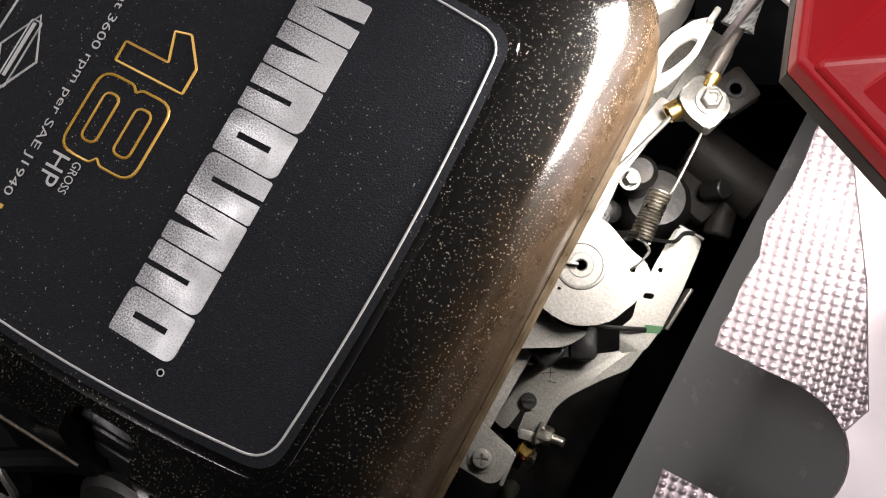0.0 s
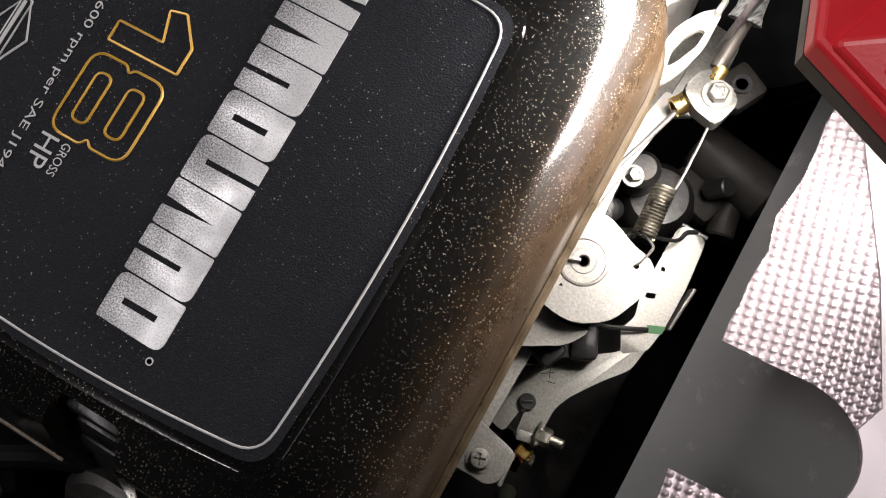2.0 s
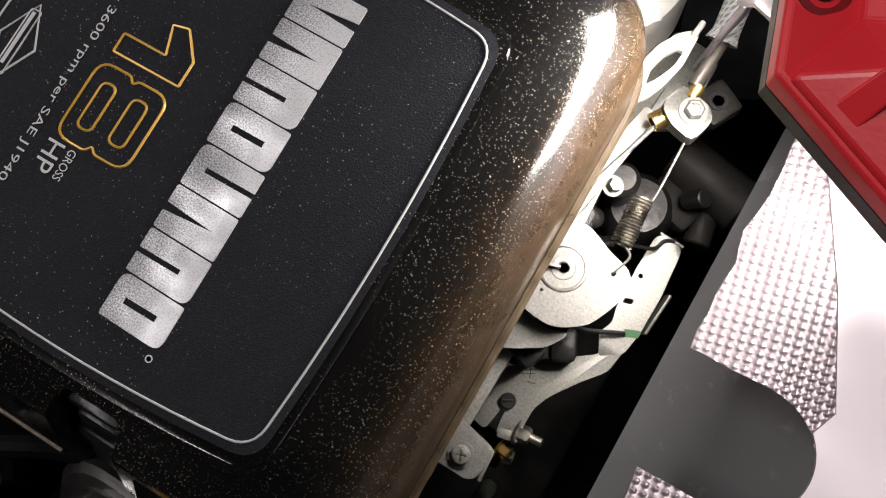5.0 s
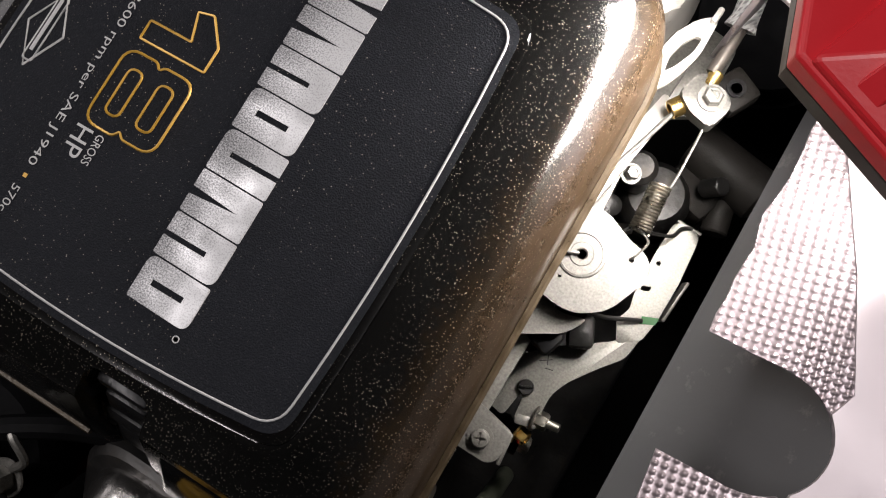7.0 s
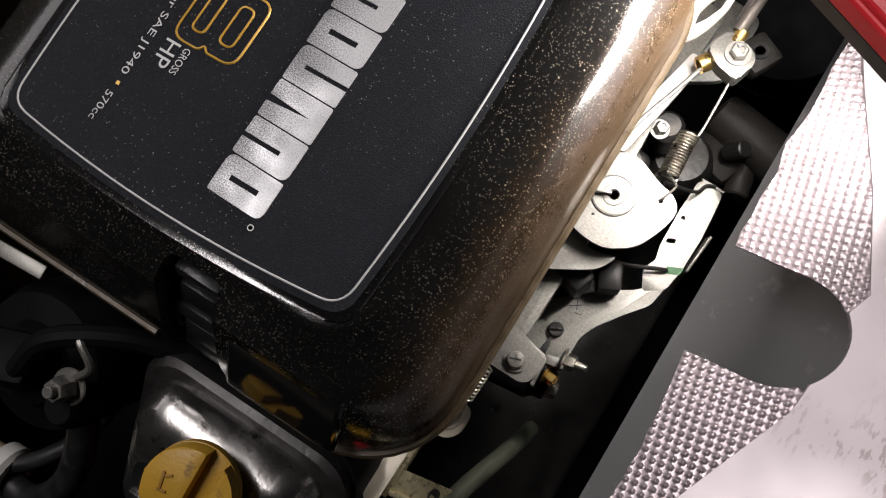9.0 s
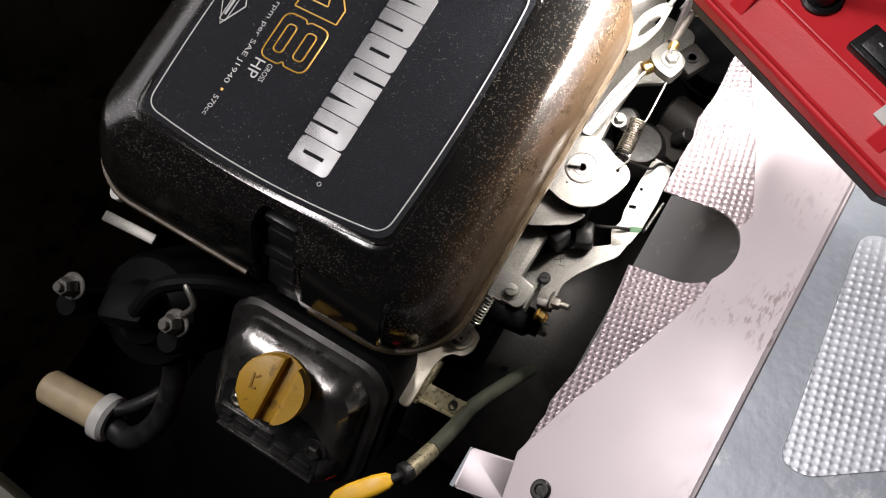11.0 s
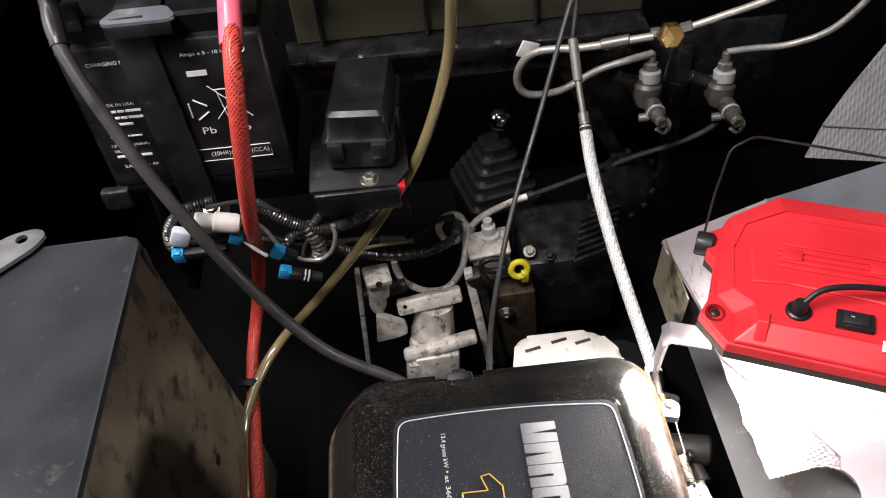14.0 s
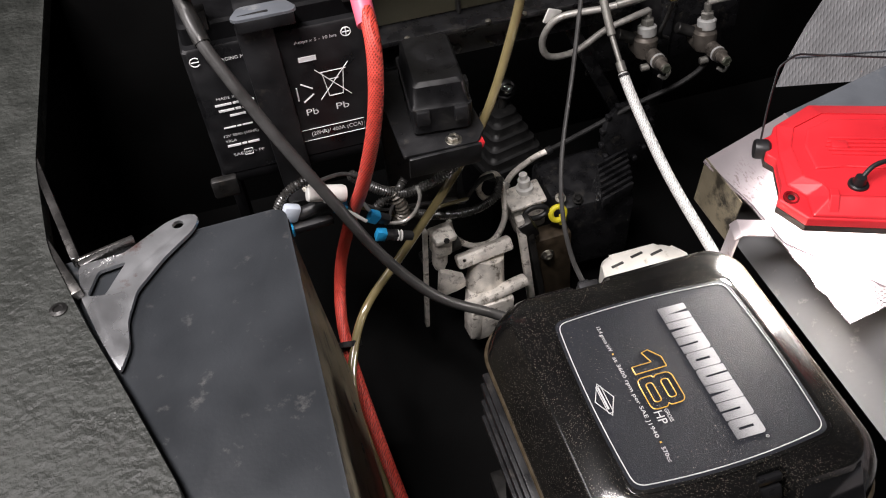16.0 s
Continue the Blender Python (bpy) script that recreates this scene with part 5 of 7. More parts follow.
def work_lamp():
    t = thing("work_lamp", "red plastic work lamp lying face down on the shield", "work lamp", (0.26, 0.14, 0.775))
    c0 = Vector((0.260, 0.139, 0.8120))
    ax, ay = Vector((0.900, -0.435, 0)).normalized(), Vector((0.435, 0.900, 0)).normalized()
    turn = math.degrees(math.atan2(ax.y, ax.x))

    def at(u, v, w=0.0):
        return c0 + ax * u + ay * v + Vector((0, 0, w + 0.055 * u))

    def tier(rows, bevel):
        """A solid through outlines in the lamp's own axes, one for each height."""
        bm = bmesh.new()
        rings = [[bm.verts.new(at(u, v, w)) for u, v in outline] for w, outline in rows]
        n = len(rings[0])
        bm.faces.new(rings[0][::-1])
        for a, b in zip(rings, rings[1:]):
            for k in range(n):
                bm.faces.new((a[k], a[(k + 1) % n], b[(k + 1) % n], b[k]))
        bm.faces.new(rings[-1])
        if bevel:
            bmesh.ops.bevel(bm, geom=list(bm.edges), offset=bevel, segments=2, affect="EDGES", profile=0.5)
        return bm

    base = [(-0.0915, -0.0630), (-0.0680, -0.0880), (0.0640, -0.0890), (0.0800, -0.0810), (0.0890, -0.0630), (0.0860, -0.0420), (0.0885, -0.0040), (0.0985, 0.0020), (0.0995, 0.0300), (0.0880, 0.0360),
            (0.0860, 0.0500), (0.0560, 0.0850), (-0.0470, 0.0850), (-0.0840, 0.0500), (-0.0880, 0.0360), (-0.0965, 0.0300), (-0.0960, 0.0040), (-0.0870, -0.0040), (-0.0860, -0.0420)]
    shrunk = [(u * 0.985, v * 0.985) for u, v in base]
    part("bezel", tier([(-0.0320, shrunk), (-0.0310, base), (-0.0240, base)], 0), BEZEL, t, "dark brown lamp frame", smooth=False)
    part("lens", tier([(-0.0332, [(u * 0.86, v * 0.88) for u, v in base]), (-0.0321, [(u * 0.86, v * 0.88) for u, v in base])], 0), LENS, t, "glowing lamp lens", smooth=False)
    part("housing", tier([(-0.0238, base), (-0.0150, base), (-0.0135, shrunk)], 0.0008), RED, t, smooth=False)
    low = [(-0.0640, -0.0865), (0.0620, -0.0870), (0.0640, -0.0640), (0.0820, -0.0440), (0.0870, 0.0000), (0.0850, 0.0480), (0.0550, 0.0835), (-0.0460, 0.0835), (-0.0830, 0.0480), (-0.0850, 0.0000), (-0.0820, -0.0440), (-0.0660, -0.0600)]
    high = [(-0.0480, -0.0700), (0.0480, -0.0700), (0.0530, -0.0540), (0.0700, -0.0430), (0.0780, 0.0000), (0.0750, 0.0300), (0.0470, 0.0540), (-0.0400, 0.0540), (-0.0700, 0.0300), (-0.0760, 0.0000), (-0.0700, -0.0430), (-0.0530, -0.0540)]
    part("back_shell", tier([(-0.0150, low), (-0.0110, low), (0.0, high), (0.0004, high)], 0.0012), RED, t, smooth=False)
    field = [(-0.0580, -0.0340), (-0.0300, -0.0300), (0.0330, -0.0330), (0.0560, -0.0380), (0.0660, 0.0020), (0.0620, 0.0260), (0.0400, 0.0440), (-0.0340, 0.0440), (-0.0580, 0.0260), (-0.0640, 0.0000)]
    part("raised_field", tier([(-0.0010, field), (0.0016, field), (0.0026, [(u * 0.965, v * 0.955) for u, v in field])], 0.0005), RED, t, smooth=False)
    for i in range(5):
        part("cooling_rib", box(at(0.002, -0.0130 + i * 0.0060, 0.0030), (0.094 - 0.004 * abs(i - 2), 0.0030, 0.0034), 0.001, (0, -3, turn)), RED, t)
    for u in (-0.032, 0.032):
        part("boss", box(at(u, -0.001, 0.0036), (0.016, 0.012, 0.0056), 0.002, (0, -3, turn)), RED, t)
    for u in (-0.046, 0.046):
        part("gusset", tier([(-0.0130, [(u - 0.005, -0.0870), (u + 0.005, -0.0870), (u + 0.005, -0.066), (u - 0.005, -0.066)]), (0.0030, [(u - 0.004, -0.0730), (u + 0.004, -0.0730), (u + 0.004, -0.064), (u - 0.004, -0.064)])], 0.0008), RED, t, smooth=False)
    part("socket", lathe(at(-0.0228, -0.0550, 0.0), (0, 0, 1), [(0.0095, 0), (0.0095, 0.0025), (0.0080, 0.0035), (0.0065, 0.0030), (0.0050, 0.0110), (0, 0.0120)], 22), BLACK, t, "round black power socket")
    sw = part("switch", box(at(0.0160, -0.0560, 0.0020), (0.026, 0.016, 0.006), 0.001, (0, -3, turn)), BLACK, t, "black rocker switch")
    part("rocker", box(at(0.0160, -0.0560, 0.0052), (0.018, 0.011, 0.004), 0.001, (8, -3, turn)), BLACK, sw)
    part("switch_mark", box(at(0.0130, -0.0560, 0.0076), (0.0024, 0.0007, 0.0004), 0, (8, 0, turn)), WHITE_INK, sw)
    part("cord", tube([at(-0.0228, -0.0550, 0.0080), at(-0.0100, -0.0440, 0.0170), at(0.0150, -0.0350, 0.0180), at(0.0500, -0.0250, 0.0120), at(0.0850, -0.0080, 0.0030), at(0.1060, 0.0080, -0.0120), at(0.1400, 0.0200, -0.0200), at(0.20, 0.050, -0.026)], 0.0024, 10), BLACK, t, "thin black cord")
    for u, v in ((-0.0800, -0.0610), (0.0740, -0.0660)):
        part("screw_pocket", lathe(at(u, v, -0.0140), (0.1, -0.15, 1), [(0.0080, 0), (0.0080, 0.0022), (0.0060, 0.0024), (0.0050, 0.0006), (0, 0.0006)], 20), RED_SHADE, t, "recessed screw hole")
        part("lug_screw", lathe(at(u, v, -0.0138), (0.1, -0.15, 1), [(0.0036, 0), (0.0036, 0.0018), (0.0020, 0.0028), (0, 0.0028)], 14), DARK_IRON, t)
    part("tape_patch", box(at(0.0410, -0.0720, -0.0002), (0.012, 0.009, 0.0012), 0.0004, (14, 0, turn)), WHITE_PLASTIC, t, "small white sticker")
    for u, d in ((-0.0960, -1), (0.0990, 1)):
        part("knob", lathe(at(u, 0.0180, -0.0190), ax * d, [(0.008, -0.006), (0.0105, -0.003), (0.0105, 0.008), (0.0095, 0.0100), (0, 0.0100)], 22), BLACK, t, "black clamp knob")
    handle = [at(-0.1010, 0.0180, -0.0190), at(-0.1000, 0.0350, 0.0250), at(-0.0960, 0.0520, 0.0600), at(-0.0800, 0.0620, 0.0680), at(0.0850, 0.0620, 0.0600), at(0.1050, 0.0520, 0.0520), at(0.1060, 0.0350, 0.0200), at(0.1060, 0.0180, -0.0190)]
    part("bail_handle", sweep([Vector(p) for p in rounded_path(handle, 0.006)], 0.0011, 8), BLACK, t, "thin black wire handle")


def rounded_path(points, r, seg=4):
    pts = [Vector(p) for p in points]
    out = [pts[0]]
    for p0, p, p1 in zip(pts, pts[1:], pts[2:]):
        s, e = p + (p0 - p).normalized() * r, p + (p1 - p).normalized() * r
        for k in range(seg + 1):
            t = k / seg
            out.append(s * (1 - t) ** 2 + p * 2 * t * (1 - t) + e * t * t)
    return out + [pts[-1]]


work_lamp()


# ---- battery corner ----
def battery():
    t = thing("battery", "black battery with white printed front", "battery", (-0.28, 0.45, 0.757))
    part("case", loft([(0.757, -0.371, 0.392, -0.186, 0.515, 0.006), (0.915, -0.372, 0.391, -0.185, 0.516, 0.006), (0.918, -0.370, 0.393, -0.187, 0.514, 0.006)], 4), BATTERY, t)
    part("lid", loft([(0.918, -0.369, 0.402, -0.188, 0.512, 0.006), (0.936, -0.369, 0.402, -0.188, 0.512, 0.006), (0.939, -0.366, 0.405, -0.191, 0.509, 0.006)], 4), ENGINE_BLACK, t)
    for x in (-0.348, -0.196):
        part("terminal", box((x, 0.404, 0.944), (0.020, 0.016, 0.022), 0.002), DARK_IRON, t)
        part("terminal_bolt", hex_bolt((x - 0.004, 0.396, 0.990 if x < -0.3 else 1.000), (0, -0.35, 1), 0.012, 0.008), BOLT, t, "bright terminal bolt")
    Y = 0.3905
    R, U = (1, 0, 0), (0, 0, 1)

    def say(s, x, z, h, w):
        letters(s, (x, Y, z), R, U, h, w, BAT_INK, t, lift=0.0006)

    def bar(x, z, w, h):
        cuts = (0.0, 0.44, 0.62, 1.0) if w > 0.03 else (0.0, 1.0)
        for a, b in zip(cuts, cuts[1:]):
            part("print_bar", box((x + w * (a + b) / 2, Y - 0.0002, z + h / 2), (w * (b - a) - 0.0014, 0.0008, h * 0.75)), BAT_INK, t)

    say("CHARGING MET", -0.347, 0.9005, 0.0040, 0.040)
    say("Amps x 5 - 10 hrs", -0.262, 0.9020, 0.0038, 0.044)
    bar(-0.262, 0.8790, 0.020, 0.0075)
    say("MADE IN USA", -0.352, 0.8560, 0.0034, 0.033)
    bar(-0.356, 0.8480, 0.042, 0.0032)
    bar(-0.354, 0.8405, 0.040, 0.0032)
    bar(-0.344, 0.8330, 0.018, 0.0032)
    bar(-0.354, 0.8190, 0.032, 0.0020)
    say("12V 30Ah (10HR)", -0.356, 0.8080, 0.0034, 0.037)
    say("VRLA", -0.356, 0.8010, 0.0034, 0.012)
    bar(-0.356, 0.7940, 0.036, 0.0032)
    say("SAE", -0.352, 0.7810, 0.0040, 0.011)
    say("PP", -0.338, 0.7812, 0.0034, 0.006)
    say("> PP", -0.329, 0.7810, 0.0038, 0.011)
    part("print_frame", frame_line(-0.3395, 0.7795, -0.3305, 0.7870, Y), BAT_INK, t)
    say("Pb", -0.264, 0.8130, 0.0085, 0.013)
    say("Pb", -0.231, 0.8130, 0.0085, 0.014)
    say("(20HR)/ 400A (CCA)", -0.2635, 0.7850, 0.0052, 0.058)
    part("print_frame", frame_line(-0.285, 0.7785, -0.2035, 0.7935, Y), BAT_INK, t)
    # crossed bin, recycling arrows, polarity marks
    bin_lines = [((-0.240, 0.862), (-0.236, 0.832)), ((-0.217, 0.862), (-0.221, 0.832)), ((-0.243, 0.863), (-0.214, 0.863)), ((-0.236, 0.832), (-0.221, 0.832)), ((-0.247, 0.868), (-0.212, 0.829)), ((-0.211, 0.870), (-0.246, 0.829)), ((-0.234, 0.853), (-0.223, 0.853))]
    part("bin_mark", join(*[sweep([Vector((a[0], Y, a[1])), Vector((b[0], Y, b[1]))], 0.0005, 5) for a, b in bin_lines]), BAT_INK, t)
    part("arrow_mark", join(*[sweep([Vector((-0.262 + 0.010 * math.cos(a), Y, 0.842 + 0.012 * math.sin(a))), Vector((-0.262 + 0.010 * math.cos(a + 1.5), Y, 0.842 + 0.012 * math.sin(a + 1.5)))], 0.0009, 5) for a in (0.3, 2.4, 4.5)]), BAT_INK, t)
    part("funnel_mark", slab([(-0.325, 0.892), (-0.309, 0.892), (-0.313, 0.883), (-0.321, 0.883)], -0.0004, 0.0004), mat("blue_ink", (0.35, 0.45, 0.62), 0.5), t)
    f = t.children[-1]
    f.data.transform(Matrix(((1, 0, 0, 0), (0, 0, 1, Y), (0, 1, 0, 0), (0, 0, 0, 1))))
    for x, plus in ((-0.361, False), (-0.208, True)):
        c = [Vector((x + 0.0050 * math.cos(a * 0.35), Y, 0.905 + 0.0050 * math.sin(a * 0.35))) for a in range(2 if not plus else 0, 17 if not plus else 19)]
        bm = sweep(c, 0.0006, 5)
        bm = join(bm, sweep([Vector((x - 0.004, Y, 0.905)), Vector((x + 0.004, Y, 0.905))], 0.0006, 5))
        if plus:
            bm = join(bm, sweep([Vector((x, Y, 0.901)), Vector((x, Y, 0.909))], 0.0006, 5))
        part("polarity_mark", bm, BAT_INK, t)
    s = thing("battery_strap", "flat black hold-down strap over the battery", "strap", (-0.29, 0.385, 0.72))
    part("front_band", box((-0.2935, 0.3860, 0.832), (0.036, 0.004, 0.232), 0.0015, (0, -2, 0)), BLACK, s)
    part("top_band", slab(rounded([(-0.312, 0.392), (-0.270, 0.392), (-0.270, 0.52), (-0.312, 0.52)], 0.003), 0.9400, 0.9435, 0.001), BATTERY, s)
    part("front_lip", slab(rounded([(-0.318, 0.384), (-0.312, 0.378), (-0.258, 0.378), (-0.252, 0.384), (-0.262, 0.402), (-0.308, 0.402)], 0.003), 0.9440, 0.9475, 0.001), SHEET_GREY, s, "grey front lip")
    part("lip_face", box((-0.2850, 0.3785, 0.9390), (0.058, 0.004, 0.012), 0.0015, (-10, 0, 0)), BATTERY, s)
    part("foot_bolt", hex_bolt((-0.280, 0.380, 0.722), (0, -0.4, 1), 0.011, 0.006), BOLT, s)
    part("foot", box((-0.284, 0.374, 0.718), (0.046, 0.026, 0.004), 0.001), BLACK, s)
    tr = thing("battery_tray", "black steel tray under the battery", "tray", (-0.28, 0.45, 0.74))
    part("shelf", box((-0.279, 0.457, 0.749), (0.186, 0.130, 0.014), 0.003), ENGINE_BLACK, tr)
    part("lip", box((-0.37, 0.383, 0.748), (0.030, 0.012, 0.026), 0.004), DARK_IRON, tr)
    part("stay", box((-0.365, 0.48, 0.63), (0.014, 0.05, 0.23), 0.003), ENGINE_BLACK, tr)


def frame_line(x0, z0, x1, z1, y):
    pts = [Vector((x0, y, z0)), Vector((x1, y, z0)), Vector((x1, y, z1)), Vector((x0, y, z1)), Vector((x0, y, z0)), Vector((x1, y, z0))]
    return sweep(pts, 0.00045, 5)


battery()


def fuse_box():
    t = thing("fuse_box", "black lidded fuse box bolted to a black bracket", "fuse box", (-0.11, 0.43, 0.75))
    tilt = Matrix.Translation((-0.110, 0.435, 0.770)) @ pose(0, 0, 0, -3, 0, -6)
    part("base", moved(loft([(-0.012, -0.034, -0.058, 0.034, 0.062, 0.006), (0.020, -0.036, -0.060, 0.036, 0.064, 0.006)], 4), tilt), BLACK, t)
    part("lid", moved(loft([(0.020, -0.034, -0.058, 0.034, 0.061, 0.006), (0.024, -0.032, -0.055, 0.032, 0.059, 0.006), (0.044, -0.030, -0.050, 0.030, 0.057, 0.006), (0.048, -0.027, -0.045, 0.027, 0.054, 0.006)], 4), tilt), BATTERY, t)
    part("lid_mark", moved(box((0, 0.005, 0.0482), (0.010, 0.014, 0.0012), 0.0004), tilt), BATTERY, t)
    for x in (-0.022, 0.022):
        part("catch", moved(box((x, -0.062, 0.012), (0.016, 0.008, 0.018), 0.002), tilt), BLACK, t)
    part("side_catch", moved(box((0.037, -0.01, 0.014), (0.006, 0.016, 0.018), 0.002), tilt), BLACK, t)
    b = thing("fuse_bracket", "black angled steel bracket under the fuse box", "bracket", (-0.12, 0.40, 0.73))
    part("shelf", slab(rounded([(-0.170, 0.352), (-0.082, 0.350), (-0.068, 0.372), (-0.070, 0.52), (-0.170, 0.52)], 0.004), 0.7520, 0.7560, 0.001), BLACK, b)
    part("apron", box((-0.122, 0.351, 0.738), (0.086, 0.004, 0.034), 0.001, (12, 0, 0)), BLACK, b)
    part("bolt", hex_bolt((-0.108, 0.362, 0.756), (0, 0, 1), 0.012, 0.006), BOLT, b)
    part("stay", box((-0.12, 0.50, 0.62), (0.10, 0.012, 0.27), 0.003), DARK_IRON, b)


fuse_box()
solo("loom_clip", box((-0.0800, 0.3620, 0.7480), (0.012, 0.022, 0.010), 0.002, (0, 20, 0)), RED, "small red plastic clip on the fuse box bracket", "clip")


def cables():
    g = "battery cables"
    b = thing("negative_cable", "thick black battery cable sagging across the engine", "cable", (-0.35, 0.38, 0.96), group=g)
    part("jacket", tube([(-0.356, 0.400, 0.972), (-0.347, 0.359, 0.945), (-0.307, 0.310, 0.869), (-0.263, 0.276, 0.786), (-0.221, 0.262, 0.699), (-0.169, 0.244, 0.631), (-0.102, 0.228, 0.589), (-0.050, 0.190, 0.575), (-0.03, 0.150, 0.57)], 0.0062, 14), BLACK_CABLE, b)
    part("boot", tube([(-0.357, 0.404, 0.975), (-0.353, 0.385, 0.962), (-0.346, 0.358, 0.943)], 0.0080, 16), DARK_IRON, b, "crimped grey cable end")
    part("lug", box((-0.350, 0.392, 0.985), (0.018, 0.032, 0.004), 0.001, (-20, 0, 0)), DARK_IRON, b)
    r = thing("positive_cable", "red braided battery cable with pink shrink sleeve", "cable", (-0.20, 0.36, 0.98), group=g)
    part("braid", tube([(-0.195, 0.350, 0.972), (-0.196, 0.300, 0.940), (-0.206, 0.289, 0.867), (-0.225, 0.315, 0.765), (-0.244, 0.365, 0.661), (-0.266, 0.380, 0.567), (-0.281, 0.325, 0.512), (-0.276, 0.209, 0.480), (-0.262, 0.066, 0.455), (-0.245, -0.073, 0.43)], 0.0077, 16, steps=14), RED_CABLE, r)
    part("shrink", tube([(-0.195, 0.384, 0.990), (-0.1955, 0.352, 0.974), (-0.196, 0.318, 0.952)], 0.0098, 16), PINK, r, "pink shrink sleeve")
    part("lug", box((-0.193, 0.382, 0.996), (0.016, 0.030, 0.005), 0.001, (-25, 0, 0)), ZINC, r)
    y = thing("fuel_tube", "yellowed clear fuel tube", "tube", (-0.05, 0.42, 0.8))
    part("tube", tube([(-0.005, 0.370, 1.03), (-0.012, 0.385, 0.949), (-0.020, 0.409, 0.851), (-0.056, 0.401, 0.749), (-0.109, 0.387, 0.670), (-0.182, 0.368, 0.586), (-0.243, 0.337, 0.538), (-0.273, 0.290, 0.520), (-0.290, 0.230, 0.495), (-0.280, 0.12, 0.455), (-0.265, -0.05, 0.43)], 0.0058, 12), CLEAR_TUBE, y)
    solo("cable_tie", lathe((-0.279, 0.300, 0.515), (0.1, 0.8, 0.6), [(0.0150, -0.004), (0.0165, -0.003), (0.0165, 0.003), (0.0150, 0.004)], 20), BLACK, "black rubber tie round the red cable and tube", "cable tie")
    k = thing("throttle_cable", "thin black control cable to the cover", "cable", (0.04, 0.38, 0.72))
    part("jacket", tube([(0.165, 0.60, 0.87), (0.130, 0.550, 0.812), (0.085, 0.467, 0.736), (0.044, 0.394, 0.665), (0.018, 0.325, 0.632), (-0.001, 0.249, 0.632), (-0.012, 0.178, 0.650), (-0.016, 0.150, 0.645)], 0.0030, 10), BLACK_CABLE, k)
    w = thing("choke_cable", "white braided control cable with metal end sleeves", "cable", (0.13, 0.3, 0.7))
    part("braid", tube([(0.1205, 0.400, 0.763), (0.120, 0.347, 0.740), (0.130, 0.273, 0.695), (0.1445, 0.168, 0.652)], 0.0064, 14), WHITE_HOSE, w)
    part("sleeve", rod((0.1205, 0.398, 0.7625), (0.1180, 0.435, 0.797), 0.0034, 14), ZINC, w)
    part("crimp", rod((0.1203, 0.401, 0.7655), (0.1196, 0.411, 0.7745), 0.0056, 14), ZINC, w)
    part("band", rod((0.1206, 0.396, 0.7607), (0.1204, 0.3995, 0.764), 0.0070, 16), BLACK, w)
    part("upper_sleeve", rod((0.1180, 0.435, 0.797), (0.1160, 0.463, 0.831), 0.0052, 14), ZINC_DULL, w)
    part("jacket", tube([(0.1160, 0.463, 0.831), (0.126, 0.490, 0.875), (0.140, 0.51, 0.96)], 0.0030, 10), RUBBER, w)
    part("end_sleeve", tube([(0.1445, 0.184, 0.654), (0.1450, 0.165, 0.650), (0.1435, 0.1405, 0.646)], 0.0034, 12), VALVE_BODY, w)
    part("frayed_end", lathe((0.1442, 0.172, 0.6535), (0.05, -0.93, -0.36), [(0.0062, 0), (0.0066, 0.004), (0.0080, 0.0085), (0.0066, 0.0075), (0.0045, 0.003)], 16), WHITE_HOSE, w, "flared frayed sleeve end")


cables()


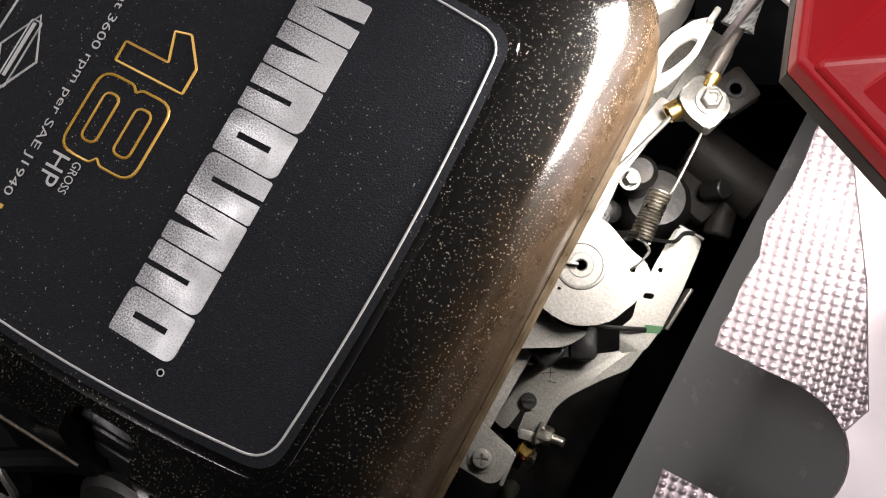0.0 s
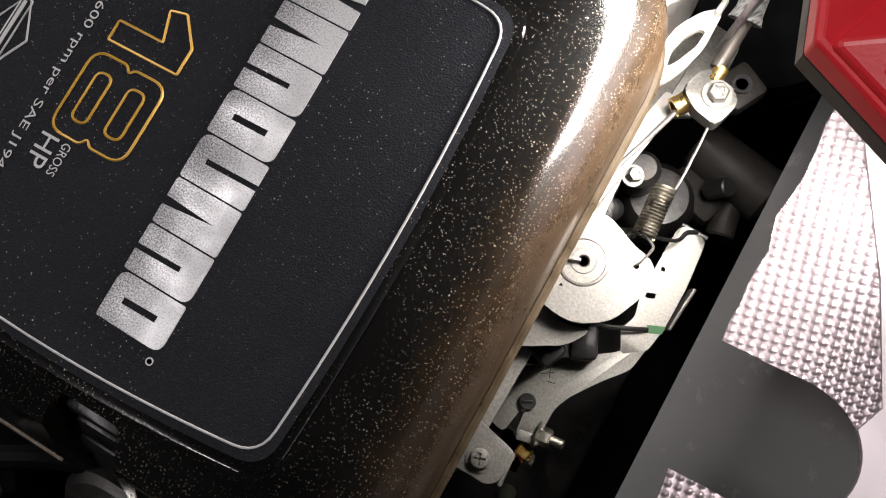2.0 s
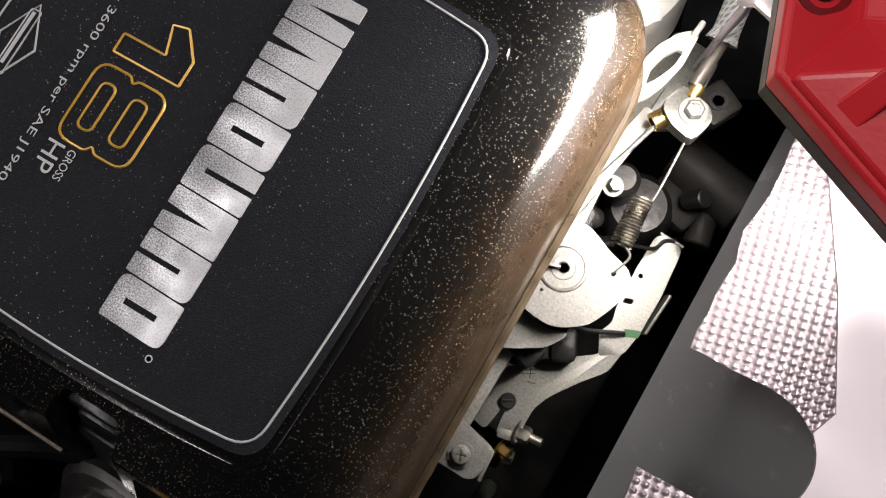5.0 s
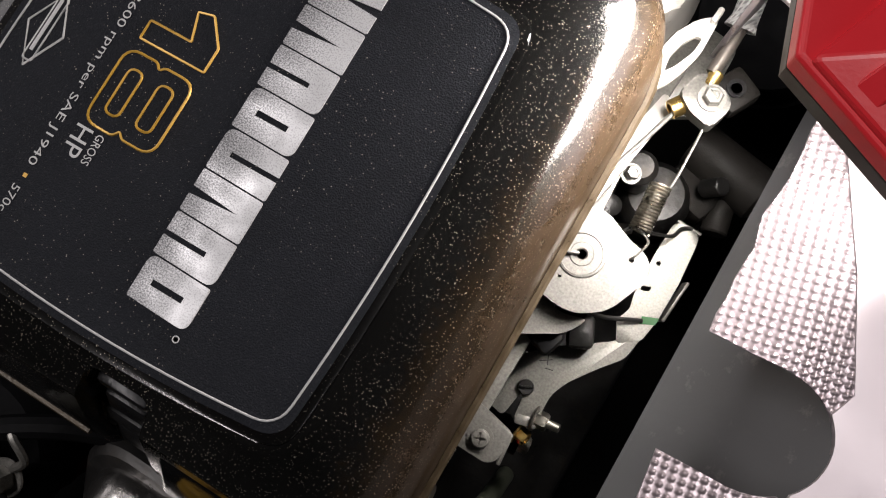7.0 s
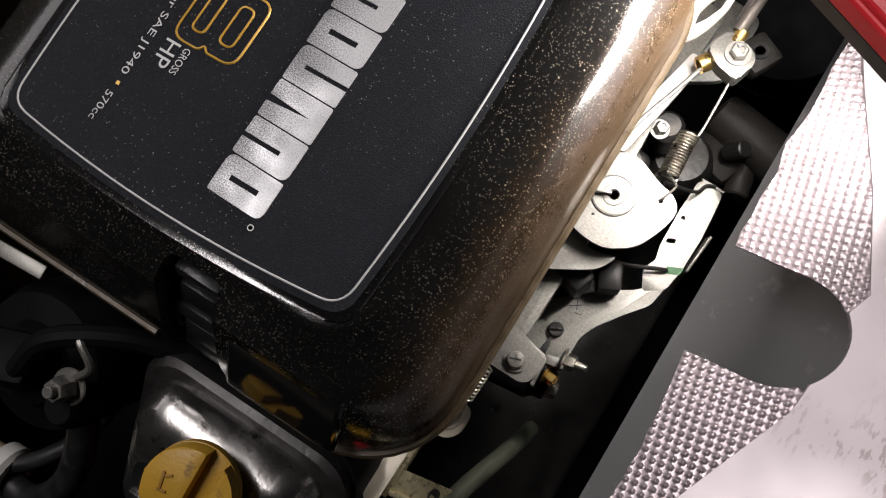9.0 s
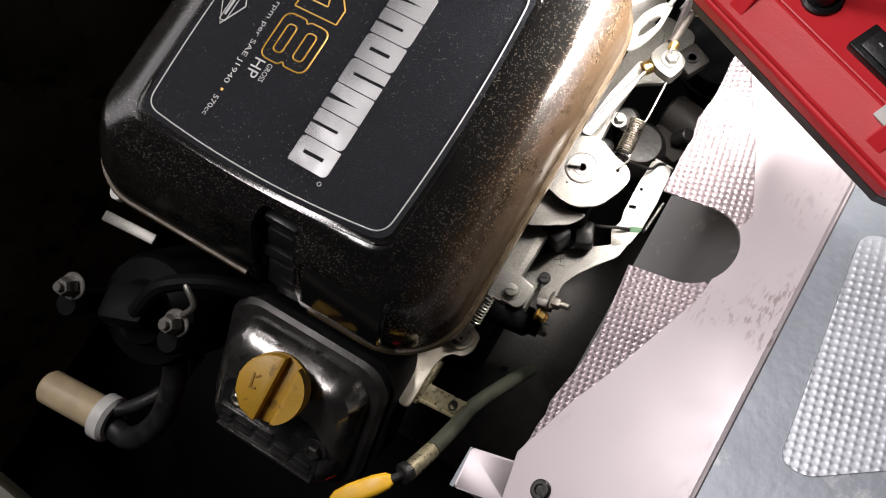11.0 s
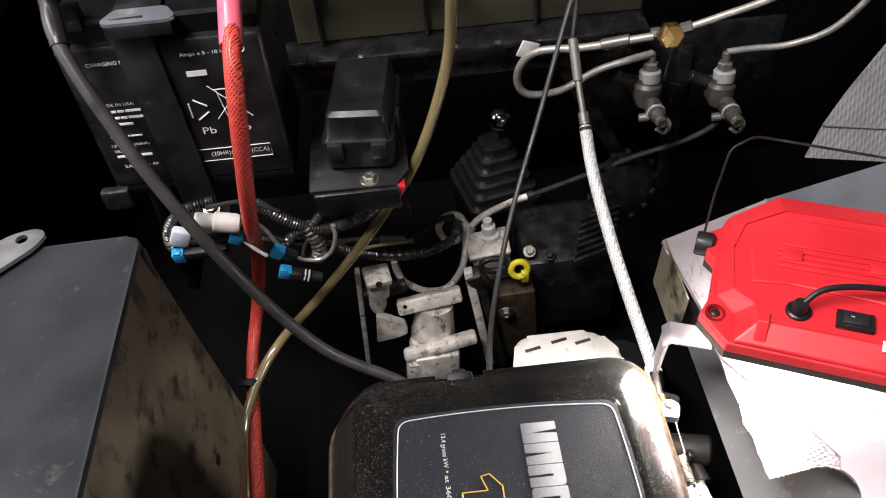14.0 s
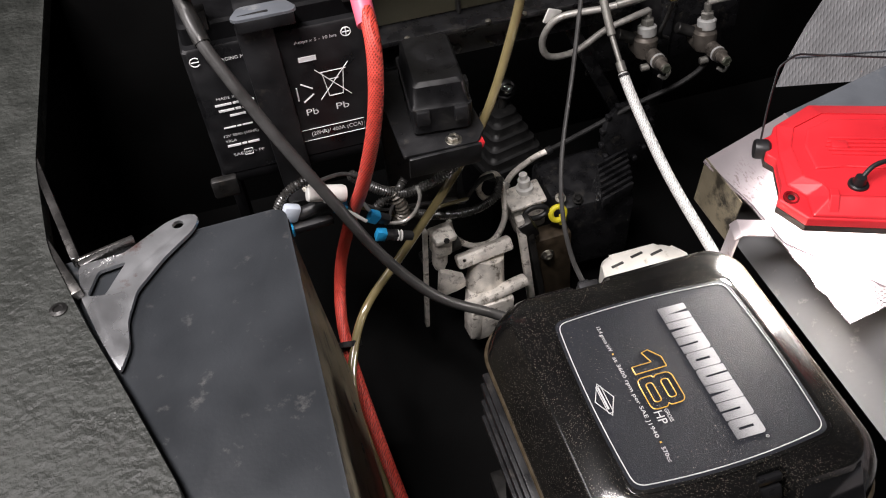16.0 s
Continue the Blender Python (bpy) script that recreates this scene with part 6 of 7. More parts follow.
def wiring():
    for pts, r in (([(-0.232, 0.372, 0.732), (-0.220, 0.372, 0.718), (-0.206, 0.372, 0.703), (-0.188, 0.372, 0.690), (-0.166, 0.372, 0.683), (-0.144, 0.372, 0.687), (-0.121, 0.372, 0.697), (-0.099, 0.372, 0.714), (-0.085, 0.378, 0.732)], 0.0068),
                   ([(-0.205, 0.380, 0.664), (-0.178, 0.385, 0.645), (-0.159, 0.395, 0.624), (-0.131, 0.405, 0.601), (-0.104, 0.415, 0.583), (-0.076, 0.425, 0.570), (-0.049, 0.438, 0.562), (-0.026, 0.450, 0.564), (-0.014, 0.470, 0.575)], 0.0066),
                   ([(-0.318, 0.346, 0.690), (-0.324, 0.350, 0.710), (-0.318, 0.352, 0.730), (-0.300, 0.356, 0.746), (-0.270, 0.364, 0.748)], 0.0062),
                   ([(-0.215, 0.368, 0.668), (-0.200, 0.368, 0.682), (-0.180, 0.372, 0.690), (-0.168, 0.378, 0.700)], 0.0056)):
        t = thing("wire_loom", "black corrugated wire loom", "wire loom", pts[0], group="wire looms")
        part("conduit", tube(pts, r, 12, 10, 0.0017, 0.0036), LOOM, t)
    for pts, r, m, lab in (([(-0.232, 0.356, 0.716), (-0.226, 0.360, 0.702), (-0.217, 0.360, 0.678), (-0.202, 0.360, 0.655), (-0.179, 0.360, 0.648), (-0.163, 0.360, 0.659), (-0.155, 0.360, 0.681), (-0.156, 0.364, 0.696)], 0.0024, GREY_PIPE, "thin grey wire bent in a loop"),
                           ([(-0.232, 0.360, 0.690), (-0.202, 0.380, 0.655), (-0.165, 0.395, 0.618), (-0.119, 0.410, 0.608), (-0.075, 0.430, 0.590)], 0.0026, CLEAR_TUBE, "thin tan wire among the looms"),
                           ([(-0.236, 0.356, 0.710), (-0.210, 0.366, 0.676), (-0.182, 0.372, 0.660), (-0.150, 0.390, 0.640)], 0.0022, BLACK_CABLE, "thin dark wire among the looms"),
                           ([(-0.246, 0.338, 0.714), (-0.236, 0.336, 0.700), (-0.226, 0.336, 0.688)], 0.0022, WHITE_PLASTIC, "short white wire beside the red cable"),
                           ([(-0.275, 0.350, 0.752), (-0.240, 0.362, 0.744), (-0.210, 0.372, 0.716)], 0.0024, BLACK_CABLE, "thin dark wire among the looms"),
                           ([(-0.195, 0.362, 0.655), (-0.190, 0.366, 0.668), (-0.178, 0.370, 0.684)], 0.0022, BLACK_CABLE, "thin dark wire among the looms")):
        solo("wire", tube(pts, r, 8), m, lab, "wire", group="loose wires")
    b = thing("taped_bundle", "wire bundle wrapped in crinkled dark tape", "wire bundle", (-0.18, 0.37, 0.67))
    part("wrap", tube([(-0.186, 0.374, 0.690), (-0.180, 0.372, 0.674), (-0.176, 0.370, 0.655), (-0.182, 0.368, 0.640)], 0.0095, 12, 8, 0.002, 0.006), mat("crinkled_tape", (0.10, 0.09, 0.075), 0.35, 0.2, 0.5, 160, 1.0, 260), b)
    for a, d, lab in (((-0.315, 0.338, 0.700), (1, 0.05, 0.05), "long black wire connector with a blue lock"), ((-0.212, 0.334, 0.662), (1, -0.05, -0.35), "black sealed connector with a blue lock"), ((-0.252, 0.340, 0.716), (0.8, 0.1, -0.5), "blue wire connector half hidden by wires"), ((-0.216, 0.344, 0.684), (0.8, 0.1, -0.6), "blue wire connector half hidden by wires")):
        d = Vector(d).normalized()
        a = Vector(a)
        t = thing("connector", lab, "connector", a, group="wire connectors")
        turn = math.degrees(math.atan2(d.z, d.x))
        part("lock", box(tuple(a), (0.013, 0.011, 0.015), 0.002, (8, -turn, 0)), BLUE, t, "blue plastic lock")
        part("lock_lug", box(tuple(a + Vector((0, -0.004, 0.007))), (0.008, 0.004, 0.004), 0.001, (8, -turn, 0)), BLUE, t)
        long = 0.046 if a.x < -0.3 else 0.016
        part("shell", box(tuple(a + d * (0.006 + long / 2)), (long, 0.011, 0.011), 0.002, (8, -turn, 0)), BLACK, t)
        if abs(a.z - 0.662) < 0.001:
            for k in range(3):
                p = a + d * (0.016 + 0.0042 * k)
                part("seal_rib", rod(p, p + d * 0.0022, 0.0070, 14), WHITE_PLASTIC if k else RUBBER, t)
            part("plug_end", rod(a + d * 0.028, a + d * 0.040, 0.0060, 14), RUBBER, t)
    w = thing("white_connector", "white plastic plug with taped wires", "connector", (-0.27, 0.34, 0.73))
    part("plug", lathe((-0.286, 0.338, 0.748), (1, 0, -0.28), [(0.0070, 0), (0.0085, 0.002), (0.0085, 0.018), (0.0105, 0.020), (0.0105, 0.040), (0.0090, 0.044), (0, 0.046)], 20), WHITE_PLASTIC, w)
    part("plug_side", box((-0.308, 0.343, 0.722), (0.020, 0.012, 0.022), 0.004, (0, 25, 5)), mat("pale_blue_plastic", (0.50, 0.55, 0.62), 0.35, 0, 0.12, 60), w)
    part("tape", rod((-0.300, 0.346, 0.714), (-0.262, 0.346, 0.722), 0.0075, 14), BLACK, w)


wiring()


def gearbox():
    t = thing("gear_housing", "dusty cast aluminium housing with flanges and ribs", "housing", (-0.03, 0.42, 0.36))
    fl = part("flange", box((-0.062, 0.403, 0.505), (0.084, 0.020, 0.020), 0.004, (-35, -6, 4)), CAST, t)
    cut(fl, lathe((-0.0935, 0.385, 0.520), (0, 0.6, -0.8), [(0.0026, 0), (0.0026, 0.05)], 12))
    part("core", lathe((-0.062, 0.402, 0.440), (0.12, 0.10, 1), [(0.030, 0), (0.027, 0.02), (0.024, 0.055), (0, 0.055)], 20), CAST, t)
    bm = slab(rounded([(-0.131, 0.505), (-0.096, 0.480), (-0.094, 0.462), (-0.108, 0.456), (-0.136, 0.450)], 0.004), -0.005, 0.005, 0.001)
    part("web", moved(bm, Matrix(((1, 0, 0, 0), (0, 0, -1, 0.392), (0, 1, 0, 0), (0, 0, 0, 1)))), CAST, t)
    part("lower_flange", box((-0.054, 0.372, 0.448), (0.098, 0.022, 0.014), 0.005, (-20, -8, 6)), CAST, t)
    part("lower_body", box((-0.064, 0.380, 0.405), (0.062, 0.050, 0.078), 0.008, (0, 4, 6)), CAST, t)
    part("lower_lug", box((-0.092, 0.366, 0.408), (0.018, 0.030, 0.060), 0.004, (0, 4, 6)), CAST, t)
    part("post", box((0.001, 0.398, 0.462), (0.011, 0.012, 0.200), 0.002, (0, -7, 0)), CAST, t)
    part("post_rib", box((0.018, 0.400, 0.445), (0.010, 0.014, 0.165), 0.002, (0, -9, 0)), DARK_IRON, t)
    part("stained_box", box((0.052, 0.425, 0.420), (0.056, 0.030, 0.140), 0.004, (0, -3, 0)), mat("stained_cast", (0.055, 0.040, 0.025), 0.5, 0.4, 0.4, 90, 0.5, 400), t)
    part("box_bolt", hex_bolt((0.036, 0.402, 0.465), (0, -1, 0), 0.012, 0.006), BOLT, t)
    part("clamp", box((0.002, 0.402, 0.535), (0.022, 0.020, 0.044), 0.004, (10, -24, 0)), DARK_IRON, t)
    part("head", box((0.026, 0.470, 0.500), (0.050, 0.036, 0.066), 0.006, (8, -8, 0)), CAST, t)
    part("head_cap", box((0.022, 0.466, 0.531), (0.056, 0.042, 0.008), 0.003, (8, -8, 0)), CAST, t)
    part("sender", lathe((0.026, 0.474, 0.534), (-0.1, 0.05, 1), [(0.013, 0), (0.013, 0.008), (0.009, 0.010), (0.009, 0.022), (0.006, 0.024), (0.006, 0.032), (0, 0.033)], 18), WHITE_PLASTIC, t, "white sender plug")
    part("bell", join(box((-0.124, 0.402, 0.545), (0.026, 0.026, 0.030), 0.005, (0, 4, 12)), box((-0.122, 0.398, 0.568), (0.032, 0.030, 0.010), 0.003, (6, 4, 12)), lathe((-0.128, 0.402, 0.500), (0.06, 0, 1), [(0.008, 0), (0.011, 0.010), (0.011, 0.034), (0, 0.034)], 16)), CAST, t)
    part("bell_hole", rod((-0.120, 0.384, 0.569), (-0.120, 0.3815, 0.570), 0.004, 12), DARK_IRON, t)
    part("side_strap", box((-0.150, 0.400, 0.480), (0.006, 0.010, 0.200), 0.001, (0, 3, 0)), CAST, t)
    part("shaft", rod((-0.150, 0.42, 0.505), (-0.09, 0.43, 0.51), 0.010, 16), DARK_IRON, t)
    r = thing("lifting_ring", "yellow plastic ring beside a black grommet", "ring", (0.045, 0.41, 0.525))

    def loop(c, rx, rz):
        return [Vector((c[0] + rx * math.cos(a), c[1] + 0.3 * rz * math.sin(a), c[2] + rz * math.sin(a))) for a in [2 * math.pi * i / 24 for i in range(26)]]

    part("ring", sweep(loop((0.056, 0.420, 0.527), 0.0105, 0.0105), 0.0042, 10), YELLOW_RING, r)
    part("ring_tab", box((0.063, 0.418, 0.515), (0.010, 0.008, 0.018), 0.002), YELLOW_RING, r)
    part("grommet", sweep(loop((0.024, 0.424, 0.536), 0.0165, 0.0085), 0.0040, 10), RUBBER, r, "black rubber grommet")
    p = thing("breather_pipe", "grey breather pipe bent into a loop", "pipe", (0.0, 0.48, 0.54))
    run = [(-0.101, 0.440, 0.545), (-0.099, 0.438, 0.528), (-0.091, 0.436, 0.508), (-0.066, 0.436, 0.486), (-0.036, 0.438, 0.486), (-0.015, 0.450, 0.508), (-0.007, 0.472, 0.528), (-0.005, 0.491, 0.545), (-0.014, 0.494, 0.562), (-0.031, 0.494, 0.561),
           (-0.040, 0.492, 0.543), (-0.032, 0.487, 0.526), (-0.014, 0.485, 0.524), (0.000, 0.490, 0.538), (0.022, 0.510, 0.540), (0.066, 0.540, 0.532), (0.092, 0.544, 0.536)]
    part("pipe", tube(run, 0.0046, 12), CAST, p)
    part("black_run", tube([(0.088, 0.5435, 0.535), (0.138, 0.548, 0.548), (0.223, 0.540, 0.588), (0.290, 0.530, 0.618), (0.330, 0.535, 0.640), (0.345, 0.560, 0.650)], 0.0040, 10), RUBBER, p, "black sleeved pipe")
    part("run_tie", rod((0.086, 0.543, 0.5345), (0.096, 0.5445, 0.5365), 0.0068, 12), BLACK, p)
    part("fitting", rod((-0.116, 0.450, 0.578), (-0.084, 0.452, 0.570), 0.0052, 12), ZINC, p)
    part("fitting_nut", hex_bolt((-0.084, 0.452, 0.570), (1, 0.05, -0.1), 0.013, 0.012, washer=False), DARK_IRON, p)
    part("line", tube([(-0.185, 0.420, 0.610), (-0.150, 0.440, 0.592), (-0.116, 0.450, 0.578)], 0.0032, 10), BLACK_CABLE, p)
    part("line", tube([(-0.072, 0.453, 0.568), (-0.045, 0.470, 0.578), (-0.020, 0.488, 0.566)], 0.0040, 10), RUBBER, p)
    part("tie", rod((-0.004, 0.490, 0.535), (0.004, 0.494, 0.541), 0.0085, 12), GREY_PIPE, p)


gearbox()


def valves():
    for x, y, z in ((0.238, 0.545, 0.688), (0.331, 0.541, 0.680)):
        t = thing("brake_valve", "grey metal valve with a bleed nipple and clip", "valve", (x, y, z - 0.03), group="valves on the back wall")
        part("body", join(lathe((x, y + 0.006, z - 0.022), (0, 0.2, 1), [(0.014, 0), (0.017, 0.008), (0.017, 0.026), (0.013, 0.030), (0.013, 0.036), (0, 0.036)], 20), box((x, y + 0.022, z - 0.010), (0.030, 0.030, 0.026), 0.004)), VALVE_BODY, t)
        part("collar", lathe((x + 0.001, y + 0.012, z + 0.010), (0, 0.2, 1), [(0.0135, 0), (0.0135, 0.012), (0.0115, 0.014), (0, 0.014)], 20), PALE, t)
        part("nut", hex_bolt((x + 0.001, y + 0.015, z + 0.024), (0, 0.2, 1), 0.017, 0.010, washer=False), ZINC_DULL, t)
        part("stem", rod((x + 0.001, y + 0.016, z + 0.032), (x + 0.001, y + 0.019, z + 0.046), 0.0055, 14), ZINC, t)
        part("nipple", join(lathe((x, y - 0.012, z - 0.010), (0, -1, 0.1), [(0.011, 0), (0.011, 0.010), (0.008, 0.012), (0.008, 0.018), (0.0105, 0.020), (0.0105, 0.026), (0.0075, 0.028), (0.0075, 0.040), (0.006, 0.042), (0, 0.042)], 20)), VALVE_BODY, t)
        part("hex_tip", hex_bolt((x, y - 0.050, z - 0.0062), (0, -1, 0.1), 0.013, 0.006, washer=False), PIPE_DARK, t)
        part("cap_ring", rod((x, y - 0.027, z - 0.0088), (x, y - 0.030, z - 0.0085), 0.0116, 18), PALE, t)
        part("cap_ring", rod((x, y - 0.035, z - 0.008), (x, y - 0.039, z - 0.0075), 0.0108, 18), BLACK, t)
        part("clip", tube([(x + 0.012, y - 0.030, z - 0.016), (x + 0.018, y - 0.034, z - 0.026), (x + 0.012, y - 0.036, z - 0.036), (x + 0.002, y - 0.034, z - 0.030)], 0.0026, 8), GREY_PIPE, t)
        part("side_plug", rod((x - 0.014, y - 0.010, z - 0.030), (x - 0.002, y - 0.012, z - 0.028), 0.0055, 14), ZINC_DULL, t)
        part("rear_union", rod((x - 0.036, y + 0.030, z + 0.008), (x - 0.012, y + 0.025, z - 0.002), 0.0085, 14), DARK_IRON, t)
    p = thing("brake_pipe", "grey metal pipe bent back on itself with a paper tag", "pipe", (0.1, 0.54, 0.74), group="brake pipes")
    part("pipe", tube([(0.239, 0.562, 0.734), (0.205, 0.553, 0.733), (0.170, 0.553, 0.723), (0.123, 0.545, 0.705), (0.081, 0.539, 0.711), (0.070, 0.536, 0.742), (0.089, 0.528, 0.775), (0.146, 0.513, 0.785), (0.214, 0.497, 0.801)], 0.0046, 12), GREY_PIPE, p)
    part("tag", box((0.082, 0.536, 0.774), (0.022, 0.003, 0.020), 0.0006, (0, 25, 10)), WHITE_PLASTIC, p, "crumpled white paper tag")
    part("union", rod((0.160, 0.510, 0.788), (0.190, 0.503, 0.796), 0.0062, 12), ZINC, p)
    j = thing("brass_junction", "hexagonal brass pipe junction", "junction", (0.234, 0.505, 0.798))
    part("hexagon", lathe((0.232, 0.503, 0.800), (0, -1, 0.25), [(0.012, 0), (0.0145, 0.003), (0.0145, 0.013), (0.0130, 0.016), (0, 0.016)], 6), BRASS, j)
    for a, b in (((0.216, 0.512, 0.794), (0.226, 0.509, 0.796)), ((0.246, 0.503, 0.802), (0.258, 0.501, 0.806))):
        part("nut", rod(a, b, 0.0068, 6), ZINC, j)
    part("drop", rod((0.243, 0.508, 0.785), (0.246, 0.512, 0.775), 0.005, 12), ZINC_DULL, j)
    for pts in ([(0.258, 0.501, 0.806), (0.290, 0.495, 0.820), (0.330, 0.490, 0.836), (0.42, 0.48, 0.88)], [(0.332, 0.560, 0.726), (0.360, 0.556, 0.730), (0.400, 0.545, 0.738), (0.440, 0.530, 0.765), (0.47, 0.52, 0.82), (0.49, 0.51, 0.90)]):
        solo("brake_pipe", tube(pts, 0.0042, 12), GREY_PIPE, "grey metal pipe along the back wall", "pipe", group="brake pipes")
    solo("drop_cable", tube([(0.247, 0.513, 0.776), (0.252, 0.535, 0.730), (0.262, 0.560, 0.690), (0.285, 0.575, 0.670)], 0.0032, 10), BLACK_CABLE, "black cable hanging from the brass junction", "cable")
    a = thing("gear_lever", "black stepped rubber boot with a small polished knob", "gear lever", (0.06, 0.67, 0.44))
    m = Matrix.Translation((0.058, 0.672, 0.0)) @ pose(0, 0, 0, 0, 0, 14)
    levels = []
    for k in range(6):
        r = 0.058 - 0.0072 * k
        z = 0.440 + 0.0165 * k
        levels += [(z, -r, -r, r, r, 0.012), (z + 0.010, -r, -r, r, r, 0.012), (z + 0.012, -r + 0.005, -r + 0.005, r - 0.005, r - 0.005, 0.010)]
    part("boot", moved(loft(levels, 4), m), RUBBER, a)
    part("tower", moved(loft([(0.31, -0.05, -0.05, 0.05, 0.05, 0.01), (0.4405, -0.056, -0.056, 0.056, 0.056, 0.01)], 4), m), ENGINE_BLACK, a)
    part("stem", rod((0.058, 0.672, 0.52), (0.066, 0.678, 0.560), 0.007, 14), DARK_IRON, a)
    part("knob", lathe((0.066, 0.678, 0.552), (0.1, -0.1, 1), [(0.008, 0), (0.015, 0.005), (0.0185, 0.013), (0.0185, 0.020), (0.015, 0.028), (0.008, 0.033), (0, 0.0345)], 22), mat("polished_knob", (0.5, 0.5, 0.5), 0.08, 1.0, 0.05), a, "polished round knob")
    c = thing("drive_case", "black ribbed drive casing with a toothed belt edge", "casing", (0.16, 0.48, 0.4))
    part("case", box((0.130, 0.500, 0.440), (0.130, 0.120, 0.14), 0.015), GLOSS_BLACK, c)
    for i in range(7):
        part("rib", box((0.155 + i * 0.004, 0.432 + i * 0.012, 0.520), (0.060, 0.005, 0.020), 0.001, (0, 0, 18)), GLOSS_BLACK, c)
    part("small_bolt", hex_bolt((0.075, 0.455, 0.520), (0, -0.5, 1), 0.010, 0.006), BOLT, c)
    part("small_bolt", hex_bolt((0.100, 0.450, 0.515), (0, -0.5, 1), 0.010, 0.006), DARK_IRON, c)
    d = thing("exhaust_drum", "large round black drum behind the engine", "drum", (0.20, 0.30, 0.4))
    part("drum", lathe((0.175, 0.330, 0.33), (-0.1, -0.3, 1), [(0.060, 0), (0.064, 0.010), (0.064, 0.090), (0.055, 0.105), (0, 0.108)], 32), ENGINE_BLACK, d)
    part("drum_rim", lathe((0.1680, 0.3090, 0.400), (-0.1, -0.3, 1), [(0.0640, 0), (0.0665, 0.002), (0.0665, 0.006), (0.0640, 0.008)], 32), DARK_IRON, d)
    u = thing("frame_tube", "black frame tubes above the battery", "frame", (-0.1, 0.56, 0.9))
    part("tube", rod((-0.20, 0.548, 0.900), (0.00, 0.556, 0.880), 0.012, 16), GLOSS_BLACK, u)
    part("clamp", rod((-0.168, 0.512, 0.806), (-0.158, 0.514, 0.802), 0.008, 12), ZINC, u)
    n = thing("chain_guard", "black toothed chain wheel in the dark", "chain wheel", (0.21, 0.52, 0.5))
    part("wheel", lathe((0.215, 0.545, 0.540), (0.3, -1, 0.3), [(0.046, 0), (0.046, 0.010), (0.030, 0.014), (0, 0.014)], 28), GLOSS_BLACK, n)
    for k in range(14):
        a = 2 * math.pi * k / 14
        c = Vector((0.215, 0.540, 0.540)) + frame_of((0.3, -1, 0.3)).to_3x3() @ Vector((0.050 * math.cos(a), 0.050 * math.sin(a), 0.004))
        part("tooth", box(tuple(c), (0.008, 0.010, 0.008), 0.002), GLOSS_BLACK, n)
    s = thing("wall_brace", "black steel braces on the back wall", "brace", (0.28, 0.6, 0.5))
    part("brace", box((0.185, 0.60, 0.62), (0.02, 0.012, 0.22), 0.003, (0, -28, 0)), GLOSS_BLACK, s)
    part("brace", box((0.300, 0.61, 0.58), (0.02, 0.012, 0.26), 0.003), GLOSS_BLACK, s)
    part("plate", box((0.30, 0.615, 0.67), (0.25, 0.008, 0.13), 0.003), GLOSS_BLACK, s)


valves()


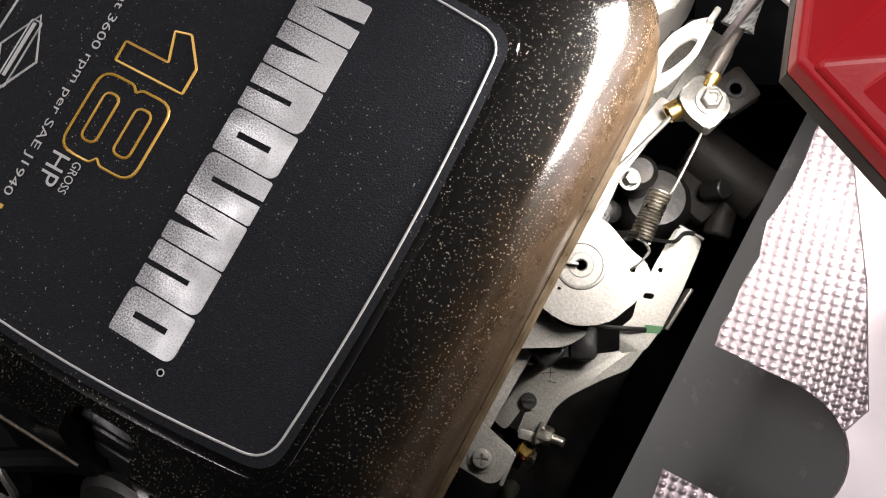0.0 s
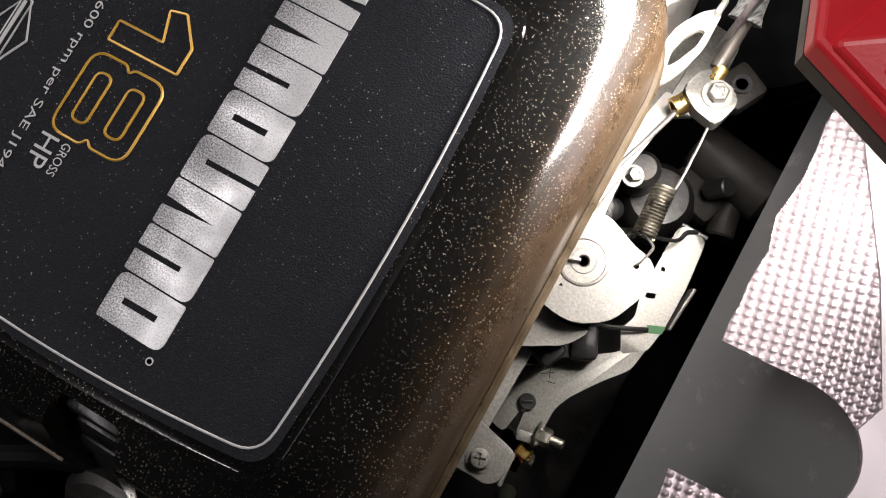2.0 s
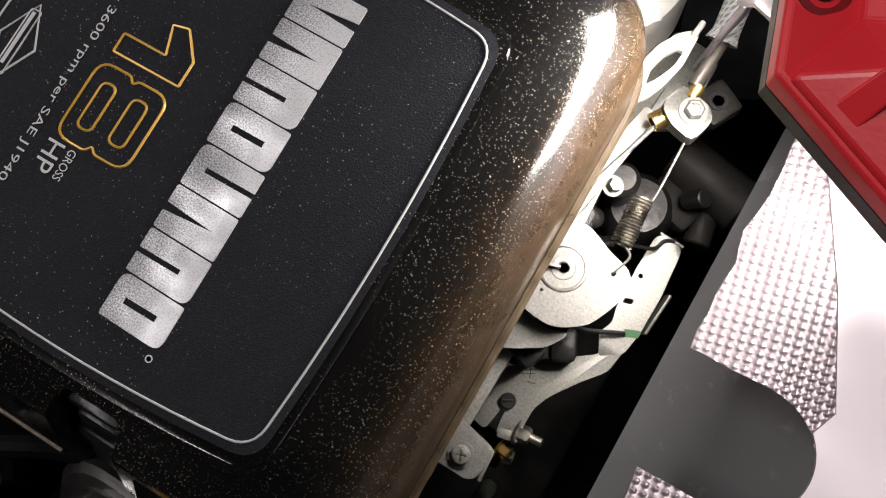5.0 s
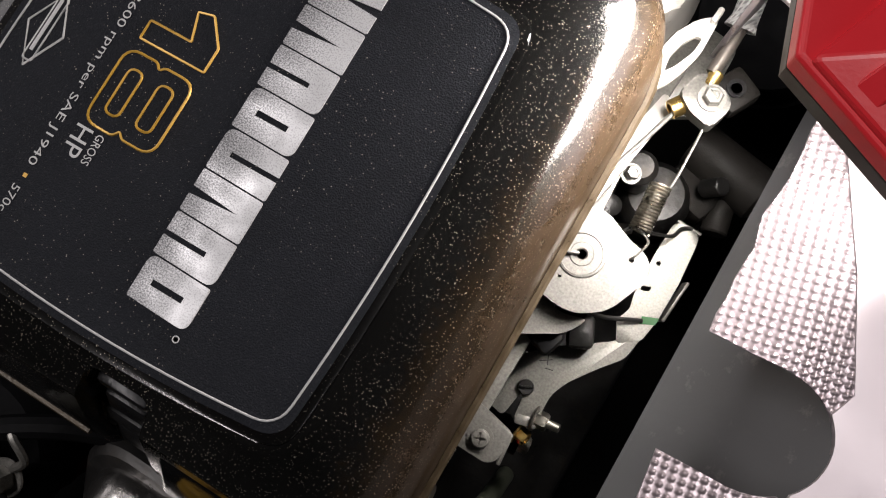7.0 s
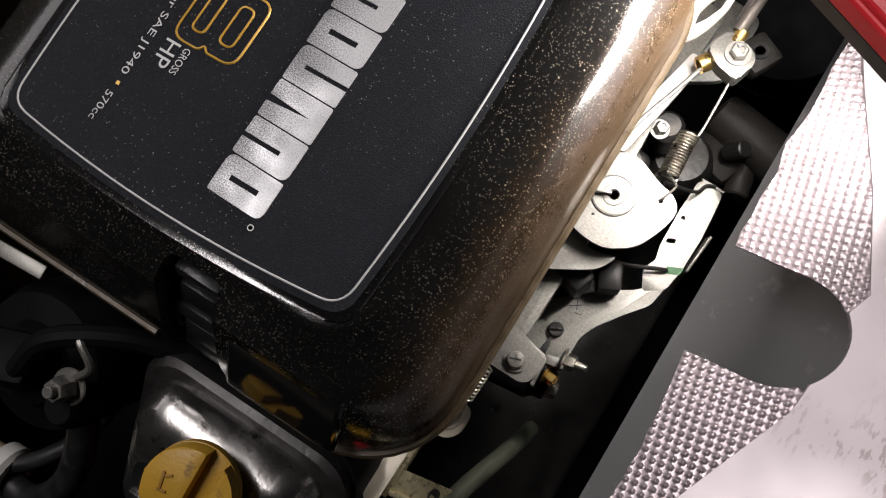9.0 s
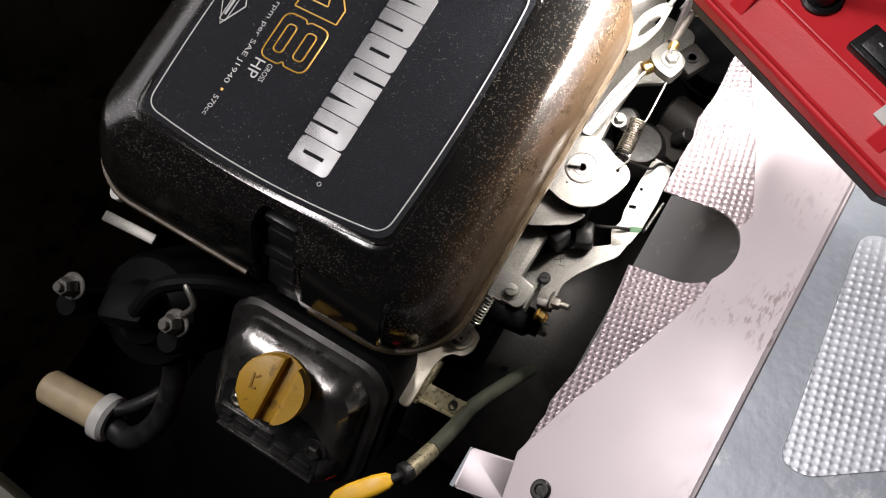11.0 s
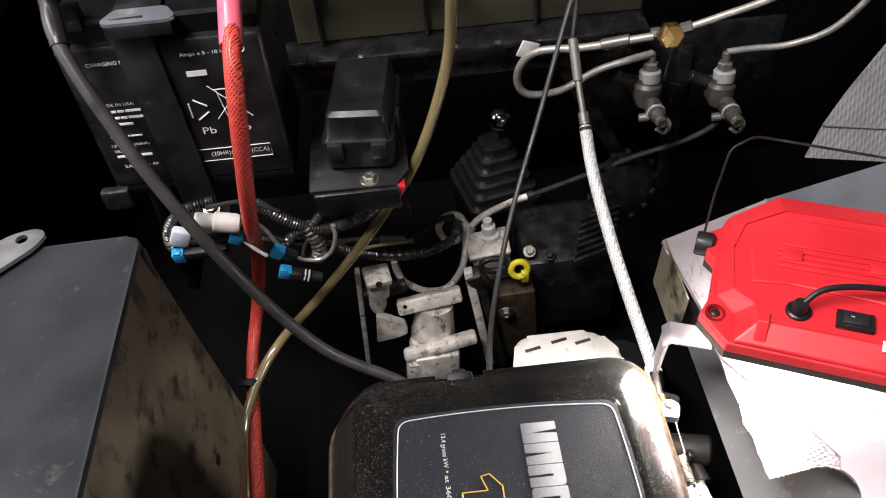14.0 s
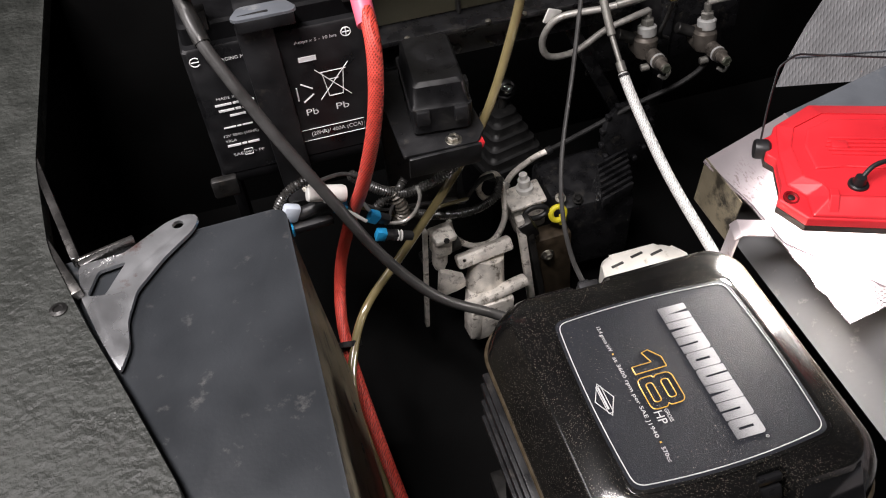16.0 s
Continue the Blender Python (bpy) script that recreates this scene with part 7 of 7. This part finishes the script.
def side_parts():
    f = thing("side_foil", "quilted silver heat blanket hanging on the far side", "heat blanket", (0.6, 0.5, 0.6))
    m = Matrix.Translation((0.44, 0.50, 0.593)) @ Matrix.Rotation(radians(-14), 4, "Z") @ Matrix.Rotation(radians(74), 4, "X")
    part("lower_sheet", moved(slab([(0.0, 0.0), (0.42, 0.0), (0.42, 0.044), (0.012, 0.044)], -0.003, 0.0), m), FOIL_FAR, f, smooth=False)
    part("upper_sheet", moved(slab([(0.012, 0.046), (0.42, 0.046), (0.42, 0.40), (0.20, 0.40), (0.150, 0.33), (0.105, 0.24), (0.060, 0.150), (0.030, 0.090)], -0.002, 0.001), m), FOIL_FAR, f, smooth=False)
    part("seam", moved(sweep([Vector((0.012, 0.045, 0.001)), Vector((0.42, 0.045, 0.001))], 0.0012, 8), m), SHEET_GREY, f)
    # dark strand along the fold, drawn for the shade in it
    part("crease", moved(tube([(0.115, 0.150, 0.001), (0.135, 0.180, 0.003), (0.165, 0.210, 0.001)], 0.002, 8), m), DARK_IRON, f)
    t = thing("side_box", "matt black storage box with a tan inner side", "box", (-0.42, 0.0, 0.45))
    part("top", slab(rounded([(-0.56, 0.262), (-0.311, 0.270), (-0.318, -0.50), (-0.60, -0.50)], [0.004, 0.012, 0.004, 0.004]), 0.793, 0.801, 0.003), TANK, t)
    bm = bmesh.new()
    prof = [(-0.314, 0.795), (-0.300, 0.640), (-0.285, 0.500), (-0.280, 0.36), (-0.300, 0.36), (-0.318, 0.640), (-0.330, 0.795)]
    n = len(prof)
    ends = [[bm.verts.new((x, y, z)) for x, z in prof] for y in (-0.50, 0.266)]
    for i in range(n):
        bm.faces.new((ends[0][i], ends[0][(i + 1) % n], ends[1][(i + 1) % n], ends[1][i]))
    bm.faces.new(ends[0][::-1])
    bm.faces.new(ends[1])
    part("inner_side", bm, TAN, t, "stained tan inner side")
    part("back", box((-0.44, 0.262, 0.62), (0.26, 0.010, 0.34), 0.003), TANK, t)
    for y, z in ((0.10, 0.60), (0.17, 0.57)):
        part("stain_hole", lathe((-0.296 + (0.60 - z) * 0.1, y, z), (1, 0, 0.1), [(0.006, -0.004), (0.006, 0.0015), (0, 0.0015)], 14), DARK_IRON, t)
    b = thing("hinge_plate", "curved bare steel bracket plate with a bolt", "bracket", (-0.46, 0.2, 0.80))
    pl = part("plate", slab(rounded([(-0.393, 0.276), (-0.402, 0.284), (-0.424, 0.279), (-0.466, 0.250), (-0.508, 0.248), (-0.505, 0.205), (-0.488, 0.150), (-0.473, 0.110), (-0.464, 0.135), (-0.465, 0.165), (-0.456, 0.198), (-0.430, 0.231), (-0.400, 0.260)], 0.007), 0.8050, 0.8090, 0.001), STEEL_PLATE, b)
    cut(pl, slab(rounded([(-0.464, 0.238), (-0.484, 0.202), (-0.500, 0.206), (-0.490, 0.234)], 0.004), 0.79, 0.84), lathe((-0.4140, 0.2715, 0.80), (0, 0, 1), [(0.0055, 0), (0.0055, 0.05)], 18))
    part("spacer", rod((-0.438, 0.252, 0.8005), (-0.438, 0.252, 0.8055), 0.006, 14), DARK_IRON, b)
    def bar(a, b, w, h):
        a, b = Vector(a), Vector(b)
        m = (a + b) / 2
        return box(tuple(m), ((b - a).length, w, h), 0.001, (0, 0, math.degrees(math.atan2(b.y - a.y, b.x - a.x))))

    part("strut", bar((-0.556, 0.428, 0.815), (-0.507, 0.248, 0.812), 0.008, 0.012), VALVE, b)
    part("strut", bar((-0.560, 0.430, 0.815), (-0.552, 0.315, 0.815), 0.010, 0.010), VALVE, b)
    part("strut", bar((-0.552, 0.318, 0.815), (-0.506, 0.205, 0.812), 0.010, 0.010), VALVE, b)
    part("cross_bar", bar((-0.508, 0.248, 0.812), (-0.455, 0.262, 0.810), 0.004, 0.012), VALVE, b)
    lin = thing("body_side", "textured grey-green body side panel", "body panel", (-0.6, 0.1, 0.5), kind="structure")
    part("skin", slab(rounded([(-0.395, -0.60), (-0.427, -0.025), (-0.468, 0.088), (-0.497, 0.164), (-0.531, 0.266), (-0.548, 0.40), (-0.553, 0.84), (-0.80, 0.84), (-0.80, -0.60)], 0.02), 0.80, 0.822, 0.008), LINER, lin)
    part("inner_wall", box((-0.600, 0.58, 0.60), (0.02, 0.54, 0.42), 0.004), ENGINE_BLACK, lin)
    part("outer_wall", box((-0.78, 0.12, 0.55), (0.03, 1.4, 0.50), 0.004), LINER, lin)
    part("rivet", lathe((-0.519, 0.185, 0.822), (0, 0, 1), [(0.0078, 0), (0.0078, 0.0012), (0.0045, 0.0025), (0.0035, 0.0010), (0, 0.0010)], 20), DARK_IRON, lin)
    fr = thing("front_panel", "olive sheet metal rail with a screw", "body panel", (-0.2, -0.38, 0.7), kind="structure")
    part("rail", box((-0.40, -0.372, 0.640), (0.95, 0.085, 0.020), 0.004, (0, 0, -3)), OLIVE, fr)
    part("screw", lathe((-0.195, -0.352, 0.650), (0, 0, 1), [(0.008, 0), (0.008, 0.002), (0.005, 0.004), (0, 0.004)], 20), BOLT, fr)
    solo("red_can", lathe((0.10, -0.32, 0.32), (0, 0, 1), [(0.025, 0), (0.025, 0.10), (0.018, 0.115), (0, 0.118)], 24), RED, "red object low under the engine", "can")


side_parts()
